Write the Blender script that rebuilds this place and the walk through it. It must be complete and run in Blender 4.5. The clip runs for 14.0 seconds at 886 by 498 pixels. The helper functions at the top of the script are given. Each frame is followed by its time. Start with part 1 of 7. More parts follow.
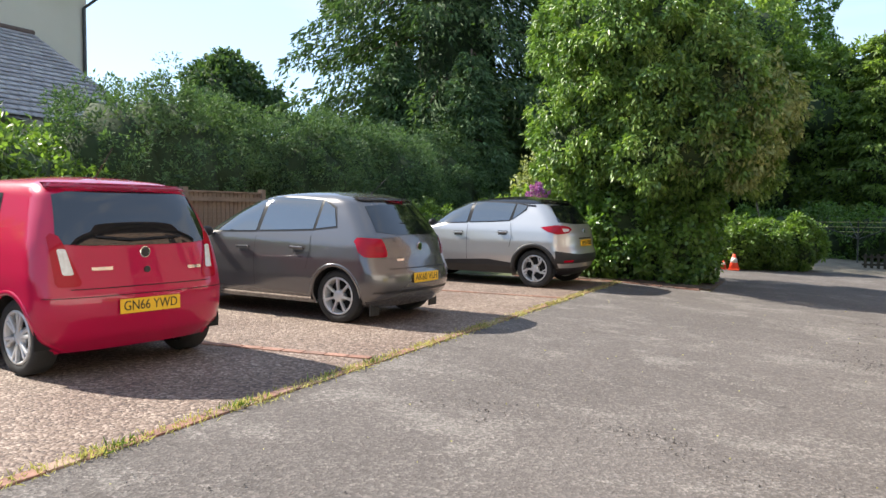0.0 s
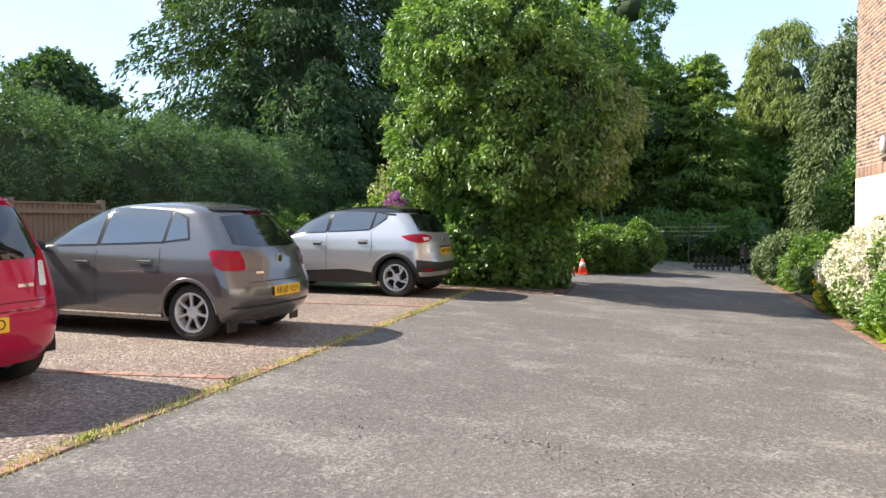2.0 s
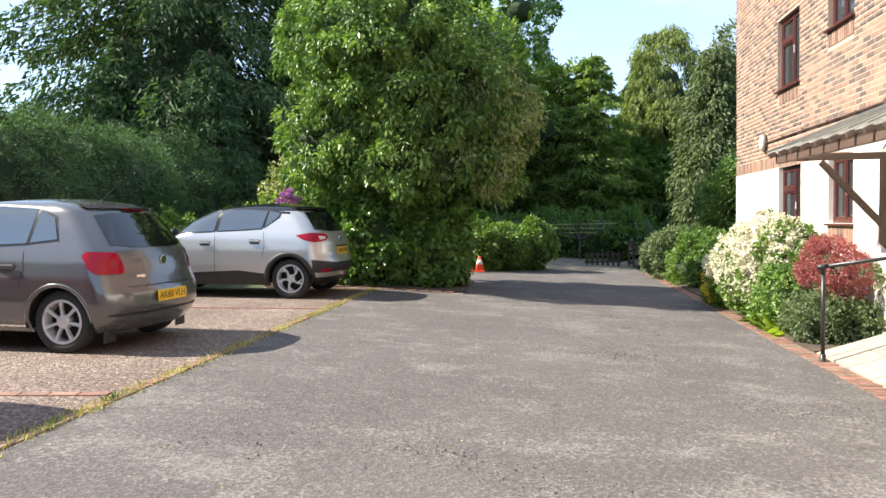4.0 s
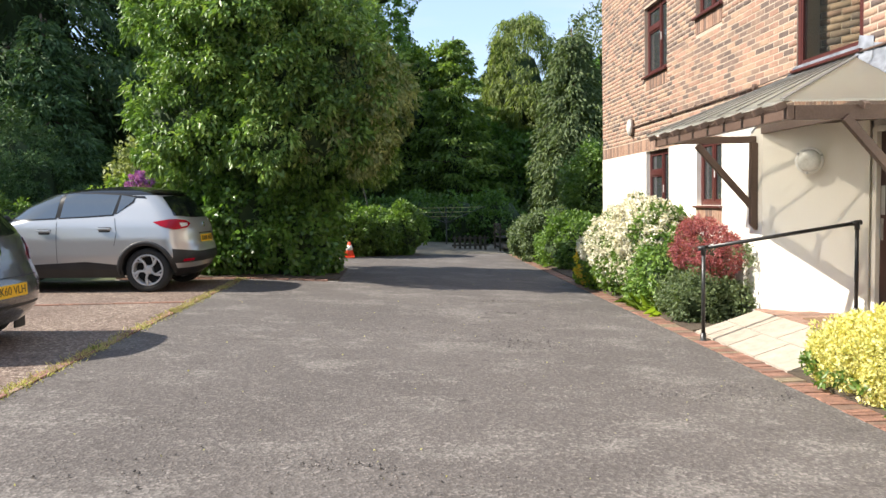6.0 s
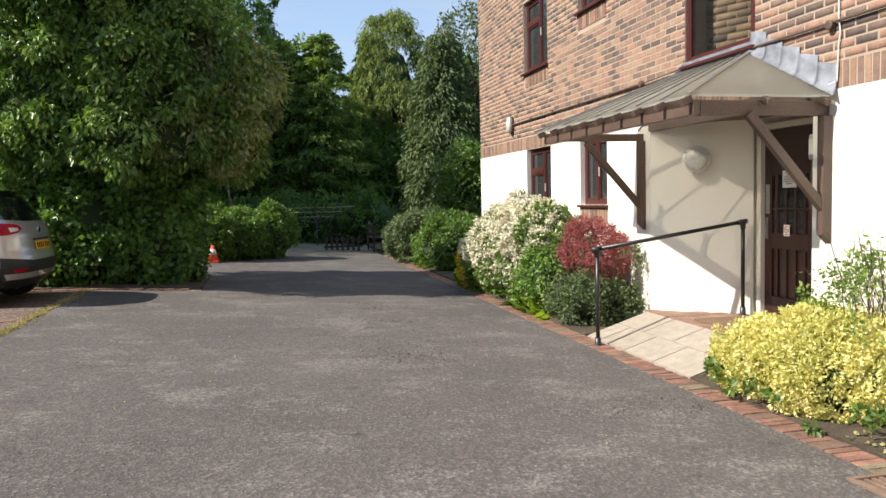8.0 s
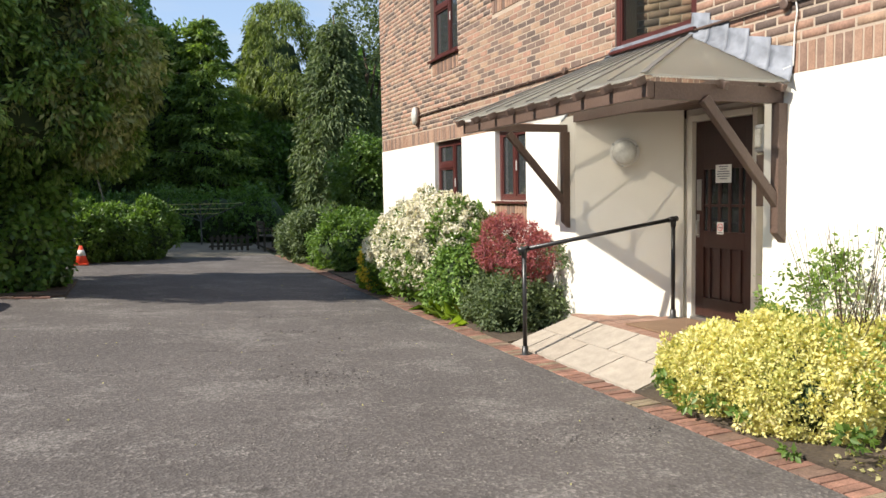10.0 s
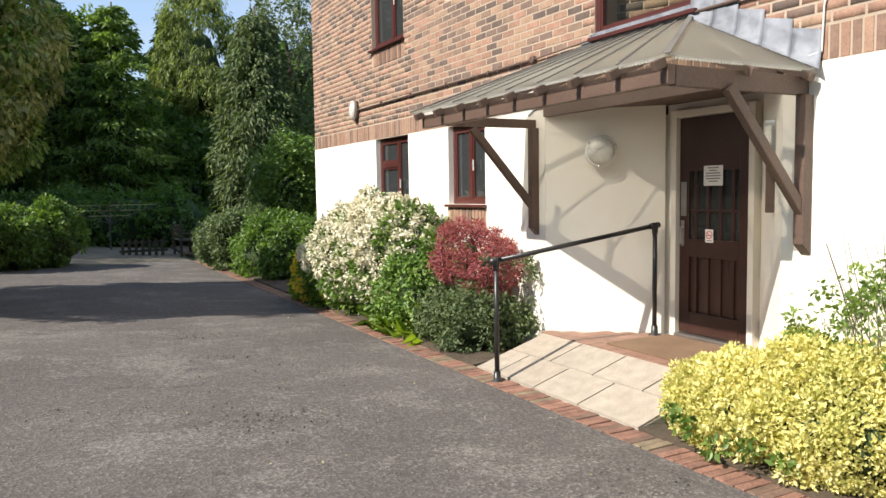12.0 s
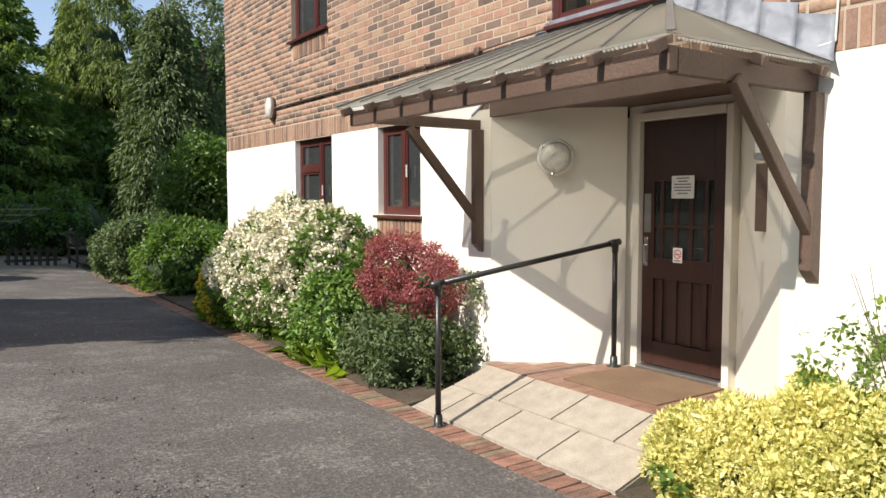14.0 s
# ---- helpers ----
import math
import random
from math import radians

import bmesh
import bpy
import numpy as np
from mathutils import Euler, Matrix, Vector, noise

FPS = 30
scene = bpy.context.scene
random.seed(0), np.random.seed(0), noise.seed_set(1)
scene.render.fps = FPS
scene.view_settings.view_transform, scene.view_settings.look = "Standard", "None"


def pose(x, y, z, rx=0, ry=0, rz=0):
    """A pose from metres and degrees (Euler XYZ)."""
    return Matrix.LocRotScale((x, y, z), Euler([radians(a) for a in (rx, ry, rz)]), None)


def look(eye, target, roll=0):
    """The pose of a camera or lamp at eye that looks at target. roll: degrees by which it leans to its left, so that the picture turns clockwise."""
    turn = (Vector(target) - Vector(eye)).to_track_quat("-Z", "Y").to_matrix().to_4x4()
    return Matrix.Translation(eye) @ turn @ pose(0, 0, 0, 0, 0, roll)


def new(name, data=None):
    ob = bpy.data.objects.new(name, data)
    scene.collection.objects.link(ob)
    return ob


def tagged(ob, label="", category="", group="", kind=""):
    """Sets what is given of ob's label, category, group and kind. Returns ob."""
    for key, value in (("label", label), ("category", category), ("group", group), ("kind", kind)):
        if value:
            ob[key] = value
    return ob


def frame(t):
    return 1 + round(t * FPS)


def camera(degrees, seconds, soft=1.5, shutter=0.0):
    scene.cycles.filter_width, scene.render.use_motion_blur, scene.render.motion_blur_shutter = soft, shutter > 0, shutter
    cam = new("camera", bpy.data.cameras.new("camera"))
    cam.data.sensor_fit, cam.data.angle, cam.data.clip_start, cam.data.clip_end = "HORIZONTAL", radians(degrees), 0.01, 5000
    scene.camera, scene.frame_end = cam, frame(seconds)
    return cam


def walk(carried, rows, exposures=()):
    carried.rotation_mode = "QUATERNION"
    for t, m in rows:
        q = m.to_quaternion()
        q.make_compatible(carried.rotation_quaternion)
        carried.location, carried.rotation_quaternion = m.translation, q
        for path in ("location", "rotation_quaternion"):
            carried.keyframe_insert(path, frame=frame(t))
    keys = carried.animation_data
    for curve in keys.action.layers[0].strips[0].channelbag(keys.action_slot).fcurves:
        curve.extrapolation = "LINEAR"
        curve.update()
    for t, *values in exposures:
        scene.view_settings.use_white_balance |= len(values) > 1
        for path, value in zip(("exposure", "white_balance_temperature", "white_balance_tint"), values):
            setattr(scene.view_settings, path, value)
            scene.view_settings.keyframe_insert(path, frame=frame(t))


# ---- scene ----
cam = camera(61.5, 14.0)
PATH = [
    (0, (-3.77, -8.897, 1.67), (-4.677, -7.117, 1.574), 0.2),
    (0.5, (-3.759, -8.875, 1.662), (-4.59, -7.059, 1.57), 0.2),
    (1, (-3.785, -8.867, 1.665), (-4.532, -7.014, 1.578), 0.1),
    (1.5, (-3.861, -8.835, 1.665), (-4.506, -6.944, 1.587), -0.1),
    (2, (-3.93, -8.802, 1.666), (-4.474, -6.879, 1.594), -0.5),
    (2.5, (-4.02, -8.77, 1.66), (-4.478, -6.825, 1.594), -0.7),
    (5, (-4.22, -8.228, 1.642), (-4.315, -6.232, 1.549), -1.0),
    (5.5, (-4.359, -8.111, 1.651), (-4.341, -6.114, 1.54), -1.1),
    (6, (-4.451, -8.009, 1.645), (-4.334, -6.017, 1.518), -1.2),
    (6.5, (-4.456, -7.844, 1.637), (-4.269, -5.857, 1.5), -1.1),
    (7, (-4.434, -7.643, 1.646), (-4.165, -5.666, 1.501), -1.0),
    (7.5, (-4.462, -7.464, 1.648), (-4.089, -5.504, 1.507), -1.2),
    (8, (-4.535, -7.259, 1.664), (-4.069, -5.319, 1.526), -1.4),
    (8.5, (-4.569, -7.054, 1.655), (-4.009, -5.139, 1.523), -1.7),
    (11, (-4.444, -5.771, 1.631), (-3.608, -3.962, 1.469), -0.8),
    (11.5, (-4.422, -5.511, 1.636), (-3.536, -3.725, 1.476), -1.0),
    (12, (-4.442, -5.235, 1.662), (-3.502, -3.476, 1.509), -0.9),
    (12.5, (-4.355, -4.999, 1.659), (-3.355, -3.273, 1.511), -0.8),
    (13, (-4.218, -4.78, 1.66), (-3.162, -3.087, 1.518), -0.4),
    (13.5, (-4.105, -4.536, 1.66), (-3.008, -2.869, 1.527), -0.1),
    (14, (-4.027, -4.284, 1.679), (-2.904, -2.634, 1.545), -0.1),
]
EXPOSURES = [(0, 1.66), (2.5, 1.75), (5, 1.7), (6.5, 1.36), (7.5, 1.25), (8.5, 0.88), (11, 1.12), (14, 0.92)]
walk(cam, [(t, look(eye, target, roll)) for t, eye, target, roll in PATH], EXPOSURES)

SUN_TRAVEL = Vector((0.99, 0.08, -0.88)).normalized()

# ---- world and sun ----
world = bpy.data.worlds.new("world")
scene.world = world
world.use_nodes = True
wn = world.node_tree
wn.nodes.clear()
sky = wn.nodes.new("ShaderNodeTexSky")
sky.sky_type = "NISHITA"
sky.sun_disc = False
sky.sun_elevation = math.asin(-SUN_TRAVEL.z)
sky.sun_rotation = math.atan2(-SUN_TRAVEL.x, -SUN_TRAVEL.y)
sky.air_density, sky.dust_density, sky.ozone_density = 0.9, 0.04, 1.3
wtc = wn.nodes.new("ShaderNodeTexCoord")
wmap = wn.nodes.new("ShaderNodeMapping")
wmap.inputs["Scale"].default_value = (1.0, 1.0, 4.5)
wnoise = wn.nodes.new("ShaderNodeTexNoise")
wnoise.inputs["Scale"].default_value = 2.1
wnoise.inputs["Detail"].default_value = 7.0
wnoise.inputs["Roughness"].default_value = 0.5
wramp = wn.nodes.new("ShaderNodeValToRGB")
wramp.color_ramp.elements[0].position = 0.5
wramp.color_ramp.elements[0].color = (0.02, 0.02, 0.02, 1)
wramp.color_ramp.elements[1].position = 0.73
wramp.color_ramp.elements[1].color = (0.95, 0.95, 0.95, 1)
wmix = wn.nodes.new("ShaderNodeMixRGB")
wmix.inputs["Color2"].default_value = (2.25, 2.4, 2.65, 1)
whaze = wn.nodes.new("ShaderNodeMixRGB")
whaze.inputs["Fac"].default_value = 0.68
whaze.inputs["Color2"].default_value = (1.32, 1.72, 2.35, 1)
wbg = wn.nodes.new("ShaderNodeBackground")
wbg.inputs["Strength"].default_value = 0.15
wout = wn.nodes.new("ShaderNodeOutputWorld")
wn.links.new(wtc.outputs["Generated"], wmap.inputs["Vector"])
wn.links.new(wmap.outputs["Vector"], wnoise.inputs["Vector"])
wn.links.new(wnoise.outputs["Fac"], wramp.inputs["Fac"])
wn.links.new(wramp.outputs["Color"], wmix.inputs["Fac"])
wn.links.new(sky.outputs["Color"], whaze.inputs["Color1"])
wn.links.new(whaze.outputs["Color"], wmix.inputs["Color1"])
wn.links.new(wmix.outputs["Color"], wbg.inputs["Color"])
wn.links.new(wbg.outputs["Background"], wout.inputs["Surface"])

sun_data = bpy.data.lights.new("sun", "SUN")
sun_data.energy = 3.8
sun_data.angle = radians(0.55)
sun_data.color = (1.0, 0.925, 0.82)
sun = new("sun", sun_data)
sun.matrix_world = look(-SUN_TRAVEL * 60, (0, 0, 0))


# ---- materials ----
def surface(name, dark, light, size=1.0, rough=0.7, bump=0.2, fine=60.0, metal=0.0, coat=0.0, spread=0.6, spec=0.5):
    """A principled material with colour that varies over patches of about `size` metres and over a fine grain."""
    m = bpy.data.materials.new(name)
    m.use_nodes = True
    nt = m.node_tree
    b = nt.nodes["Principled BSDF"]
    tc = nt.nodes.new("ShaderNodeTexCoord")
    n1 = nt.nodes.new("ShaderNodeTexNoise")
    n1.inputs["Scale"].default_value = 1.0 / size
    n1.inputs["Detail"].default_value = 5
    n2 = nt.nodes.new("ShaderNodeTexNoise")
    n2.inputs["Scale"].default_value = fine
    n2.inputs["Detail"].default_value = 3
    mx = nt.nodes.new("ShaderNodeMath")
    mx.operation = "MULTIPLY_ADD"
    mx.inputs[1].default_value = spread
    ad = nt.nodes.new("ShaderNodeMath")
    ad.operation = "MULTIPLY"
    ad.inputs[1].default_value = 1 - spread
    ramp = nt.nodes.new("ShaderNodeValToRGB")
    ramp.color_ramp.elements[0].position, ramp.color_ramp.elements[1].position = 0.3, 0.7
    ramp.color_ramp.elements[0].color, ramp.color_ramp.elements[1].color = (*dark, 1), (*light, 1)
    bp = nt.nodes.new("ShaderNodeBump")
    bp.inputs["Strength"].default_value = bump
    bp.inputs["Distance"].default_value = 0.01
    for n in (n1, n2):
        nt.links.new(tc.outputs["Object"], n.inputs["Vector"])
    nt.links.new(n2.outputs["Fac"], ad.inputs[0])
    nt.links.new(n1.outputs["Fac"], mx.inputs[0])
    nt.links.new(ad.outputs[0], mx.inputs[2])
    nt.links.new(mx.outputs[0], ramp.inputs["Fac"])
    nt.links.new(ramp.outputs["Color"], b.inputs["Base Color"])
    nt.links.new(n2.outputs["Fac"], bp.inputs["Height"])
    nt.links.new(bp.outputs["Normal"], b.inputs["Normal"])
    b.inputs["Roughness"].default_value = rough
    b.inputs["Metallic"].default_value = metal
    b.inputs["Coat Weight"].default_value = coat
    b.inputs["Coat Roughness"].default_value = 0.04
    b.inputs["Specular IOR Level"].default_value = spec
    return m


def plain(name, col, rough=0.5, metal=0.0, coat=0.0, spec=0.5):
    m = bpy.data.materials.new(name)
    m.use_nodes = True
    b = m.node_tree.nodes["Principled BSDF"]
    b.inputs["Base Color"].default_value = (*col, 1)
    b.inputs["Roughness"].default_value = rough
    b.inputs["Metallic"].default_value = metal
    b.inputs["Coat Weight"].default_value = coat
    b.inputs["Specular IOR Level"].default_value = spec
    return m


def pieces(name, stops, per_island, rough=0.85, bump=0.5, fine=90.0, grime=0.35):
    """Bricks, slabs or tiles: one colour a piece, picked at random, with grain and stains over it."""
    m = bpy.data.materials.new(name)
    m.use_nodes = True
    nt = m.node_tree
    b = nt.nodes["Principled BSDF"]
    if per_island:
        src = nt.nodes.new("ShaderNodeNewGeometry").outputs["Random Per Island"]
    else:
        src = nt.nodes.new("ShaderNodeObjectInfo").outputs["Random"]
    ramp = nt.nodes.new("ShaderNodeValToRGB")
    ramp.color_ramp.interpolation = "CONSTANT" if len(stops) > 3 else "LINEAR"
    el = ramp.color_ramp.elements
    while len(el) < len(stops):
        el.new(0.5)
    for e, (p, c) in zip(el, stops):
        e.position, e.color = p, (*c, 1)
    geo = nt.nodes.new("ShaderNodeNewGeometry")
    n1 = nt.nodes.new("ShaderNodeTexNoise")
    n1.inputs["Scale"].default_value = 9.0
    n1.inputs["Detail"].default_value = 6
    n2 = nt.nodes.new("ShaderNodeTexNoise")
    n2.inputs["Scale"].default_value = fine
    n2.inputs["Detail"].default_value = 4
    nt.links.new(geo.outputs["Position"], n1.inputs["Vector"])
    nt.links.new(geo.outputs["Position"], n2.inputs["Vector"])
    add = nt.nodes.new("ShaderNodeMath")
    add.operation = "ADD"
    nt.links.new(n1.outputs["Fac"], add.inputs[0])
    nt.links.new(n2.outputs["Fac"], add.inputs[1])
    rng = nt.nodes.new("ShaderNodeMapRange")
    rng.inputs["From Min"].default_value, rng.inputs["From Max"].default_value = 0.6, 1.4
    rng.inputs["To Min"].default_value, rng.inputs["To Max"].default_value = 1 - grime, 1 + grime
    nt.links.new(add.outputs[0], rng.inputs["Value"])
    mul = nt.nodes.new("ShaderNodeVectorMath")
    mul.operation = "SCALE"
    nt.links.new(src, ramp.inputs["Fac"])
    nt.links.new(ramp.outputs["Color"], mul.inputs[0])
    nt.links.new(rng.outputs["Result"], mul.inputs["Scale"])
    nt.links.new(mul.outputs["Vector"], b.inputs["Base Color"])
    bp = nt.nodes.new("ShaderNodeBump")
    bp.inputs["Strength"].default_value = bump
    bp.inputs["Distance"].default_value = 0.004
    nt.links.new(add.outputs[0], bp.inputs["Height"])
    nt.links.new(bp.outputs["Normal"], b.inputs["Normal"])
    b.inputs["Roughness"].default_value = rough
    return m


def leafy(name, dark, light, rough=0.45, through_light=0.35, yellow=None):
    """Leaves: a colour of its own for every leaf, patches over the plant, and light that passes through."""
    m = bpy.data.materials.new(name)
    m.use_nodes = True
    nt = m.node_tree
    b = nt.nodes["Principled BSDF"]
    out = nt.nodes["Material Output"]
    geo = nt.nodes.new("ShaderNodeNewGeometry")
    n1 = nt.nodes.new("ShaderNodeTexNoise")
    n1.inputs["Scale"].default_value = 1.3
    n1.inputs["Detail"].default_value = 3
    nt.links.new(geo.outputs["Position"], n1.inputs["Vector"])
    mx = nt.nodes.new("ShaderNodeMath")
    mx.operation = "MULTIPLY_ADD"
    mx.inputs[1].default_value = 0.6
    sub = nt.nodes.new("ShaderNodeMath")
    sub.operation = "MULTIPLY_ADD"
    sub.inputs[1].default_value = 0.9
    sub.inputs[2].default_value = -0.25
    nt.links.new(geo.outputs["Random Per Island"], mx.inputs[0])
    nt.links.new(n1.outputs["Fac"], sub.inputs[0])
    nt.links.new(sub.outputs[0], mx.inputs[2])
    ramp = nt.nodes.new("ShaderNodeValToRGB")
    el = ramp.color_ramp.elements
    el[0].position, el[0].color = 0.1, (*dark, 1)
    el[1].position, el[1].color = 0.7, (*light, 1)
    if yellow:
        e = el.new(0.84)
        e.color = (*yellow, 1)
    nt.links.new(mx.outputs[0], ramp.inputs["Fac"])
    nt.links.new(ramp.outputs["Color"], b.inputs["Base Color"])
    b.inputs["Roughness"].default_value = rough
    b.inputs["Specular IOR Level"].default_value = 0.4
    tr = nt.nodes.new("ShaderNodeBsdfTranslucent")
    bright = nt.nodes.new("ShaderNodeVectorMath")
    bright.operation = "MULTIPLY"
    bright.inputs[1].default_value = (1.5, 1.6, 0.7)
    nt.links.new(ramp.outputs["Color"], bright.inputs[0])
    nt.links.new(bright.outputs["Vector"], tr.inputs["Color"])
    mix = nt.nodes.new("ShaderNodeMixShader")
    mix.inputs["Fac"].default_value = through_light
    nt.links.new(b.outputs["BSDF"], mix.inputs[1])
    nt.links.new(tr.outputs["BSDF"], mix.inputs[2])
    nt.links.new(mix.outputs["Shader"], out.inputs["Surface"])
    return m


def asphalt_material():
    m = bpy.data.materials.new("worn asphalt")
    m.use_nodes = True
    nt = m.node_tree
    b = nt.nodes["Principled BSDF"]
    geo = nt.nodes.new("ShaderNodeNewGeometry")

    def noise_at(scale, detail, rough=0.5, stretch=(1, 1, 1)):
        mp = nt.nodes.new("ShaderNodeMapping")
        mp.inputs["Scale"].default_value = stretch
        n = nt.nodes.new("ShaderNodeTexNoise")
        n.inputs["Scale"].default_value, n.inputs["Detail"].default_value, n.inputs["Roughness"].default_value = scale, detail, rough
        nt.links.new(geo.outputs["Position"], mp.inputs["Vector"])
        nt.links.new(mp.outputs["Vector"], n.inputs["Vector"])
        return n.outputs["Fac"]

    def ramp(src, *stops):
        r = nt.nodes.new("ShaderNodeValToRGB")
        while len(r.color_ramp.elements) < len(stops):
            r.color_ramp.elements.new(0.5)
        for e, (p, c) in zip(r.color_ramp.elements, stops):
            e.position, e.color = p, (*c, 1)
        nt.links.new(src, r.inputs["Fac"])
        return r.outputs["Color"]

    def blend(a, c, fac, kind="MIX"):
        x = nt.nodes.new("ShaderNodeMixRGB")
        x.blend_type = kind
        for sock, v in (("Color1", a), ("Color2", c), ("Fac", fac)):
            if isinstance(v, (int, float)):
                x.inputs[sock].default_value = v
            elif isinstance(v, tuple):
                x.inputs[sock].default_value = (*v, 1)
            else:
                nt.links.new(v, x.inputs[sock])
        return x.outputs["Color"]

    base = ramp(noise_at(0.55, 5), (0.3, (0.083, 0.071, 0.066)), (0.7, (0.113, 0.098, 0.091)))
    # worn, stony patches and lighter streaks across the drive
    wide = noise_at(1.5, 9, 0.68, (0.8, 1.2, 1))
    grain = noise_at(32.0, 6, 0.75)
    mixed = nt.nodes.new("ShaderNodeMath")
    mixed.operation = "MULTIPLY_ADD"
    mixed.inputs[1].default_value = 0.85
    nt.links.new(grain, mixed.inputs[0])
    nt.links.new(wide, mixed.inputs[2])
    worn = ramp(mixed.outputs[0], (0.985, (0, 0, 0)), (1.11, (0.72, 0.72, 0.72)))
    stones = nt.nodes.new("ShaderNodeTexVoronoi")
    stones.inputs["Scale"].default_value = 58.0
    nt.links.new(geo.outputs["Position"], stones.inputs["Vector"])
    grit = ramp(stones.outputs["Color"], (0.15, (0.055, 0.053, 0.05)), (0.55, (0.13, 0.125, 0.118)), (0.95, (0.33, 0.3, 0.275)))
    fleck = blend(base, grit, 0.3)
    body = blend(fleck, blend(grit, (0.24, 0.215, 0.195), 0.4), worn)
    dark = ramp(noise_at(2.3, 10, 0.7, (0.8, 1.6, 1)), (0.28, (0.4, 0.4, 0.4)), (0.4, (1, 1, 1)))
    col = blend(body, dark, 0.8, "MULTIPLY")
    nt.links.new(col, b.inputs["Base Color"])
    b.inputs["Roughness"].default_value = 0.88
    b.inputs["Specular IOR Level"].default_value = 0.25
    bp = nt.nodes.new("ShaderNodeBump")
    bp.inputs["Strength"].default_value, bp.inputs["Distance"].default_value = 0.7, 0.006
    bp2 = nt.nodes.new("ShaderNodeBump")
    bp2.inputs["Strength"].default_value, bp2.inputs["Distance"].default_value = 0.5, 0.05
    nt.links.new(stones.outputs["Distance"], bp.inputs["Height"])
    nt.links.new(noise_at(2.2, 8, 0.65, (0.8, 1.5, 1)), bp2.inputs["Height"])
    nt.links.new(bp2.outputs["Normal"], bp.inputs["Normal"])
    nt.links.new(bp.outputs["Normal"], b.inputs["Normal"])
    return m


def aggregate_material():
    m = bpy.data.materials.new("exposed aggregate paving")
    m.use_nodes = True
    nt = m.node_tree
    b = nt.nodes["Principled BSDF"]
    geo = nt.nodes.new("ShaderNodeNewGeometry")
    v = nt.nodes.new("ShaderNodeTexVoronoi")
    v.inputs["Scale"].default_value = 48.0
    nt.links.new(geo.outputs["Position"], v.inputs["Vector"])
    sep = nt.nodes.new("ShaderNodeSeparateColor")
    nt.links.new(v.outputs["Color"], sep.inputs["Color"])
    r = nt.nodes.new("ShaderNodeValToRGB")
    stops = ((0.0, (0.075, 0.056, 0.046)), (0.3, (0.13, 0.097, 0.079)), (0.55, (0.18, 0.141, 0.114)), (0.8, (0.235, 0.192, 0.157)), (1.0, (0.38, 0.335, 0.29)))
    while len(r.color_ramp.elements) < len(stops):
        r.color_ramp.elements.new(0.5)
    for e, (p, c) in zip(r.color_ramp.elements, stops):
        e.position, e.color = p, (*c, 1)
    nt.links.new(sep.outputs[0], r.inputs["Fac"])
    n = nt.nodes.new("ShaderNodeTexNoise")
    n.inputs["Scale"].default_value, n.inputs["Detail"].default_value = 0.9, 6
    nt.links.new(geo.outputs["Position"], n.inputs["Vector"])
    rr = nt.nodes.new("ShaderNodeValToRGB")
    rr.color_ramp.elements[0].position, rr.color_ramp.elements[0].color = 0.3, (0.72, 0.62, 0.58, 1)
    rr.color_ramp.elements[1].position, rr.color_ramp.elements[1].color = 0.7, (1.1, 1.05, 1.0, 1)
    nt.links.new(n.outputs["Fac"], rr.inputs["Fac"])
    mx = nt.nodes.new("ShaderNodeMixRGB")
    mx.blend_type = "MULTIPLY"
    mx.inputs["Fac"].default_value = 1.0
    nt.links.new(r.outputs["Color"], mx.inputs["Color1"])
    nt.links.new(rr.outputs["Color"], mx.inputs["Color2"])
    nt.links.new(mx.outputs["Color"], b.inputs["Base Color"])
    bp = nt.nodes.new("ShaderNodeBump")
    bp.inputs["Strength"].default_value, bp.inputs["Distance"].default_value = 0.9, 0.008
    bp.invert = True
    nt.links.new(v.outputs["Distance"], bp.inputs["Height"])
    nt.links.new(bp.outputs["Normal"], b.inputs["Normal"])
    b.inputs["Roughness"].default_value = 0.75
    return m


def glass_material(name, tint, rough=0.03, see=0.25):
    """A window pane: clear coat, tint dark for a dim interior, partly seen through."""
    m = bpy.data.materials.new(name)
    m.use_nodes = True
    nt = m.node_tree
    b = nt.nodes["Principled BSDF"]
    b.inputs["Base Color"].default_value = (*tint, 1)
    b.inputs["Roughness"].default_value = rough
    b.inputs["Transmission Weight"].default_value = see
    b.inputs["IOR"].default_value = 1.5
    b.inputs["Specular IOR Level"].default_value = 0.9
    return m


ASPHALT = asphalt_material()
AGGREGATE = aggregate_material()
SOIL = surface("dark garden soil", (0.035, 0.026, 0.018), (0.12, 0.09, 0.062), 0.4, 0.95, 0.9, 35)
GRASS = surface("rough grass and leaf litter", (0.03, 0.045, 0.015), (0.09, 0.1, 0.04), 1.5, 0.95, 0.8, 30)
RENDER = surface("cream painted render", (0.8, 0.755, 0.66), (0.86, 0.825, 0.745), 1.2, 0.85, 0.35, 140)
MORTAR = surface("sandy mortar", (0.38, 0.3, 0.23), (0.5, 0.405, 0.315), 0.6, 0.95, 0.6, 150)
STRETCH = ((0.0, (0.42, 0.25, 0.165)), (0.17, (0.45, 0.3, 0.19)), (0.34, (0.37, 0.215, 0.145)), (0.48, (0.23, 0.16, 0.125)), (0.63, (0.165, 0.122, 0.1)), (0.76, (0.48, 0.27, 0.18)), (0.88, (0.3, 0.205, 0.145)))
SOLDIER = ((0.0, (0.4, 0.24, 0.155)), (0.35, (0.3, 0.19, 0.135)), (0.6, (0.46, 0.29, 0.19)), (0.85, (0.23, 0.155, 0.12)))


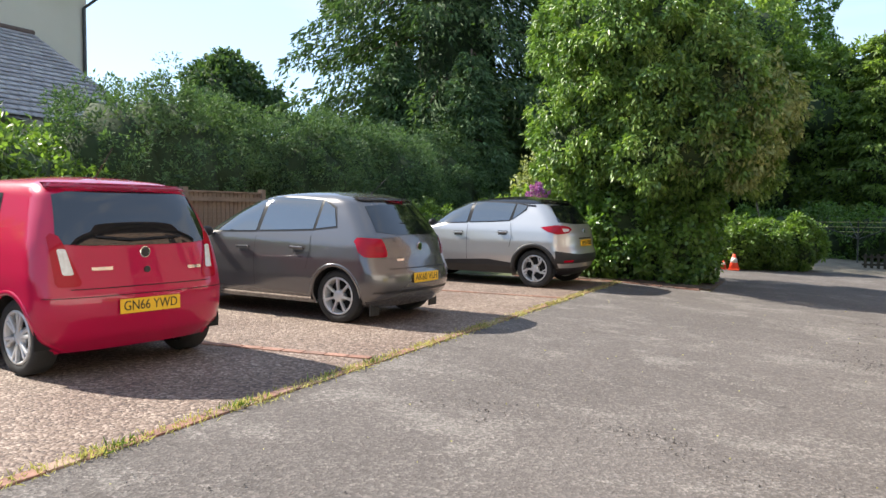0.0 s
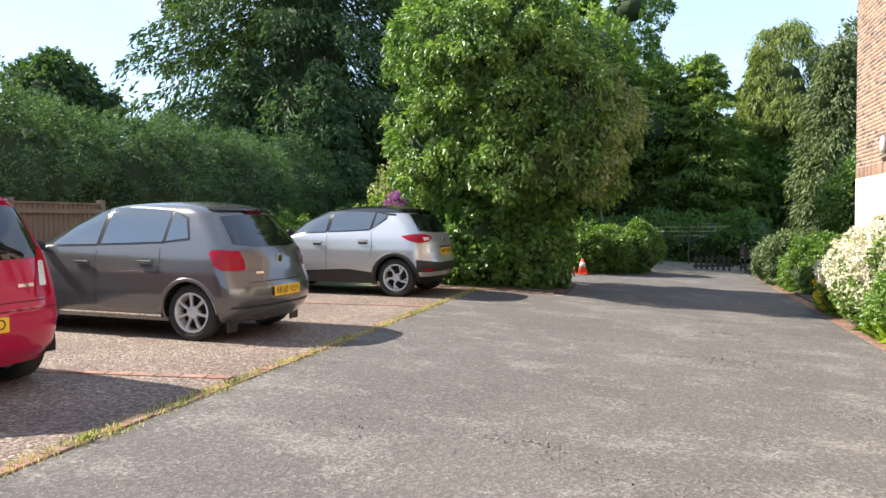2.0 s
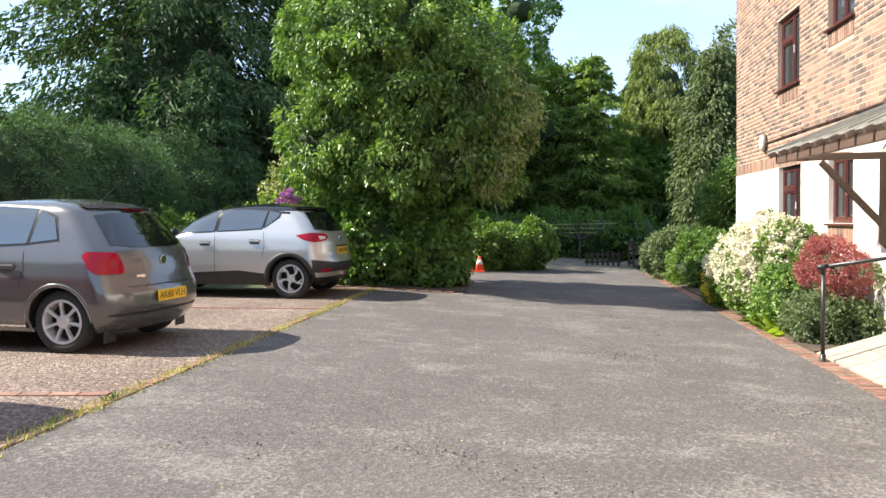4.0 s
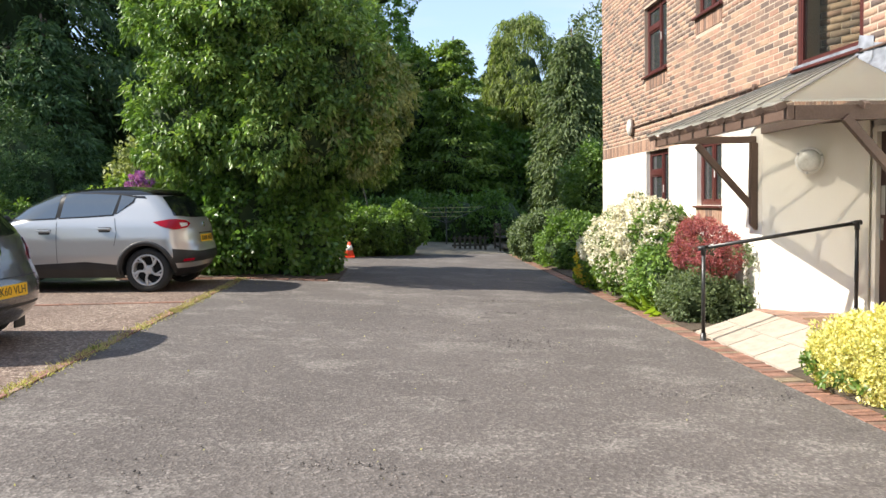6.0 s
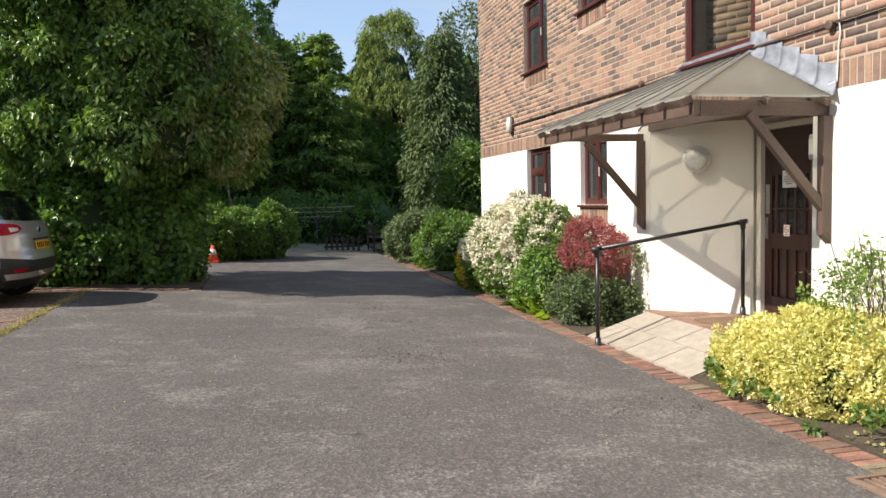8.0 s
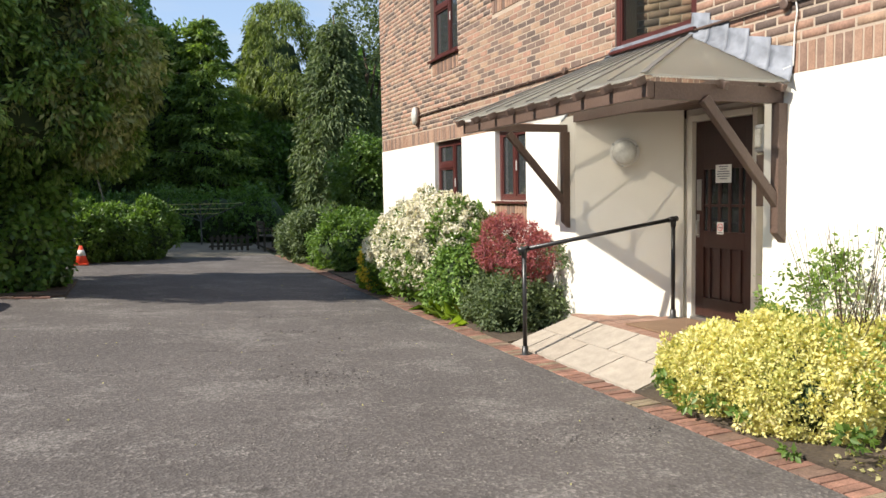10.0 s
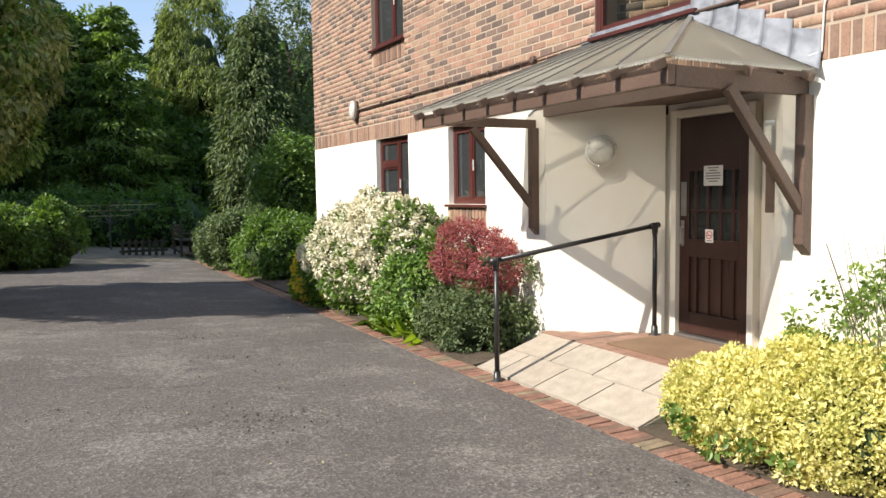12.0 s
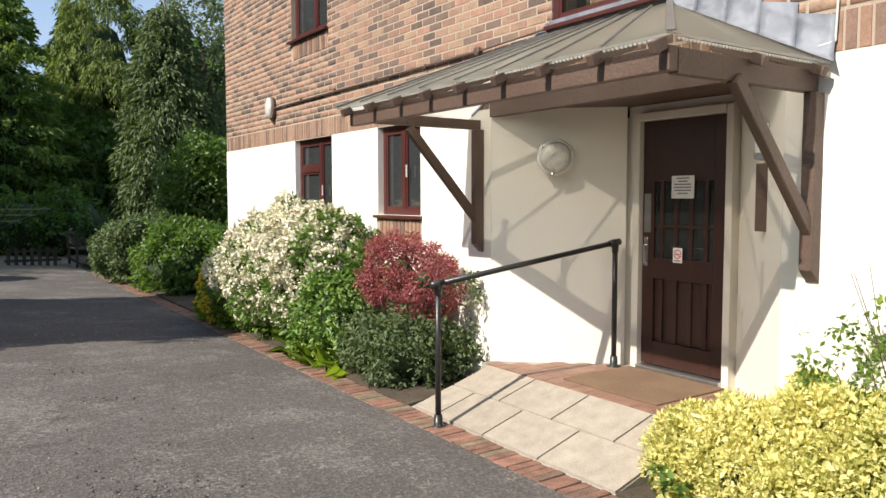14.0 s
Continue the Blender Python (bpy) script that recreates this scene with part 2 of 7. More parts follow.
def muted(stops, f=0.15, lift=0.77):
    return tuple((p, tuple(lift * w * (v * (1 - f) + f * (0.3 * c[0] + 0.6 * c[1] + 0.1 * c[2])) for v, w in zip(c, (1.0, 0.93, 0.9)))) for p, c in stops)


STRETCH, SOLDIER = muted(STRETCH), muted(SOLDIER)
BRICK = pieces("buff orange facing brick", STRETCH, False, fine=55.0, grime=0.32)
BRICK_FAR = pieces("buff orange facing brick, joined", STRETCH, True, fine=55.0, grime=0.32)
BRICK_SOLDIER = pieces("soldier brick", SOLDIER, False)
BRICK_EDGE = pieces("red edging brick", ((0.0, (0.21, 0.11, 0.078)), (0.35, (0.26, 0.135, 0.095)), (0.65, (0.16, 0.1, 0.073)), (0.85, (0.2, 0.155, 0.1))), False, grime=0.6)
BRICK_PAVE = pieces("worn red paving brick", ((0.0, (0.23, 0.12, 0.085)), (0.4, (0.28, 0.155, 0.112)), (0.7, (0.21, 0.125, 0.095)), (0.9, (0.31, 0.21, 0.155))), False, grime=0.55)
SLAB = pieces("buff concrete paving slab", ((0.0, (0.3, 0.255, 0.205)), (0.5, (0.36, 0.31, 0.25)), (1.0, (0.33, 0.29, 0.24))), False, grime=0.25)
TILE = pieces("red quarry tile", ((0.0, (0.22, 0.12, 0.083)), (0.5, (0.29, 0.165, 0.115)), (1.0, (0.2, 0.115, 0.083))), False, rough=0.6, grime=0.3)
GROUT = surface("cement bedding", (0.3, 0.27, 0.23), (0.42, 0.39, 0.34), 0.3, 0.95, 0.6, 90)
MAT = surface("brown coir doormat", (0.16, 0.095, 0.055), (0.26, 0.165, 0.1), 0.35, 0.98, 1.0, 160)
BROWN = surface("brown stained timber", (0.082, 0.05, 0.037), (0.13, 0.084, 0.063), 0.5, 0.55, 0.35, 55)
FRAME = surface("red-brown window frame", (0.062, 0.018, 0.016), (0.095, 0.028, 0.024), 0.6, 0.38, 0.05, 60)
DOOR = surface("dark brown door stain", (0.026, 0.0105, 0.008), (0.052, 0.021, 0.015), 0.4, 0.4, 0.2, 45)
DOOR_FRAME = surface("off-white door frame paint", (0.6, 0.56, 0.49), (0.72, 0.68, 0.6), 0.4, 0.55, 0.1, 80)
ROOFING = surface("grey ribbed canopy sheet", (0.25, 0.27, 0.26), (0.36, 0.38, 0.37), 0.5, 0.32, 0.12, 25, spec=0.6)
_nt = ROOFING.node_tree
_tr, _mx = _nt.nodes.new("ShaderNodeBsdfTranslucent"), _nt.nodes.new("ShaderNodeMixShader")
_tr.inputs["Color"].default_value = (0.93, 0.95, 0.93, 1)
_mx.inputs["Fac"].default_value = 0.8
_nt.links.new(_nt.nodes["Principled BSDF"].outputs["BSDF"], _mx.inputs[1])
_nt.links.new(_tr.outputs["BSDF"], _mx.inputs[2])
_clear, _both = _nt.nodes.new("ShaderNodeBsdfTransparent"), _nt.nodes.new("ShaderNodeMixShader")
_clear.inputs["Color"].default_value = (0.97, 0.95, 0.9, 1)
_both.inputs["Fac"].default_value = 0.42
_nt.links.new(_mx.outputs["Shader"], _both.inputs[1])
_nt.links.new(_clear.outputs["BSDF"], _both.inputs[2])
_nt.links.new(_both.outputs["Shader"], _nt.nodes["Material Output"].inputs["Surface"])
BAR = surface("grey glazing bar", (0.12, 0.115, 0.105), (0.2, 0.195, 0.18), 0.4, 0.5, 0.2, 40)
LEAD = surface("grey lead flashing", (0.1, 0.108, 0.125), (0.3, 0.32, 0.36), 0.3, 0.6, 0.6, 12, metal=0.0)
RAIL = surface("black painted steel", (0.012, 0.012, 0.012), (0.03, 0.029, 0.028), 0.2, 0.35, 0.1, 60)
WHITE = surface("white plastic", (0.68, 0.67, 0.63), (0.78, 0.77, 0.73), 0.2, 0.35, 0.03, 40)
LAMP_GLASS = surface("frosted ribbed lamp cover", (0.5, 0.49, 0.44), (0.68, 0.67, 0.62), 0.06, 0.3, 0.5, 50)
PAPER = plain("white paper", (0.75, 0.73, 0.69), 0.8)
INK = plain("grey print", (0.16, 0.16, 0.17), 0.8)
RED_INK = plain("red print", (0.6, 0.05, 0.05), 0.7)
STEEL = surface("brushed steel", (0.4, 0.4, 0.4), (0.62, 0.62, 0.6), 0.1, 0.3, 0.05, 80, metal=0.9)
GLASS_CLEAR = bpy.data.materials.new("clear window glass")
GLASS_CLEAR.use_nodes = True
_nt = GLASS_CLEAR.node_tree
_p, _tr, _mx = _nt.nodes["Principled BSDF"], _nt.nodes.new("ShaderNodeBsdfTransparent"), _nt.nodes.new("ShaderNodeMixShader")
_p.inputs["Base Color"].default_value = (0.03, 0.032, 0.033, 1)
_p.inputs["Roughness"].default_value = 0.03
_tr.inputs["Color"].default_value = (0.86, 0.9, 0.86, 1)
_mx.inputs["Fac"].default_value = 0.82
_nt.links.new(_p.outputs["BSDF"], _mx.inputs[1])
_nt.links.new(_tr.outputs["BSDF"], _mx.inputs[2])
_nt.links.new(_mx.outputs["Shader"], _nt.nodes["Material Output"].inputs["Surface"])
GLASS = glass_material("window glass", (0.055, 0.06, 0.062), 0.04, 0.35)
CURTAIN = surface("pale curtain", (0.4, 0.38, 0.34), (0.62, 0.6, 0.55), 0.08, 0.9, 0.3, 30)
# Dark colour puts the dimness of the rooms into their walls.
DARK_ROOM = plain("dark fill for unlit rooms", (0.06, 0.055, 0.05), 0.9)
SLATE = pieces("grey roof slate", ((0.0, (0.3, 0.28, 0.275)), (0.35, (0.39, 0.365, 0.355)), (0.7, (0.34, 0.315, 0.315)), (1.0, (0.45, 0.42, 0.4))), True, rough=0.6, grime=0.3)
HOUSE = surface("cream house render", (0.56, 0.52, 0.42), (0.64, 0.6, 0.5), 1.5, 0.9, 0.3, 60)
FENCE = surface("weathered fence timber", (0.16, 0.115, 0.078), (0.29, 0.215, 0.155), 0.4, 0.9, 0.5, 40)
BARK = surface("rough brown bark", (0.045, 0.03, 0.02), (0.13, 0.09, 0.062), 0.25, 0.95, 1.0, 22)
# Timber of fence and bench, its colour darkened in place of shade.
SHADED_TIMBER = surface("timber darkened for shade", (0.03, 0.028, 0.018), (0.075, 0.065, 0.045), 0.3, 0.95, 0.6, 40)
CONE_RED = surface("orange-red cone plastic", (0.75, 0.06, 0.025), (0.85, 0.11, 0.045), 0.2, 0.45, 0.05, 40)
LEAF_IVY = leafy("glossy green ivy-tree leaf", (0.038, 0.088, 0.02), (0.2, 0.32, 0.07), 0.38, 0.25, (0.33, 0.43, 0.13))
LEAF_IVY_LOW = leafy("dark ivy leaf", (0.038, 0.09, 0.022), (0.145, 0.255, 0.055), 0.3, 0.36)
LEAF_PALE = leafy("cream-edged leaf", (0.08, 0.115, 0.03), (0.33, 0.36, 0.14), 0.45, 0.25)
LEAF_CONIFER = leafy("dark conifer spray", (0.022, 0.048, 0.021), (0.075, 0.13, 0.045), 0.75, 0.25)
LEAF_CONIFER_PALE = leafy("grey-green conifer spray", (0.055, 0.085, 0.035), (0.15, 0.2, 0.08), 0.6, 0.3)
LEAF_HEDGE = leafy("dark clipped hedge spray", (0.03, 0.064, 0.034), (0.115, 0.195, 0.078), 0.7, 0.22)
LEAF_WOOD = leafy("mid green woodland leaf", (0.055, 0.105, 0.028), (0.21, 0.3, 0.072), 0.5, 0.45)
LEAF_WILLOW = leafy("pale willow leaf", (0.08, 0.12, 0.03), (0.23, 0.28, 0.08), 0.5, 0.4)
LEAF_BRIGHT = leafy("bright green shrub leaf", (0.045, 0.092, 0.022), (0.165, 0.26, 0.06), 0.4, 0.38)
LEAF_LIME = leafy("lime shrub leaf", (0.09, 0.16, 0.02), (0.28, 0.38, 0.05), 0.5, 0.42)
LEAF_SAGE = leafy("grey-green shrub leaf", (0.055, 0.085, 0.038), (0.15, 0.195, 0.09), 0.6, 0.3)
LEAF_RED = leafy("dark red barberry leaf", (0.11, 0.026, 0.038), (0.42, 0.13, 0.145), 0.5, 0.35)
LEAF_GOLD = leafy("gold and green variegated leaf", (0.38, 0.39, 0.11), (0.84, 0.75, 0.33), 0.5, 0.25, (0.82, 0.77, 0.5))
PETAL_WHITE = leafy("cream-white blossom", (0.55, 0.5, 0.37), (0.8, 0.76, 0.63), 0.7, 0.1)
PETAL_PURPLE = leafy("purple blossom", (0.22, 0.06, 0.28), (0.42, 0.16, 0.5), 0.7, 0.3)
PETAL_YELLOW = leafy("yellow blossom", (0.7, 0.36, 0.04), (0.84, 0.68, 0.07), 0.7, 0.3)
# Dark green that paints in the shade between leaves; cores also block see-through.
CORE = surface("dark fill for shade inside foliage", (0.02, 0.036, 0.014), (0.045, 0.072, 0.025), 0.5, 0.95, 0.5, 12)
STRAW = leafy("dry grass blade", (0.24, 0.23, 0.08), (0.46, 0.43, 0.21), 0.8, 0.3)
GRASS_BLADE = leafy("green grass blade", (0.05, 0.1, 0.02), (0.14, 0.22, 0.05), 0.6, 0.3)

PALE_GRIT = pieces("pale loose stone", ((0.0, (0.11, 0.1, 0.092)), (0.5, (0.17, 0.153, 0.14)), (1.0, (0.26, 0.235, 0.215))), True, grime=0.2)
DARK_GRIT = pieces("dark loose stone", ((0.0, (0.035, 0.032, 0.03)), (0.5, (0.06, 0.055, 0.052)), (1.0, (0.1, 0.092, 0.086))), True, grime=0.2)


# ---- builders ----
def thing(name, label, category, at=(0, 0, 0), turn=0.0, group="", kind=""):
    ob = new(name)
    ob.matrix_basis = pose(*at, 0, 0, turn)
    return tagged(ob, label, category, group, kind)


def mesh_of(name, bm, material, smooth=False):
    me = bpy.data.meshes.new(name)
    bm.to_mesh(me)
    bm.free()
    me.materials.append(material)
    if smooth:
        me.polygons.foreach_set("use_smooth", [True] * len(me.polygons))
    return me


def part(name, bm, material, parent, label="", smooth=False, kind=""):
    me = bm if isinstance(bm, bpy.types.Mesh) else mesh_of(name, bm, material, smooth)
    ob = new(name, me)
    ob.parent = parent
    return tagged(ob, label, "", "", kind)


def solid(name, bm, material, label, category, kind="", smooth=False, group=""):
    return tagged(new(name, mesh_of(name, bm, material, smooth)), label, category, group, kind)


def box(bm, a, c, bevel=0.0):
    x0, y0, z0 = (min(a[i], c[i]) for i in range(3))
    x1, y1, z1 = (max(a[i], c[i]) for i in range(3))
    m = Matrix.LocRotScale(((x0 + x1) / 2, (y0 + y1) / 2, (z0 + z1) / 2), None, (x1 - x0, y1 - y0, z1 - z0))
    r = bmesh.ops.create_cube(bm, size=1, matrix=m)
    if bevel:
        es = list({e for v in r["verts"] for e in v.link_edges})
        bmesh.ops.bevel(bm, geom=es, offset=bevel, segments=2, affect="EDGES", profile=0.6)
    return bm


def boxed(a, c, bevel=0.0):
    return box(bmesh.new(), a, c, bevel)


def beam(bm, p, q, wide, high, bevel=0.0, up=(0, 0, 1)):
    """A straight timber from p to q."""
    p, q = Vector(p), Vector(q)
    d = (q - p).normalized()
    s = d.cross(Vector(up)).normalized()
    u = s.cross(d)
    m = Matrix((s, d, u)).transposed().to_4x4()
    m.translation = (p + q) / 2
    r = bmesh.ops.create_cube(bm, size=1, matrix=m @ Matrix.Diagonal((wide, (q - p).length, high, 1)))
    if bevel:
        es = list({e for v in r["verts"] for e in v.link_edges})
        bmesh.ops.bevel(bm, geom=es, offset=bevel, segments=1, affect="EDGES")
    return bm


def tube(bm, p, q, r0, r1=None, n=12):
    r1 = r0 if r1 is None else r1
    p, q = Vector(p), Vector(q)
    m = (q - p).to_track_quat("Z", "Y").to_matrix().to_4x4()
    m.translation = (p + q) / 2
    bmesh.ops.create_cone(bm, cap_ends=True, segments=n, radius1=r0, radius2=r1, depth=(q - p).length, matrix=m)
    return bm


def tubed(p, q, r0, r1=None, n=12):
    return tube(bmesh.new(), p, q, r0, r1, n)


def lathe(bm, profile, n=24, m=Matrix(), cap=True):
    """Turns (radius, height) points round the z axis."""
    rings = []
    for r, z in profile:
        rings.append([bm.verts.new(m @ Vector((r * math.cos(2 * math.pi * i / n), r * math.sin(2 * math.pi * i / n), z))) for i in range(n)])
    for a, c in zip(rings, rings[1:]):
        for i in range(n):
            bm.faces.new((a[i], a[(i + 1) % n], c[(i + 1) % n], c[i]))
    if cap:
        bm.faces.new(rings[-1])
        bm.faces.new(list(reversed(rings[0])))
    return bm


def quad_sheet(bm, pts):
    return bm.faces.new([bm.verts.new(p) for p in pts])


def writing(name, text, size, material, parent, m, label=""):
    c = bpy.data.curves.new(name, "FONT")
    c.body, c.size, c.align_x, c.align_y, c.extrude = text, size, "CENTER", "CENTER", 0.001
    tmp = new(name + "_tmp", c)
    me = bpy.data.meshes.new_from_object(tmp)
    bpy.data.objects.remove(tmp)
    bpy.data.curves.remove(c)
    me.materials.clear()
    me.materials.append(material)
    ob = new(name, me)
    ob.parent = parent
    ob.matrix_basis = m
    return tagged(ob, label)


def arrays_to_mesh(name, verts, faces, material, smooth=False):
    """verts (N, 3) and faces (M, k) as numpy arrays, k of 3 or 4."""
    me = bpy.data.meshes.new(name)
    k = faces.shape[1]
    me.vertices.add(len(verts))
    me.vertices.foreach_set("co", np.asarray(verts, dtype=np.float32).ravel())
    me.loops.add(faces.size)
    me.loops.foreach_set("vertex_index", faces.astype(np.int32).ravel())
    me.polygons.add(len(faces))
    me.polygons.foreach_set("loop_start", np.arange(0, faces.size, k, dtype=np.int32))
    me.update(calc_edges=True)
    me.materials.append(material)
    if smooth:
        me.polygons.foreach_set("use_smooth", [True] * len(me.polygons))
    return me


def unit(v):
    return v / np.maximum(np.linalg.norm(v, axis=1, keepdims=True), 1e-6)


def leaf_mesh(name, at, out, size, material, rng, aspect=0.5, droop=0.3, jitter=0.8, fold=0.25):
    """One small folded leaf at every point, that grows outwards and hangs a little."""
    n = len(at)
    grow = unit(out + jitter * rng.normal(size=(n, 3)) + np.array([0, 0, -droop]))
    side = unit(np.cross(grow, out + 0.6 * rng.normal(size=(n, 3))))
    top = np.cross(side, grow)
    s = (size * rng.uniform(0.6, 1.35, n))[:, None]
    v = np.empty((n, 4, 3))
    v[:, 0] = at
    v[:, 1] = at + grow * s * 0.45 + side * s * aspect * 0.5 + top * s * fold * 0.3
    v[:, 2] = at + grow * s - top * s * fold * 0.3
    v[:, 3] = at + grow * s * 0.45 - side * s * aspect * 0.5 + top * s * fold * 0.3
    i = np.arange(n)[:, None] * 4
    f = np.concatenate((i + np.array([[0, 1, 2]]), i + np.array([[0, 2, 3]])))
    return arrays_to_mesh(name, v.reshape(-1, 3), f, material)


def clump_points(blobs, clumps, per, radius, rng, floor=0.02, lump=0.25, inside=0.86):
    """Points in clumps over the outside of a heap of ellipsoids (centre, radii), and the way out at each."""
    blobs = np.array(blobs, dtype=float)
    area = (blobs[:, 3] * blobs[:, 4] + blobs[:, 4] * blobs[:, 5] + blobs[:, 3] * blobs[:, 5])
    pick = rng.choice(len(blobs), clumps * 2, p=area / area.sum())
    d = unit(rng.normal(size=(clumps * 2, 3)))
    c, r = blobs[pick, :3], blobs[pick, 3:]
    p = c + d * r * (1 + lump * (rng.random((clumps * 2, 1)) - 0.6))
    keep = p[:, 2] > floor
    for k, b in enumerate(blobs):
        q = ((p - b[:3]) / (b[3:] * inside)) ** 2
        keep &= ~((q.sum(axis=1) < 1) & (pick != k))
    p, nrm = p[keep][:clumps], unit(d / r)[keep][:clumps]
    rad = radius * rng.uniform(0.5, 1.35, len(p))
    o = unit(rng.normal(size=(len(p), per, 3)).reshape(-1, 3)).reshape(len(p), per, 3)
    o += 0.75 * nrm[:, None, :]
    o = unit(o.reshape(-1, 3)).reshape(len(p), per, 3)
    at = p[:, None, :] + o * (rad[:, None, None] * rng.uniform(0.45, 1.0, (len(p), per, 1)))
    at, o = at.reshape(-1, 3), o.reshape(-1, 3)
    ok = at[:, 2] > floor
    return at[ok], o[ok]


def foliage(name, blobs, clumps, per, radius, size, material, parent, seed, label="", floor=0.02, **kw):
    rng = np.random.default_rng(seed)
    lump = kw.pop("lump", 0.25)
    at, out = clump_points(blobs, clumps, per, radius, rng, floor, lump)
    return part(name, leaf_mesh(name, at, out, size, material, rng, **kw), None, parent, label)


def core_mesh(name, blobs, shrink, seed, sub=3):
    """Dense filler for a plant's shaded inside: lumpy, and well within its leaves."""
    bm = bmesh.new()
    for k, (x, y, z, rx, ry, rz) in enumerate(blobs):
        r = bmesh.ops.create_icosphere(bm, subdivisions=sub, radius=1.0)
        for v in r["verts"]:
            w = 1 + 0.22 * noise.noise(v.co * 2.3 + Vector((k * 3.1, seed, 0)))
            v.co = Vector((x + v.co.x * rx * shrink * w, y + v.co.y * ry * shrink * w, max(z + v.co.z * rz * shrink * w, 0.01)))
    return bm


def limb(bm, p, q, r0, r1, steps, rng, wander=0.1, n=8):
    """A tapered, slightly crooked branch. Returns its points."""
    p, q = np.array(p, float), np.array(q, float)
    pts = [p + (q - p) * i / steps + (rng.normal(size=3) * wander if 0 < i < steps else 0) for i in range(steps + 1)]
    rings = []
    for i, c in enumerate(pts):
        d = Vector(pts[min(i + 1, steps)] - pts[max(i - 1, 0)]).normalized()
        s = d.orthogonal().normalized()
        u = d.cross(s)
        r = r0 + (r1 - r0) * i / steps
        rings.append([bm.verts.new(Vector(c) + (s * math.cos(a) + u * math.sin(a)) * r * (1 + 0.08 * math.sin(3 * a + i))) for a in (2 * math.pi * j / n for j in range(n))])
    for a, c in zip(rings, rings[1:]):
        for j in range(n):
            bm.faces.new((a[j], a[(j + 1) % n], c[(j + 1) % n], c[j]))
    bm.faces.new(rings[-1])
    return pts


# ---- ground ----
DRIVE_L, DRIVE_R = -7.17, -1.15
FALL, SLOPE = 0.062, 0.015


def gz(x):
    """Height of the ground: the drive falls towards the building, the bays lie nearly level."""
    return FALL * max(0.0, -1.05 - max(x, -7.0)) + SLOPE * min(max(0.0, -7.0 - x), 8.0)


bay_z = gz

bm = bmesh.new()
xs = (-1500, -15.0, -7.0, -1.05, 1500)
cols = [[bm.verts.new((x, y, gz(x) - 0.03)) for y in (-1500, 1500)] for x in xs]
for a, b in zip(cols, cols[1:]):
    bm.faces.new((a[0], b[0], b[1], a[1]))
solid("ground", bm, GRASS, "rough grassy ground with leaf litter", "ground", "structure")

bm = bmesh.new()
plan = [(DRIVE_L, -40), (DRIVE_R, -40), (DRIVE_R, 14.7), (-3.4, 12.95), (-6.1, 10.75), (-10.0, 9.3), (-10.0, 7.5), (DRIVE_L, 7.5)]
hi = [bm.verts.new((x, y, gz(x))) for x, y in plan]
lo = [bm.verts.new((x, y, gz(x) - 0.15)) for x, y in plan]
bm.faces.new(hi)
for i in range(len(plan)):
    j = (i + 1) % len(plan)
    bm.faces.new((lo[i], lo[j], hi[j], hi[i]))
bmesh.ops.recalc_face_normals(bm, faces=bm.faces[:])
bmesh.ops.triangulate(bm, faces=bm.faces[:])
solid("road", bm, ASPHALT, "worn grey asphalt drive with stony patches", "driveway", "structure")

BAY_X, BAY_END = -7.28, 5.1
bm = bmesh.new()
quad_sheet(bm, [(-12.8, -16, gz(-12.8)), (BAY_X, -16, gz(BAY_X) + 0.004), (BAY_X, BAY_END, gz(BAY_X) + 0.004), (-12.8, BAY_END, gz(-12.8))])
bmesh.ops.subdivide_edges(bm, edges=bm.edges[:], cuts=12, use_grid_fill=True)
for v in bm.verts:
    if v.co.x < BAY_X - 0.3:
        v.co.z += 0.006 * noise.noise(v.co * 0.6)
ex = bmesh.ops.extrude_face_region(bm, geom=bm.faces[:])
for v in ex["geom"]:
    if isinstance(v, bmesh.types.BMVert):
        v.co.z -= 0.15
bmesh.ops.recalc_face_normals(bm, faces=bm.faces[:])
bay_paving = solid("pavement", bm, AGGREGATE, "pinkish exposed-aggregate parking bays edged in brick", "parking bay", "structure")


def bed(name, x0, y0, x1, y1, label, z=0.035):
    bm = boxed((x0, y0, -0.15), (x1, y1, z))
    bmesh.ops.subdivide_edges(bm, edges=bm.edges[:], cuts=8, use_grid_fill=True)
    for v in bm.verts:
        if v.co.z > 0:
            v.co.z += 0.03 * noise.noise(v.co * 2.5)
        v.co.z += gz(v.co.x)
    solid(name, bm, SOIL, label, "flower bed", "structure")


bed("ground_bed_south", -0.92, -14, 0.1, -1.45, "bare soil bed with dry leaf litter")
bed("ground_bed_middle", -0.92, 0.78, 0.1, 8.4, "dark soil bed under the flowering shrubs")
bed("ground_bed_north", -0.92, 8.4, 6, 20, "soil bed under the bushes past the building")
bed("ground_tree_bed", -9.4, 5.25, -5.55, 7.5, "soil bed under the ivy-clad tree")
bm = bmesh.new()
plan = [(-6.9, 10.9), (-6.1, 10.75), (-3.4, 12.95), (DRIVE_R, 14.7), (-0.9, 20), (-7, 20)]
bm.faces.new([bm.verts.new((x, y, gz(x) - 0.012)) for x, y in plan])
solid("ground_far_path", bm, surface("trodden earth", (0.1, 0.085, 0.06), (0.22, 0.19, 0.14), 0.5, 0.95, 0.6, 30), "trodden earth beyond the drive's end", "path", "structure")


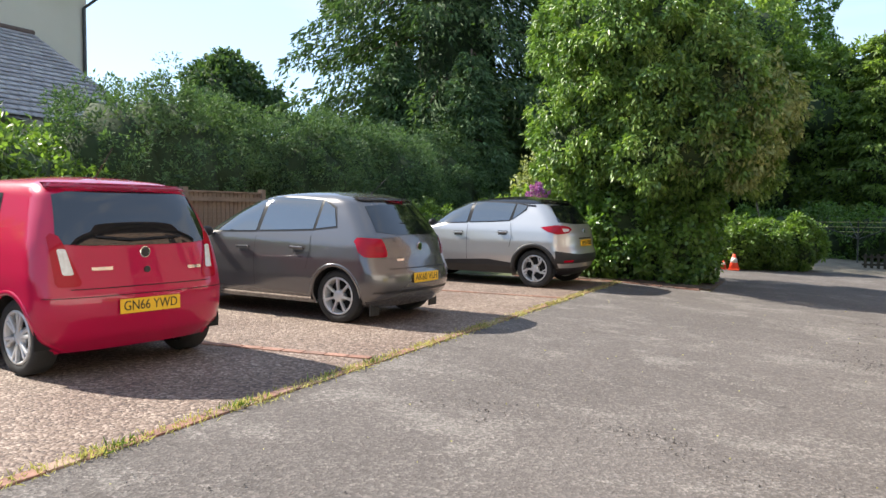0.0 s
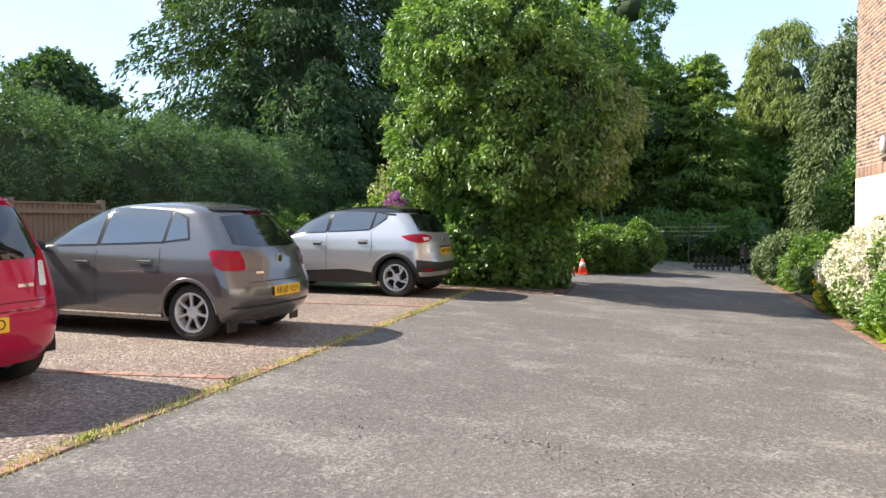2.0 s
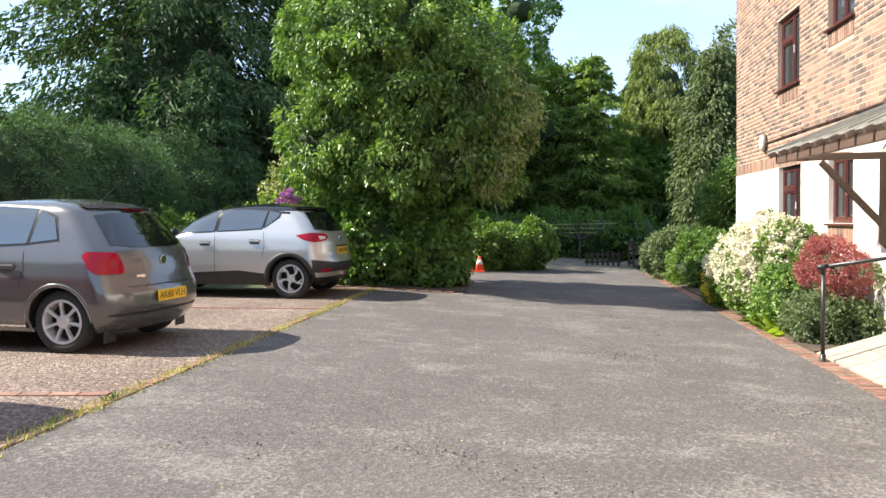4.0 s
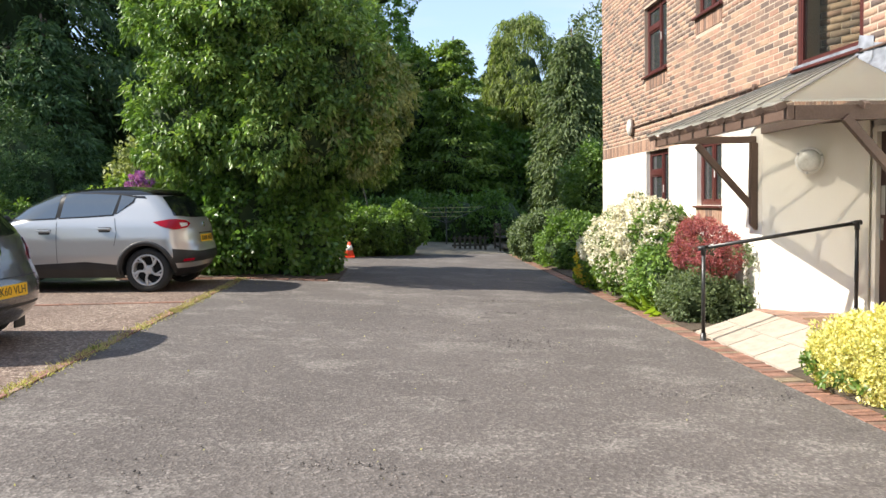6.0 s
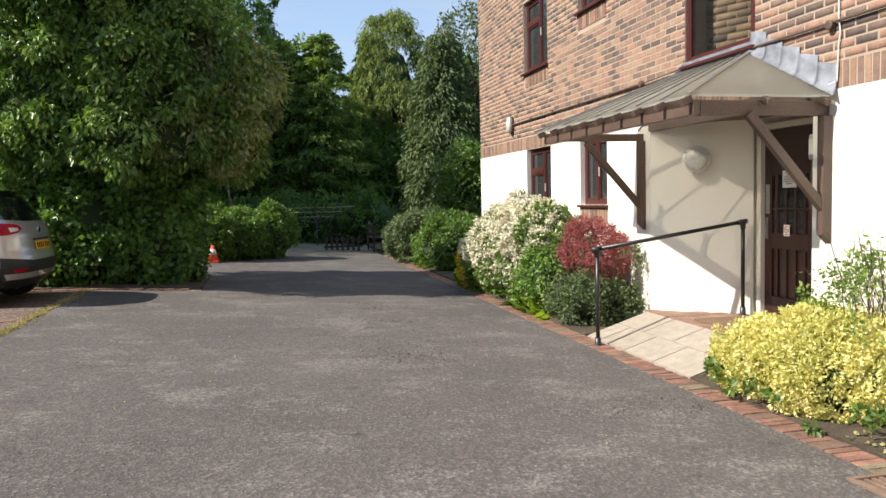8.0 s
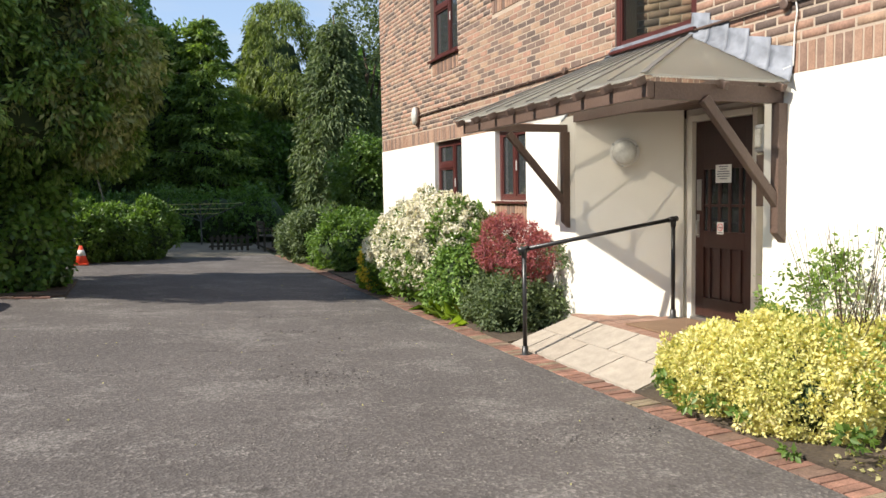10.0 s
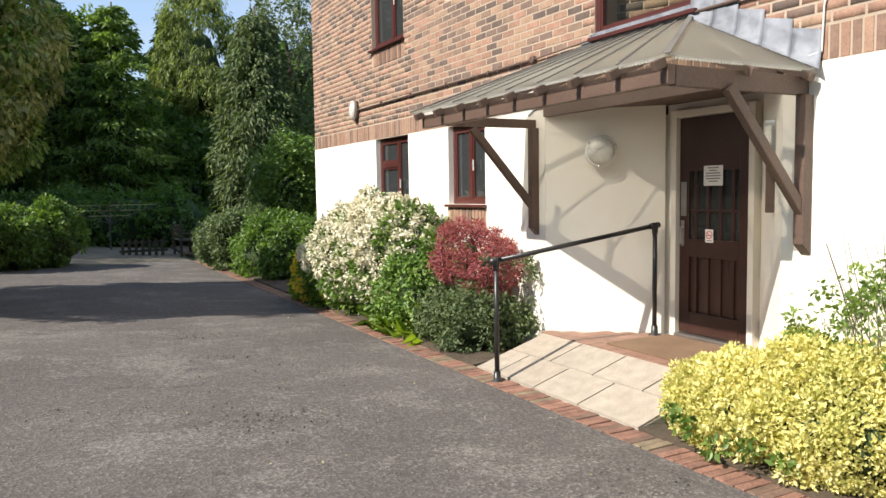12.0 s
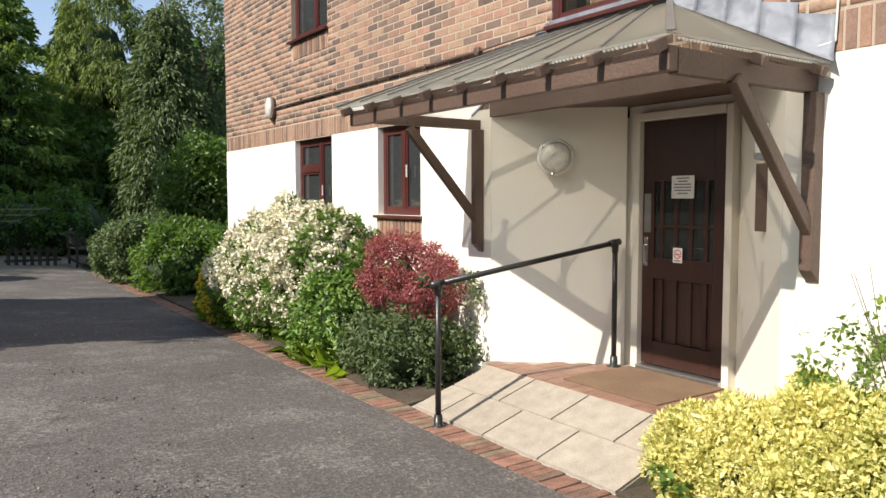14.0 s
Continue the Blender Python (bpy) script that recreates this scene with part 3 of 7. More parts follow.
# ---- the brick and render building ----
def wall_sheet(bm, y0, y1, z0, z1, x0, x1, holes):
    """A wall in the plane of y and z with holes (y0, y1, z0, z1) that go right through it."""
    ys = sorted({y0, y1, *[min(max(h[i], y0), y1) for h in holes for i in (0, 1)]})
    zs = sorted({z0, z1, *[min(max(h[i], z0), z1) for h in holes for i in (2, 3)]})

    def is_solid(i, j):
        if not (0 <= i < len(ys) - 1 and 0 <= j < len(zs) - 1):
            return False
        y, z = (ys[i] + ys[i + 1]) / 2, (zs[j] + zs[j + 1]) / 2
        return not any(h[0] < y < h[1] and h[2] < z < h[3] for h in holes)

    for i in range(len(ys) - 1):
        for j in range(len(zs) - 1):
            if not is_solid(i, j):
                continue
            a, b, c, d = ys[i], ys[i + 1], zs[j], zs[j + 1]
            quad_sheet(bm, [(x0, a, c), (x0, a, d), (x0, b, d), (x0, b, c)])
            quad_sheet(bm, [(x1, a, c), (x1, b, c), (x1, b, d), (x1, a, d)])
            if not is_solid(i - 1, j):
                quad_sheet(bm, [(x0, a, c), (x1, a, c), (x1, a, d), (x0, a, d)])
            if not is_solid(i + 1, j):
                quad_sheet(bm, [(x0, b, c), (x0, b, d), (x1, b, d), (x1, b, c)])
            if not is_solid(i, j - 1):
                quad_sheet(bm, [(x0, a, c), (x0, b, c), (x1, b, c), (x1, a, c)])
            if not is_solid(i, j + 1):
                quad_sheet(bm, [(x0, a, d), (x1, a, d), (x1, b, d), (x0, b, d)])
    bmesh.ops.remove_doubles(bm, verts=bm.verts[:], dist=0.0005)
    bmesh.ops.recalc_face_normals(bm, faces=bm.faces[:])
    return bm


Y0, Y1 = -14.0, 8.0          # the front's ends
BAND = 2.46                  # where render turns to brick
TOP = 8.4
RECESS = (-1.84, 0.88)
WIN1 = (4.04, 5.16, 1.15, BAND)
WIN2 = (2.03, 2.90, 1.51, BAND)
UP1 = (4.14, 5.25, 3.78, 4.98)
UP2 = (2.04, 2.95, 4.27, 5.28)
BIG = (-1.06, 0.13, 3.02, 4.75)
HIGH1 = (4.14, 5.25, 6.3, 7.5)
HIGH2 = (2.04, 2.95, 6.8, 7.8)

# rendered ground floor
bm = wall_sheet(bmesh.new(), Y0, Y1, -0.3, BAND, 0.0, 0.3, [WIN1, WIN2, (RECESS[0], RECESS[1], -1, BAND + 1)])
wall_front = solid("wall_front_render", bm, RENDER, "cream painted rendered ground-floor wall", "wall", "structure")
bm = bmesh.new()
box(bm, (0.3, Y1 - 0.3, -0.3), (9.0, Y1, BAND))
solid("wall_north_render", bm, RENDER, "cream painted rendered end wall", "wall", "structure")

# brick upper floors: mortar backing, then the bricks themselves
bm = wall_sheet(bmesh.new(), Y0, Y1, BAND, TOP, 0.008, 0.3, [UP1, UP2, BIG, HIGH1, HIGH2])
wall_brick = solid("wall_front_brick", bm, MORTAR, "buff orange brick upper wall with dark headers", "brick wall", "structure")
bm = boxed((0.3, Y1 - 0.3, BAND), (9.0, Y1, TOP))
solid("wall_north_brick", bm, BRICK_FAR, "brick end wall of the building", "brick wall", "structure")
bm = bmesh.new()
box(bm, (0.3, Y0, -0.3), (9.0, Y0 + 0.3, TOP))
box(bm, (8.7, Y0 + 0.3, -0.3), (9.0, Y1 - 0.3, TOP))
solid("wall_back", bm, RENDER, "plain back walls of the building", "wall", "structure")
bm = bmesh.new()
v = [bm.verts.new(p) for p in ((-0.5, Y0 - 0.4, TOP), (9.5, Y0 - 0.4, TOP), (9.5, Y1 + 0.4, TOP), (-0.5, Y1 + 0.4, TOP), (4.5, Y0 + 3, TOP + 2.6), (4.5, Y1 - 3, TOP + 2.6))]
for f in ((0, 1, 2, 3), (0, 4, 1), (1, 4, 5, 2), (2, 5, 3), (3, 5, 4, 0)):
    bm.faces.new([v[i] for i in f])
solid("roof", bm, SLATE, "plain hipped roof of the flats", "roof", "structure")
# Plain slab and wall added behind the glass, coloured as dim rooms.
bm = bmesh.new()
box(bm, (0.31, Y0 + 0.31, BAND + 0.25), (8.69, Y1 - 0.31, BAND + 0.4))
solid("ceiling", bm, DARK_ROOM, "added slab between the storeys, coloured dark for unlit rooms", "ceiling", "structure")
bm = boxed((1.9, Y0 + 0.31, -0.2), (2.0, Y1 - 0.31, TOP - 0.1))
solid("wall_inner", bm, DARK_ROOM, "added inner wall behind the windows, coloured dark for unlit rooms", "wall", "structure")


def brick_mesh(name, ly, lz, material):
    """One brick with chamfered front edges; its front face at x=0, its corner at the origin."""
    c, d = 0.004, 0.014
    bm = bmesh.new()
    f = [bm.verts.new(p) for p in ((0, c, c), (0, ly - c, c), (0, ly - c, lz - c), (0, c, lz - c))]
    b = [bm.verts.new(p) for p in ((d, 0, 0), (d, ly, 0), (d, ly, lz), (d, 0, lz))]
    bm.faces.new((f[0], f[3], f[2], f[1]))
    for i in range(4):
        j = (i + 1) % 4
        bm.faces.new((f[i], f[j], b[j], b[i]))
    return mesh_of(name, bm, material)


BRICK_F = np.array([(0, 3, 2, 1), (0, 1, 5, 4), (1, 2, 6, 5), (2, 3, 7, 6), (3, 0, 4, 7)])


def joined_bricks(name, rows, material, parent):
    """rows of (x, y, z, length, height)."""
    vs, fs = [], []
    for k, (x, y, z, ly, lz) in enumerate(rows):
        c = 0.004
        vs += [(x, y + c, z + c), (x, y + ly - c, z + c), (x, y + ly - c, z + lz - c), (x, y + c, z + lz - c),
               (x + .014, y, z), (x + .014, y + ly, z), (x + .014, y + ly, z + lz), (x + .014, y, z + lz)]
        fs.append(BRICK_F + 8 * k)
    return part(name, arrays_to_mesh(name, np.array(vs), np.concatenate(fs), material), None, parent, kind="stuff")


SOLDIER_TOP = BAND + 0.225
HOLES = [UP1, UP2, BIG, HIGH1, HIGH2]
SILL_BANDS = [(UP2[0], UP2[1], UP2[2] - 0.235, UP2[2]), (UP1[0], UP1[1], UP1[2] - 0.235, UP1[2])]
NEAR_ZONE = (-0.2, 3.9, SOLDIER_TOP, 4.1)
rng = np.random.default_rng(5)
near_bricks, far_long = [], []
row = 0
z = SOLDIER_TOP + 0.01
while z < TOP - 0.08:
    y = -6.0 - (0.1125 if row % 2 else 0.0) + 0.01
    while y < Y1:
        ly = 0.212
        a, b = y, min(y + ly, Y1)
        spans = [(a, b)]
        for h in HOLES + SILL_BANDS:
            if h[2] - 0.05 < z + 0.03 < h[3]:
                cut = []
                for s, e in spans:
                    if e <= h[0] or s >= h[1]:
                        cut.append((s, e))
                    else:
                        if s < h[0] - 0.03:
                            cut.append((s, h[0]))
                        if e > h[1] + 0.03:
                            cut.append((h[1], e))
                spans = cut
        for s, e in spans:
            x = rng.uniform(0.0035, 0.006)
            whole = e - s > ly - 0.001
            if whole and NEAR_ZONE[0] < s < NEAR_ZONE[1] and z < NEAR_ZONE[3] and len(near_bricks) < 300:
                near_bricks.append((x, s, z, ly, 0.065))
            else:
                far_long.append((x, s, z, e - s, 0.065))
        y += ly + 0.013
    z += 0.075
    row += 1

# lead-covered, hipped entrance canopy
C_X, C_YA, C_YB = -1.22, -2.0, 1.09
canopy = thing("entrance_canopy", "brown timber entrance canopy with grey hipped sheet roof and wall brackets", "porch canopy")
EAVE_Z, RIDGE_Z = 2.40, 2.95
PEAK_A, PEAK_B = -1.02, 0.14
EX, EYA, EYB = C_X - 0.1, C_YA - 0.1, C_YB + 0.12


def canopy_side(name, corners, label=""):
    bm = bmesh.new()
    lo = [bm.verts.new(p) for p in corners]
    hi = [bm.verts.new(Vector(p) + Vector((0, 0, 0.012))) for p in corners]
    bm.faces.new(hi)
    bm.faces.new(list(reversed(lo)))
    for i in range(len(lo)):
        j = (i + 1) % len(lo)
        bm.faces.new((lo[i], lo[j], hi[j], hi[i]))
    return part(name, bm, ROOFING, canopy, label)


# sheets of the front slope, between the glazing bars
BARS = 8
eave_y = [EYB + (EYA - EYB) * i / BARS for i in range(BARS + 1)]
top_y = [PEAK_B + (PEAK_A - PEAK_B) * i / BARS for i in range(BARS + 1)]
for i in range(BARS):
    g = 0.006
    canopy_side("roof_sheet", [(EX, eave_y[i] - g, EAVE_Z), (EX, eave_y[i + 1] + g, EAVE_Z), (-0.012, top_y[i + 1] + g / 2, RIDGE_Z), (-0.012, top_y[i] - g / 2, RIDGE_Z)])
for ye, yp in ((EYA, PEAK_A), (EYB, PEAK_B)):
    s = 1 if ye > yp else -1
    mid = (EX * 0.5, ye, EAVE_Z)
    a = [(EX, ye, EAVE_Z), mid, (-0.012, yp, RIDGE_Z)]
    b = [mid, (-0.012, ye, EAVE_Z), (-0.012, yp, RIDGE_Z)]
    for c in (a, b):
        canopy_side("roof_sheet", c if s < 0 else list(reversed(c)))
for i in range(BARS + 1):
    bm = bmesh.new()
    hip = i in (0, BARS)
    beam(bm, (EX - 0.01, eave_y[i], EAVE_Z + 0.02), (-0.012, top_y[i], RIDGE_Z + 0.02), 0.045 if hip else 0.018, 0.01, 0.003)
    part("glazing_bar", bm, BAR, canopy)
for i in range(BARS + 1):
    yy = C_YB + (C_YA - C_YB) * i / BARS
    bm = bmesh.new()
    beam(bm, (EX - 0.015, yy, EAVE_Z - 0.045), (EX + (0.3 if 0 < i < BARS else 0.07), yy, EAVE_Z + (0.085 if 0 < i < BARS else -0.01)), 0.045, 0.06, 0.005)
    part("rafter", bm, BROWN, canopy)
for yy in (C_YA - 0.08,):
    for xx in (-0.62, -0.08):
        bm = bmesh.new()
        beam(bm, (xx, yy - 0.03, EAVE_Z - 0.05), (xx, yy + 0.28, EAVE_Z + 0.085), 0.045, 0.055, 0.005)
        part("rafter", bm, BROWN, canopy)
part("eaves_beam", boxed((C_X - 0.03, C_YA - 0.03, 2.262), (C_X + 0.03, C_YB + 0.03, 2.378), 0.006), BROWN, canopy)
for yy in (C_YA, C_YB - 0.03):
    deep = 0.12 if yy < 0 else 0.085
    part("side_beam", boxed((C_X + 0.034, yy - 0.03, 2.375 - deep), (-0.003, yy + 0.03, 2.375), 0.006), BROWN, canopy)
for yy in (-2.03, 1.02):
    bm = boxed((-0.088, yy - 0.037, 1.21), (-0.003, yy + 0.037, 2.253 if yy < 0 else 2.288), 0.006)
    for v in bm.verts:                      # pointed foot
        if v.co.z < 1.27 and v.co.x < -0.05:
            v.co.z += 0.07
    part("wall_post", bm, BROWN, canopy)
    bm = bmesh.new()
    beam(bm, (-0.05, yy, 1.49), (-0.76, yy, 2.27), 0.055, 0.075, 0.005)
    part("brace", bm, BROWN, canopy)
bm = boxed((-0.03, RECESS[0] + 0.03, 2.385), (0.035, RECESS[1] - 0.01, 2.53), 0.005)
part("head_board", bm, BROWN, canopy)
for k in range(8):
    x = 0.05 + k * 0.115
    part("soffit_board", boxed((x, RECESS[0] + 0.05, 2.455), (x + 0.109, RECESS[1] - 0.05, 2.475), 0.003), BROWN, canopy)
bm = bmesh.new()
beam(bm, (-0.006, 1.18, EAVE_Z + 0.06), (-0.006, PEAK_B, RIDGE_Z + 0.06), 0.012, 0.1)
beam(bm, (-0.006, PEAK_B, RIDGE_Z + 0.06), (-0.006, PEAK_A, RIDGE_Z + 0.06), 0.012, 0.1)
part("flashing", bm, LEAD, canopy, "dull grey lead flashing")
# scalloped underside of the corrugated sheet over the beams, pale for light coming through
LIT_EDGE = surface("sheet edge, pale for light through it", (0.5, 0.5, 0.46), (0.66, 0.65, 0.6), 0.2, 0.6, 0.1, 40)


def scallops(p, q, n):
    """A row of small half rounds from p to q, hanging under the sheet's edge."""
    bm = bmesh.new()
    p, q = Vector(p), Vector(q)
    for i in range(n):
        a, b = p.lerp(q, (i + 0.08) / n), p.lerp(q, (i + 0.92) / n)
        ring = [a.lerp(b, 0.5 - 0.5 * math.cos(math.pi * k / 5)) - Vector((0, 0, 0.014 * math.sin(math.pi * k / 5))) for k in range(6)]
        s = (q - p).cross(Vector((0, 0, 1))).normalized() * 0.004
        f = [bm.verts.new(v + s) for v in ring]
        g = [bm.verts.new(v - s) for v in ring]
        bm.faces.new(f)
        bm.faces.new(list(reversed(g)))
        for k in range(5):
            bm.faces.new((f[k], f[k + 1], g[k + 1], g[k]))
    bmesh.ops.recalc_face_normals(bm, faces=bm.faces[:])
    return bm


part("lit_edge", scallops((C_X - 0.045, EYB - 0.1, EAVE_Z + 0.012), (C_X - 0.045, EYA + 0.1, EAVE_Z + 0.012), 110), LIT_EDGE, canopy, "scalloped sheet edge, pale for light through the corrugation")
part("lit_edge", scallops((C_X, C_YA - 0.045, EAVE_Z + 0.012), (-0.02, C_YA - 0.045, EAVE_Z + 0.012), 44), LIT_EDGE, canopy, "scalloped sheet edge, pale for light through the corrugation")
# stepped lead flashing up the wall beside the peak
STEP = 5
for i in range(STEP):
    t0, t1 = i / STEP, (i + 1) / STEP
    ya, yb = PEAK_A + (EYA - 0.02 - PEAK_A) * t0, PEAK_A + (EYA - 0.02 - PEAK_A) * t1
    za, zb = RIDGE_Z + (EAVE_Z - RIDGE_Z) * t0, RIDGE_Z + (EAVE_Z - RIDGE_Z) * t1
    bm = bmesh.new()
    n = 5
    cols = []
    for j in range(n + 1):
        f = j / n
        y, zl = ya + (yb - ya) * f, za + (zb - za) * f
        wob = 0.006 * math.sin(9 * f + i * 2)
        cols.append([bm.verts.new((-0.075 + wob, y - 0.03, zl - 0.0)), bm.verts.new((-0.022 + wob, y, zl + 0.05)),
                     bm.verts.new((-0.012 + wob * 0.5, y, zl + 0.16)), bm.verts.new((-0.008, y, za + 0.2 - 0.05 * f))])
    for a, b in zip(cols, cols[1:]):
        for q in range(3):
            bm.faces.new((a[q], b[q], b[q + 1], a[q + 1]))
    ob = part("lead_step", bm, LEAD, canopy, "dull grey lead flashing", smooth=True)
    md = ob.modifiers.new("thick", "SOLIDIFY")
    md.thickness = 0.006

# recess with splayed sides, door wall and head
S1, S2 = (0.0, RECESS[1]), (0.84, 0.09)
S3, S4 = (0.93, -0.93), (0.0, RECESS[0])


def splay(name, p, q, label, z1=2.62):
    """A thick wall between two plan points, with its face towards the porch."""
    bm = bmesh.new()
    beam(bm, (p[0], p[1], (z1 - 0.1) / 2), (q[0], q[1], (z1 - 0.1) / 2), 0.2, z1 + 0.1)
    d = Vector((q[0] - p[0], q[1] - p[1], 0)).normalized()
    back = Vector((-d.y, d.x, 0)) * 0.1
    if back.x < 0:
        back = -back
    for v in bm.verts:
        v.co += back
    solid(name, bm, RENDER, label, "wall", "structure")


splay("wall_splay_north", (0.004, RECESS[1] - 0.004), S2, "cream rendered splayed porch wall")
splay("wall_splay_south", (0.004, RECESS[0] + 0.004), S3, "cream rendered splayed porch wall")
DX, DY0, DY1, DZ0, DZ1 = 0.875, -0.87, -0.07, 0.30, 2.31
bm = bmesh.new()
box(bm, (0.9, -1.1, DZ1 + 0.06), (1.1, 0.12, 2.65))
box(bm, (0.9, DY1 + 0.06, -0.1), (1.1, 0.2, DZ1 + 0.06))
box(bm, (0.95, -1.15, -0.1), (1.1, DY0 - 0.05, DZ1 + 0.06))
solid("wall_door", bm, RENDER, "rendered wall round the entrance door", "wall", "structure")
door = thing("door_1", "dark brown ribbed entrance door with small glazing and a notice", "door", kind="structure")
fr = DOOR_FRAME
part("door_jamb", boxed((0.82, DY1 + 0.006, 0.24), (0.96, DY1 + 0.075, DZ1 + 0.07), 0.004), fr, door, "off-white painted frame")
part("door_jamb", boxed((0.83, DY0 - 0.065, 0.24), (0.96, DY0 - 0.006, DZ1 + 0.07), 0.004), fr, door, "off-white painted frame")
part("door_head", boxed((0.82, DY0 - 0.006, DZ1 + 0.006), (0.96, DY1 + 0.006, DZ1 + 0.07), 0.004), fr, door, "off-white painted frame")
part("threshold", boxed((0.80, DY0 - 0.005, 0.255), (0.95, DY1 + 0.005, 0.292), 0.006), STEEL, door, "grey metal threshold")
# the leaf: stiles, rails, ribs
def leaf_box(y0, y1, z0, z1, x0=0.868, x1=0.912, nm="rail", mt=None, bv=0.004):
    return part(nm, boxed((x0, y0, z0), (x1, y1, z1), bv), mt or DOOR, door)
leaf_box(DY0, DY0 + 0.115, DZ0, DZ1, nm="stile")
leaf_box(DY1 - 0.115, DY1, DZ0, DZ1, nm="stile")
leaf_box(DY0 + 0.116, DY1 - 0.116, DZ0, DZ0 + 0.2)
leaf_box(DY0 + 0.116, DY1 - 0.116, 1.02, 1.19)
leaf_box(DY0 + 0.116, DY1 - 0.116, 1.82, DZ1, nm="top_panel")
leaf_box(DY0 + 0.116, DY1 - 0.116, DZ0 + 0.2, 1.02, 0.892, 0.905, nm="lower_panel")
leaf_box(DY0 + 0.116, DY1 - 0.116, 1.19, 1.82, 0.892, 0.905, nm="glazing", mt=GLASS, bv=0)
for k in range(4):
    yc = DY0 + 0.116 + (k + 0.5) * (DY1 - DY0 - 0.232) / 4 + 0.0
    leaf_box(yc - 0.018, yc + 0.018, DZ0 + 0.2, 1.02, 0.876, 0.892, nm="rib")
    leaf_box(yc - 0.018, yc + 0.018, 1.19, 1.82, 0.876, 0.892, nm="rib")
leaf_box(DY0 + 0.116, DY1 - 0.116, 1.44, 1.465, 0.878, 0.892, nm="glazing_rail")
part("push_plate", boxed((0.862, DY1 - 0.085, 1.4), (0.867, DY1 - 0.018, 1.72), 0.001), STEEL, door, "brushed steel push plate")
hd = part("door_handle", boxed((0.862, DY1 - 0.06, 1.12), (0.867, DY1 - 0.02, 1.36), 0.001), STEEL, door, "steel pull handle")
part("grip", tubed((0.835, DY1 - 0.045, 1.14), (0.835, DY1 - 0.045, 1.30), 0.008), STEEL, hd)
for zz in (1.145, 1.295):
    part("bracket", tubed((0.835, DY1 - 0.045, zz), (0.866, DY1 - 0.045, zz), 0.006), STEEL, hd)
part("lock", tubed((0.858, DY1 - 0.045, 1.335), (0.868, DY1 - 0.045, 1.335), 0.016), STEEL, hd)
notice = part("notice", boxed((0.864, -0.575, 1.68), (0.8675, -0.36, 1.86)), PAPER, door, "white paper notice with grey lines")
for k in range(6):
    w = (0.06, 0.045, 0.08, 0.085, 0.08, 0.05)[k]
    part("text_line", boxed((0.8625, -0.4675 - w, 1.835 - k * 0.024), (0.8635, -0.4675 + w, 1.845 - k * 0.024)), INK, notice)
sign = part("no_smoking_sign", boxed((0.8635, -0.475, 1.165), (0.8672, -0.385, 1.285)), PAPER, door, "white sign with a red no-smoking ring")
bm = bmesh.new()
lathe(bm, [(0.030, 0), (0.038, 0), (0.038, 0.001), (0.030, 0.001)], 24, Matrix.Translation((0.8628, -0.43, 1.235)) @ pose(0, 0, 0, 0, 90, 0))
bm.faces.ensure_lookup_table()
bmesh.ops.delete(bm, geom=[f for f in bm.faces if len(f.verts) > 4], context="FACES_ONLY")
part("ring", bm, RED_INK, sign)
bm = bmesh.new()
beam(bm, (0.8625, -0.455, 1.21), (0.8625, -0.405, 1.26), 0.006, 0.001, 0, (1, 0, 0))
part("bar", bm, RED_INK, sign)
part("cigarette", boxed((0.8622, -0.455, 1.228), (0.8627, -0.405, 1.236)), INK, sign)
part("caption", boxed((0.862, -0.46, 1.178), (0.863, -0.4, 1.186)), INK, sign)


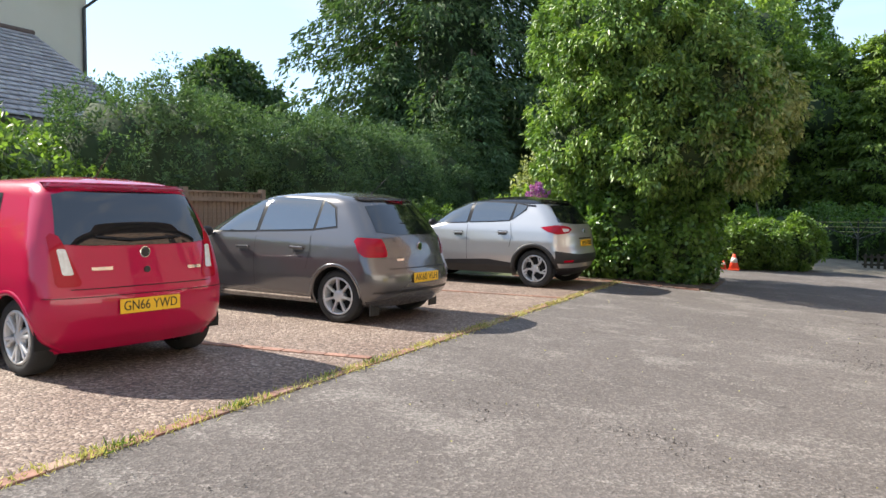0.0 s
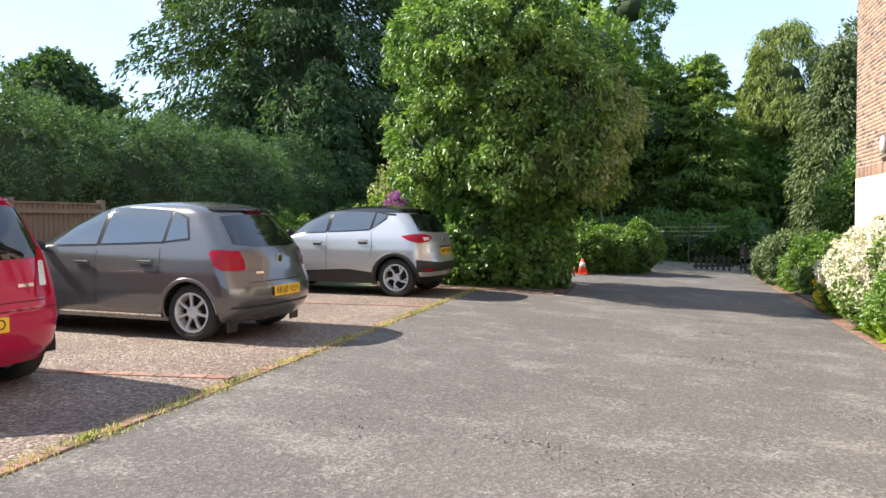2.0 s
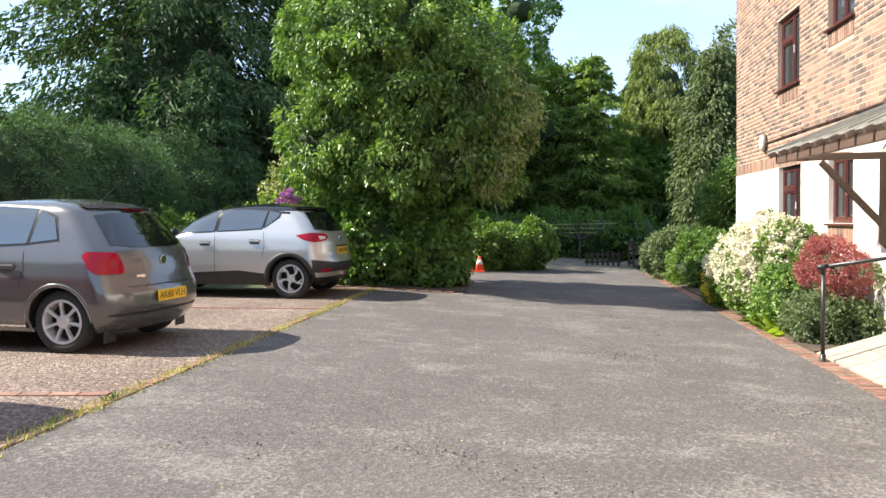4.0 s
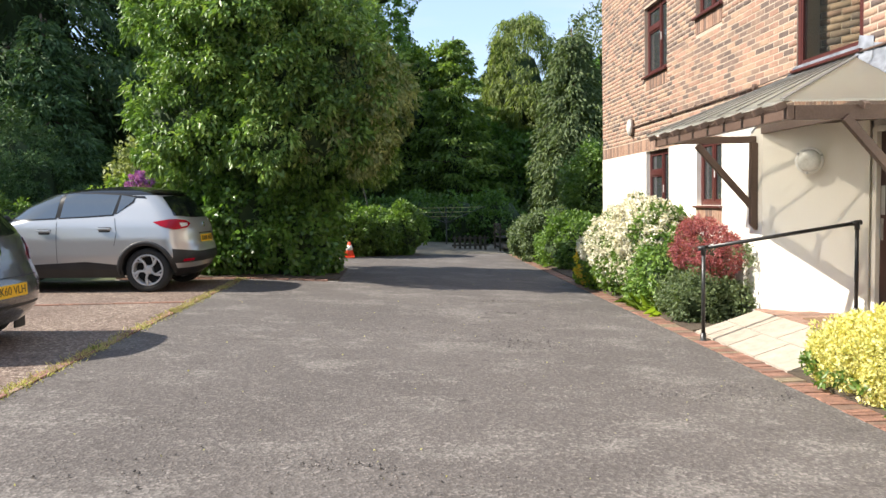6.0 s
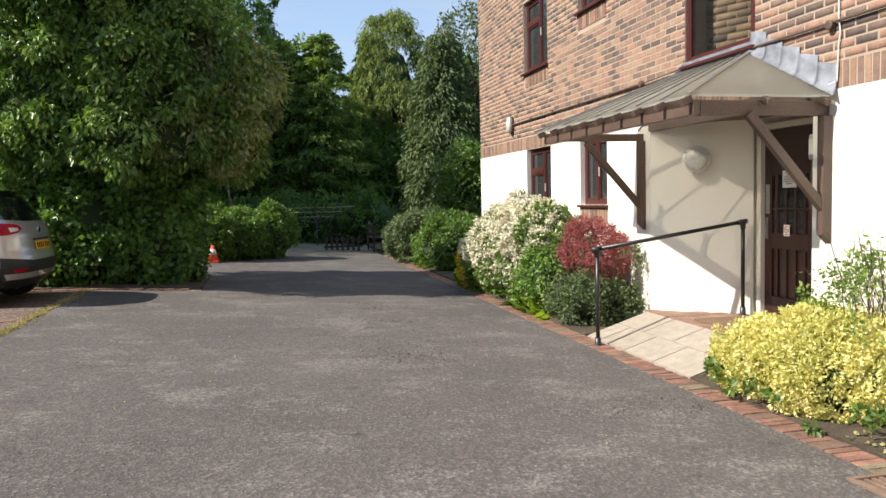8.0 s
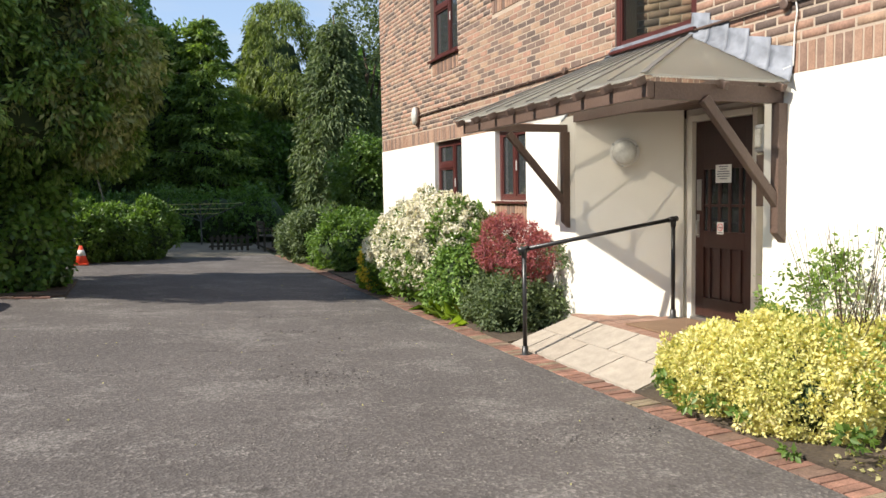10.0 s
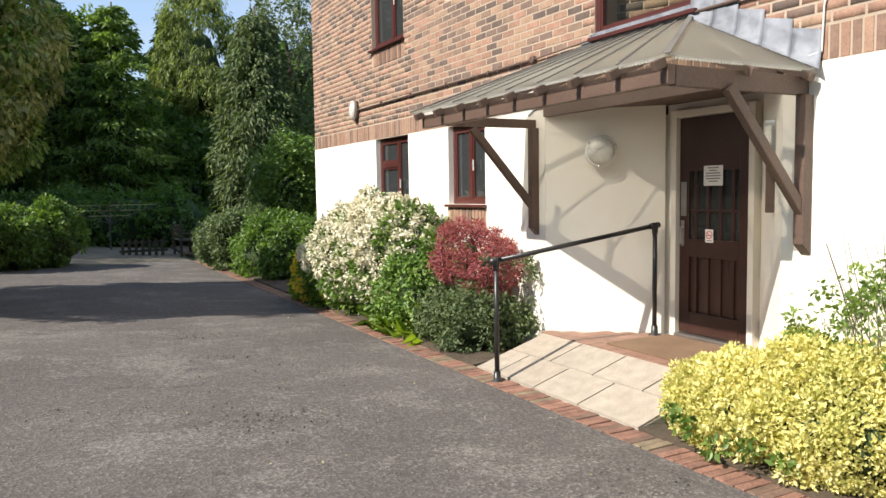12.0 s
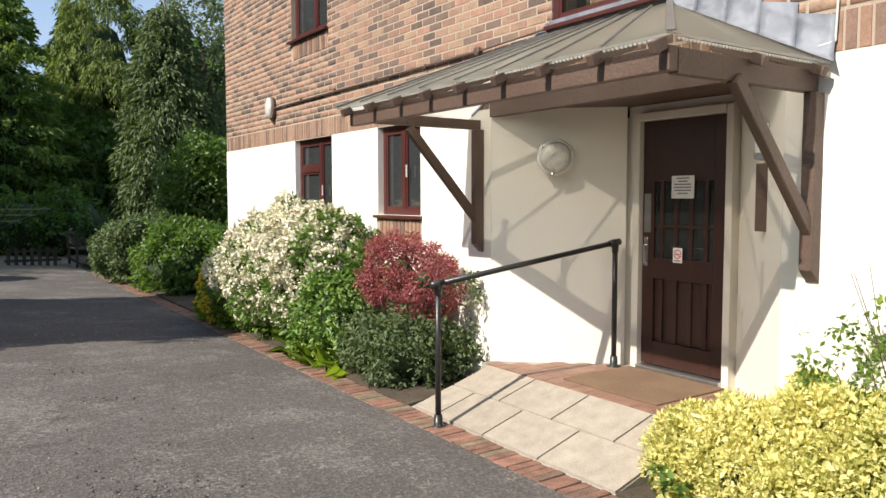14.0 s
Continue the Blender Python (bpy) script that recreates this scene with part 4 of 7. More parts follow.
# windows
def window(name, hole, label, x=0.07, transom=None, mullion=0.5, sill=True, curtain=True, handle=True, glass=GLASS):
    y0, y1, z0, z1 = hole
    w = thing(name, label, "window", kind="structure")
    f = 0.062
    fr = part("window_frame", boxed((x, y0 + 0.002, z0 + 0.002), (x + 0.07, y0 + f, z1 - 0.002), 0.006), FRAME, w)
    part("frame_jamb", boxed((x, y1 - f, z0 + 0.002), (x + 0.07, y1 - 0.002, z1 - 0.002), 0.006), FRAME, w)
    part("frame_head", boxed((x, y0 + f, z1 - f), (x + 0.07, y1 - f, z1 - 0.002), 0.006), FRAME, w)
    part("frame_foot", boxed((x, y0 + f, z0 + 0.002), (x + 0.07, y1 - f, z0 + f), 0.006), FRAME, w)
    ym = y0 + (y1 - y0) * mullion
    if mullion:
        part("mullion", boxed((x - 0.004, ym - 0.035, z0 + f), (x + 0.07, ym + 0.035, z1 - f), 0.006), FRAME, w)
    lights = [(y0 + f, ym - 0.035), (ym + 0.035, y1 - f)] if mullion else [(y0 + f, y1 - f)]
    for k, (a, b) in enumerate(lights):
        zs = [(z0 + f, z1 - f)]
        if transom and k == len(lights) - 1:
            part("transom", boxed((x - 0.008, a, transom - 0.05), (x + 0.068, b, transom + 0.03), 0.006), FRAME, w)
            zs = [(z0 + f, transom - 0.05), (transom + 0.03, z1 - f)]
        for c, d in zs:
            g = 0.028
            sash = bmesh.new()
            for p, q in (((a, c), (a + g, d)), ((b - g, c), (b, d)), ((a + g, c), (b - g, c + g)), ((a + g, d - g), (b - g, d))):
                box(sash, (x + 0.008, p[0], p[1]), (x + 0.055, q[0], q[1]))
            part("sash", sash, FRAME, w)
            pane = part("pane", boxed((x + 0.028, a + g, c + g), (x + 0.034, b - g, d - g)), glass, w, "reflecting window glass")
            pane.visible_shadow = False
    if sill:
        bm = boxed((-0.055, y0 - 0.03, z0 - 0.035), (x + 0.05, y1 + 0.03, z0 - 0.002), 0.006)
        part("window_sill", bm, FRAME, w)
    if handle:
        part("handle", boxed((x - 0.03, ym - 0.1, (z0 + z1) / 2 - 0.08), (x - 0.015, ym - 0.085, (z0 + z1) / 2 + 0.05), 0.004), WHITE, w, "white catch")
    if curtain:
        for a, b in ((y0 + 0.02, y0 + 0.24), (y1 - 0.3, y1 - 0.02)):
            bm = bmesh.new()
            n = 24
            lo = []
            for i in range(n + 1):
                y = a + (b - a) * i / n
                xx = 0.24 + 0.022 * math.sin(i * 1.7)
                lo.append((bm.verts.new((xx, y, z0 - 0.1)), bm.verts.new((xx, y, z1))))
            for p, q in zip(lo, lo[1:]):
                bm.faces.new((p[0], q[0], q[1], p[1]))
            part("curtain", bm, CURTAIN, w, "pale hanging curtain", smooth=True)
    return w


window("window_1", WIN1, "red-brown framed casement window in rendered wall", transom=2.08, mullion=0.42)
window("window_2", WIN2, "red-brown two-light window over a brick panel", mullion=0.5)
window("window_3", UP1, "red-brown framed upper casement window", transom=4.6, mullion=0.42)
window("window_4", UP2, "red-brown framed upper two-light window", mullion=0.5)
window("window_5", HIGH1, "red-brown framed top-floor window", transom=7.1, mullion=0.42)
window("window_6", HIGH2, "red-brown framed top-floor window", mullion=0.5)
window("window_7", BIG, "large red-brown framed window over the entrance canopy", mullion=0, sill=True, curtain=False, handle=False, x=0.02, glass=GLASS_CLEAR)
# brick splay seen through the large window
bm = bmesh.new()
beam(bm, (0.16, BIG[1] + 0.32, 3.9), (0.16 + 1.0, BIG[0] - 0.25, 3.9), 0.1, 2.3)
bay_back = solid("wall_bay", bm, MORTAR, "brick wall inside the recessed bay", "brick wall", "structure")
d = Vector((1.0, BIG[0] - BIG[1] - 0.57, 0)).normalized()
vs, fs, k = [], [], 0
nrm = Vector((-d.y, d.x, 0))
if nrm.x > 0:
    nrm = -nrm
start = Vector((0.16, BIG[1] + 0.32, 0)) + nrm * 0.05
for r in range(26):
    s = -0.1 * (r % 2)
    while s < 1.7:
        for depth, c in ((0.012, 0.004), (0.0, 0.0)):
            for a, b in ((c, c), (0.215 - c, c), (0.215 - c, 0.065 - c), (c, 0.065 - c)):
                p = start + d * (s + a) + nrm * depth
                vs.append((p.x, p.y, 2.9 + r * 0.075 + b))
        fs.append(BRICK_F + 8 * k)
        k += 1
        s += 0.225
part("brick_face", arrays_to_mesh("brick_face", np.array(vs), np.concatenate(fs), BRICK_FAR), None, bay_back, kind="stuff")

# bulkhead lamps, pipe and cables on the wall
lamp = thing("bulkhead_lamp", "round white bulkhead lamp with ribbed glass on porch wall", "wall lamp", (0.345, 0.438, 2.03))
face = Vector((-(S1[1] - S2[1]), -(S2[0] - S1[0]), 0)).normalized()
turn = Matrix.Translation((0, 0, 0)) @ face.to_track_quat("Z", "Y").to_matrix().to_4x4()
bm = lathe(bmesh.new(), [(0.06, -0.03), (0.145, -0.03), (0.155, 0.0), (0.155, 0.03), (0.145, 0.04), (0.13, 0.042)], 32, turn)
part("base", bm, WHITE, lamp, smooth=True)
bm = lathe(bmesh.new(), [(0.135, 0.038), (0.125, 0.065), (0.1, 0.085), (0.06, 0.097), (0.02, 0.1)], 32, turn)
part("cover", bm, LAMP_GLASS, lamp, "ribbed frosted glass cover", smooth=True)
for k in range(3):
    a = k * 2.094 + 0.4
    part("screw", lathe(bmesh.new(), [(0.012, 0.02), (0.012, 0.055), (0.006, 0.058)], 10, turn @ Matrix.Translation((0.146 * math.cos(a), 0.146 * math.sin(a), 0))), STEEL, lamp)
lamp2 = thing("oval_wall_lamp", "small oval white wall lamp on the brickwork", "wall lamp", (-0.002, 5.9, 2.96))
bm = lathe(bmesh.new(), [(0.05, 0.0), (0.1, 0.0), (0.105, 0.03), (0.1, 0.05)], 24, Matrix.Diagonal((1, 1, 1.6, 1)) @ pose(0, 0, 0, 0, -90, 0))
part("base", bm, BROWN, lamp2, "brown backing plate", smooth=True)
bm = lathe(bmesh.new(), [(0.098, 0.05), (0.09, 0.085), (0.05, 0.11), (0.01, 0.115)], 24, Matrix.Diagonal((1, 1, 1.6, 1)) @ pose(0, 0, 0, 0, -90, 0))
part("cover", bm, LAMP_GLASS, lamp2, smooth=True)
pipe = thing("wall_conduit", "thin dark brown conduit clipped along the brickwork", "conduit")
part("run", tubed((-0.02, 5.86, 2.96), (-0.02, 1.05, 2.975), 0.013, n=8), BROWN, pipe)
part("run", tubed((-0.02, 1.05, 2.975), (-0.03, 0.25, 3.0), 0.008, n=8), BROWN, pipe)
part("run", tubed((-0.02, -1.1, 2.99), (-0.02, -6.0, 3.01), 0.013, n=8), BROWN, pipe)
part("run", tubed((-0.035, 0.25, 3.0), (-0.035, -1.12, 2.985), 0.008, n=8), BROWN, pipe)
for yy in (1.05, -2.05):
    part("junction_box", lathe(bmesh.new(), [(0.02, 0), (0.04, 0.002), (0.04, 0.04), (0.03, 0.045)], 14, Matrix.Translation((-0.002, yy, 2.975)) @ pose(0, 0, 0, 0, -90, 0)), BROWN, pipe)
for yy in (4.9, 3.9, 2.9, 1.9):
    part("clip", boxed((-0.036, yy - 0.012, 2.945), (-0.002, yy + 0.012, 2.99), 0.003), BROWN, pipe)
cable = thing("white_cable", "thin white cable hanging down the brick wall", "cable")
bm = bmesh.new()
pts = [(-0.012, -2.13, 3.9), (-0.012, -2.13, 3.02), (-0.012, -2.15, 2.9), (-0.012, -2.13, 2.8), (-0.012, -2.12, 2.52), (-0.012, -1.98, 2.5)]
for p, q in zip(pts, pts[1:]):
    tube(bm, p, q, 0.006, n=6)
part("run", bm, WHITE, cable)
box_ = thing("meter_board", "small brown wall box with old bracket inside the porch", "wall box")
part("box_body", boxed((0.28, -1.56, 1.47), (0.36, -1.48, 1.9), 0.006), BROWN, box_)
plight = thing("porch_light", "small steel-cased wall light inside the porch", "wall lamp")
part("casing", boxed((0.26, -1.575, 1.92), (0.35, -1.47, 2.15), 0.02), STEEL, plight)
part("lens", boxed((0.245, -1.555, 1.96), (0.262, -1.49, 2.11), 0.012), LAMP_GLASS, plight, "frosted lens")

# ---- ramp, landing and rail ----
RX0, RX1, RZ0, RZ1 = -0.9, -0.13, 0.015, 0.25
bm = bmesh.new()
for y0, y1 in ((-1.42, 0.72),):
    lo = [bm.verts.new(p) for p in ((RX0, y0, -0.1), (RX1, y0, -0.1), (RX1, y1, -0.1), (RX0, y1 + 0.06, -0.1))]
    hi = [bm.verts.new(p) for p in ((RX0, y0, RZ0 - 0.02), (RX1, y0, RZ1 - 0.02), (RX1, y1, RZ1 - 0.02), (RX0, y1 + 0.06, RZ0 - 0.02))]
    bm.faces.new(hi)
    bm.faces.new(list(reversed(lo)))
    for i in range(4):
        j = (i + 1) % 4
        bm.faces.new((lo[i], lo[j], hi[j], hi[i]))
ramp = solid("pavement_ramp", bm, GROUT, "sloping ramp of buff paving slabs up to the entrance", "ramp", "structure")
ramp_z = lambda x: RZ0 + (RZ1 - RZ0) * (x - RX0) / (RX1 - RX0)
cols = [(0.735, 0.13), (0.122, -0.455), (-0.463, -1.04), (-1.048, -1.42)]
low_cols = [(0.735, 0.43), (0.422, -0.165), (-0.173, -0.75), (-0.758, -1.42)]
for some, xa, xb in ((low_cols, RX0 + 0.004, -0.515), (cols, -0.507, RX1)):
    for ya, yb in some:
        bm = bmesh.new()
        g = 0.004
        pts = [(xa + g, yb + g), (xb - g, yb + g), (xb - g, ya - g), (xa + g, ya - g)]
        lo = [bm.verts.new((x, y, ramp_z(x) - 0.03)) for x, y in pts]
        hi = [bm.verts.new((x, y, ramp_z(x))) for x, y in pts]
        bm.faces.new(hi)
        for i in range(4):
            j = (i + 1) % 4
            bm.faces.new((lo[i], lo[j], hi[j], hi[i]))
        part("slab", bm, SLAB, ramp)
bm = bmesh.new()
v0 = [(RX1, 0.84), (RX1, -1.9), (0.0, -1.9), (0.96, -0.9), (0.9, 0.1), (0.0, 0.9)]
lo = [bm.verts.new((x, y, -0.1)) for x, y in v0]
hi = [bm.verts.new((x, y, 0.245)) for x, y in v0]
bm.faces.new(hi)
for i in range(6):
    j = (i + 1) % 6
    bm.faces.new((lo[i], lo[j], hi[j], hi[i]))
bmesh.ops.recalc_face_normals(bm, faces=bm.faces[:])
landing = solid("floor_landing", bm, GROUT, "quarry-tiled porch landing", "landing", "structure")


def in_landing(x, y):
    n = len(v0)
    hits = 0
    for i in range(n):
        (xa, ya), (xb, yb) = v0[i], v0[(i + 1) % n]
        if (ya > y) != (yb > y) and x < xa + (y - ya) / (yb - ya) * (xb - xa):
            hits += 1
    return hits % 2 == 1


tile_me = mesh_of("tile", boxed((0.003, 0.003, 0), (0.147, 0.147, 0.012), 0.002), TILE)
for i in range(8):
    for j in range(20):
        x, y = RX1 + i * 0.15, -1.9 + j * 0.15
        if all(in_landing(x + a, y + b) for a in (0.01, 0.14) for b in (0.01, 0.14)):
            ob = part("tile", tile_me, None, landing)
            ob.location = (x, y, 0.243)
m_ = thing("doormat", "worn brown coir doormat before the entrance door", "doormat", (0.42, -0.45, 0.255))
bm = boxed((-0.4, -0.5, 0), (0.36, 0.43, 0.014), 0.004)
bmesh.ops.subdivide_edges(bm, edges=bm.edges[:], cuts=3)
part("coir_surface", bm, MAT, m_)

rail = thing("handrail", "black painted steel handrail beside the ramp", "handrail", group="")
P1, P2 = Vector((-1.02, 0.2, 0)), Vector((0.70, 0.08, 0.25))
T1, T2 = Vector((-1.02, 0.2, 1.06)), Vector((0.70, 0.08, 1.31))
part("post", tubed(P1 + Vector((0, 0, 0.0)), T1 + Vector((0, 0, 0.01)), 0.022, n=16), RAIL, rail, smooth=True)
part("post", tubed(P2, T2, 0.022, n=16), RAIL, rail, smooth=True)
e = (T2 - T1).normalized()
part("top_rail", tubed(T1 - e * 0.05, T2 + e * 0.03, 0.022, n=16), RAIL, rail, smooth=True)
for p in (T1, T2):
    part("fitting", tubed(p - Vector((0, 0, 0.08)), p + Vector((0, 0, 0.028)), 0.029, n=16), RAIL, rail, smooth=True)
    part("fitting", tubed(p - e * 0.06, p + e * 0.045, 0.029, n=16), RAIL, rail, smooth=True)
for p in (P1, P2):
    part("foot_flange", lathe(bmesh.new(), [(0.062, 0), (0.062, 0.012), (0.034, 0.016), (0.031, 0.09), (0.026, 0.095)], 18, Matrix.Translation(p)), RAIL, rail, smooth=True)

# drain grate in the brick edging
grate = thing("drain_grate", "rusty square drain grate set in the edging", "drain", (-1.2, -4.0, 0.012))
fr = bmesh.new()
for a, c in (((-0.2, -0.2), (0.2, -0.17)), ((-0.2, 0.17), (0.2, 0.2)), ((-0.2, -0.17), (-0.17, 0.17)), ((0.17, -0.17), (0.2, 0.17))):
    box(fr, (a[0], a[1], -0.05), (c[0], c[1], 0.022))
RUST = surface("rusty iron", (0.12, 0.07, 0.045), (0.26, 0.18, 0.13), 0.1, 0.8, 0.5, 60)
part("frame", fr, RUST, grate)
for k in range(7):
    x = -0.15 + k * 0.05
    part("bar", boxed((x - 0.011, -0.168, -0.03), (x + 0.011, 0.168, 0.016)), RUST, grate)


# ---- parked cars ----
def paint(name, col, metal, rough=0.26):
    return surface(name, tuple(c * 0.94 for c in col), col, 0.5, rough, 0.0, 300, metal=metal, coat=1.0, spec=0.2)


TYRE = surface("tyre rubber", (0.014, 0.014, 0.014), (0.03, 0.03, 0.029), 0.2, 0.8, 0.3, 60)
BLACK = surface("black plastic trim", (0.012, 0.012, 0.013), (0.025, 0.025, 0.026), 0.3, 0.5, 0.1, 80)
GLOSS_BLACK = plain("gloss black trim", (0.01, 0.01, 0.011), 0.35, 0.0, 0.0, 0.25)
CAR_GLASS = plain("tinted car glass", (0.008, 0.009, 0.01), 0.02, 0.0, 0.0, 0.4)
SIDE_GLASS = plain("reflecting side glass", (0.03, 0.035, 0.034), 0.015, 0.0, 0.0, 1.0)
ALLOY = surface("silver alloy wheel", (0.5, 0.5, 0.5), (0.66, 0.66, 0.65), 0.1, 0.35, 0.02, 60, metal=0.35)
CHROME = plain("bright chrome", (0.8, 0.8, 0.8), 0.08, 1.0)
LIGHT_RED = plain("red lamp lens", (0.36, 0.003, 0.018), 0.15, 0.0, 0.3, 0.2)
LIGHT_CLEAR = surface("clear lamp lens", (0.5, 0.48, 0.45), (0.75, 0.74, 0.72), 0.03, 0.12, 0.2, 60, coat=1.0)
PLATE = plain("yellow number plate", (0.82, 0.48, 0.015), 0.35, 0.0, 0.3)
PLATE_INK = plain("black plate lettering", (0.01, 0.01, 0.01), 0.5)
for _g in (CAR_GLASS, SIDE_GLASS):
    _g.node_tree.nodes["Principled BSDF"].inputs["IOR"].default_value = 2.0
# Near-black for shade under the car and in its wheels; also panel gaps.
SHADE = plain("near-black for shaded parts and gaps", (0.008, 0.008, 0.008), 0.9)


def smooth_curve(pairs):
    zs = np.linspace(pairs[0][0], pairs[-1][0], 400)
    v = np.interp(zs, [p[0] for p in pairs], [p[1] for p in pairs])
    k = np.hanning(23)
    k /= k.sum()
    w = np.convolve(np.pad(v, 11, mode="reflect", reflect_type="odd"), k, mode="valid")
    return lambda z: float(np.interp(z, zs, w))


class Shell:
    """The outside of a car as a stack of level outlines: rear, front and half width by height. x runs forward from the rear axle."""

    def __init__(self, rear, front, half, top, low, d_rear=0.42, d_front=0.75, power=2.6):
        self.rear, self.front, self.half = smooth_curve(rear), smooth_curve(front), smooth_curve(half)
        self.top, self.low, self.dr, self.df, self.p = top, low, d_rear, d_front, power

    def outline(self, z, nr=22, ns=100, nf=16):
        xr, xf, w = self.rear(z), self.front(z), self.half(z)
        dr, df, p = self.dr, self.df, self.p
        span = xf - xr
        if dr + df > span * 0.9:
            k = span * 0.9 / (dr + df)
            dr, df = dr * k, df * k
        out = []
        for i in range(nr):
            a = math.pi / 2 * i / nr
            out.append((xr + dr * (1 - math.cos(a) ** (2 / p)), w * math.sin(a) ** (2 / p)))
        x0, x1 = xr + dr, xf - df
        for i in range(ns):
            x = x0 + (x1 - x0) * i / ns
            out.append((x, w))
        for i in range(nf + 1):
            a = math.pi / 2 * (1 - i / nf)
            out.append((xf - df * (1 - math.cos(a) ** (2 / p)), w * math.sin(a) ** (2 / p) if i < nf else 0.0))
        return out

    def side(self, x, z):
        xr, xf, w = self.rear(z), self.front(z), self.half(z)
        d, f = x - xr, xf - x
        k = 1.0
        if d < self.dr:
            k = min(k, max(0.0, 1 - (1 - max(d, 0) / self.dr) ** self.p) ** (1 / self.p))
        if f < self.df:
            k = min(k, max(0.0, 1 - (1 - max(f, 0) / self.df) ** self.p) ** (1 / self.p))
        return w * k

    def around(self, s, z, off=0.0):
        """A point s metres round from the middle of the rear at height z, off metres proud."""
        o = self.outline(z)
        sign = 1 if s >= 0 else -1
        s = abs(s)
        for (xa, ya), (xb, yb) in zip(o, o[1:]):
            d = math.hypot(xb - xa, yb - ya)
            if s <= d or d == 0:
                f = s / d if d else 0
                tx, ty = (xb - xa) / (d or 1), (yb - ya) / (d or 1)
                return Vector((xa + (xb - xa) * f - ty * off, sign * (ya + (yb - ya) * f + tx * off), z))
            s -= d
        return Vector((o[-1][0], 0, z))

    def patch(self, poly_top, poly_low, off, kind, side=1, n=14, m=8, thick=0.0):
        """A sheet that follows the shell between two lines of (along, height); kind 'rear' counts along the outline, 'side' along x."""
        bm = bmesh.new()

        def at(line, f):
            g = f * (len(line) - 1)
            i = min(int(g), len(line) - 2)
            h = g - i
            return [line[i][k] + (line[i + 1][k] - line[i][k]) * h for k in (0, 1)]

        rows = []
        for j in range(m + 1):
            r = []
            for i in range(n + 1):
                a, b = at(poly_top, i / n), at(poly_low, i / n)
                u, z = a[0] + (b[0] - a[0]) * j / m, a[1] + (b[1] - a[1]) * j / m
                if kind == "rear":
                    p = self.around(u, z, off)
                else:
                    p = Vector((u, side * (self.side(u, z) + off), z))
                r.append(bm.verts.new(p))
            rows.append(r)
        for a, b in zip(rows, rows[1:]):
            for i in range(n):
                bm.faces.new((a[i], a[i + 1], b[i + 1], b[i]))
        if thick:
            bmesh.ops.solidify(bm, geom=bm.faces[:], thickness=thick)
        bmesh.ops.recalc_face_normals(bm, faces=bm.faces[:])
        return bm

    def bands(self, arches, splits, rows=44):
        """The skin, cut open at the wheel arches (x, z, radius), in one mesh for each height band."""
        made = []
        for z0, z1 in splits:
            bm = bmesh.new()
            n = max(3, int(rows * (z1 - z0) / (self.top - self.low)))
            rings = []
            for j in range(n + 1):
                z = z0 + (z1 - z0) * j / n
                half = self.outline(z)
                pts = [(x, y, z) for x, y in half] + [(x, -y, z) for x, y in reversed(half[1:-1])]
                ring = []
                for x, y, zz in pts:
                    for ax, az, ar in arches:
                        d = math.hypot(x - ax, zz - az)
                        if abs(y) > 0.45 and abs(d - ar) < 0.026 and d > 0:
                            x, zz = ax + (x - ax) * ar / d, az + (zz - az) * ar / d
                    ring.append(bm.verts.new((x, y, zz)))
                rings.append(ring)
            for a, b in zip(rings, rings[1:]):
                k = len(a)
                for i in range(k):
                    q = (a[i], a[(i + 1) % k], b[(i + 1) % k], b[i])
                    c = sum((v.co for v in q), Vector()) / 4
                    if abs(c.y) > 0.45 and any(math.hypot(c.x - ax, c.z - az) < ar - 0.002 for ax, az, ar in arches):
                        continue
                    bm.faces.new(q)
            if abs(z1 - self.top) < 1e-6:
                bm.faces.new(rings[-1])
            bmesh.ops.recalc_face_normals(bm, faces=bm.faces[:])
            made.append(bm)
        return made


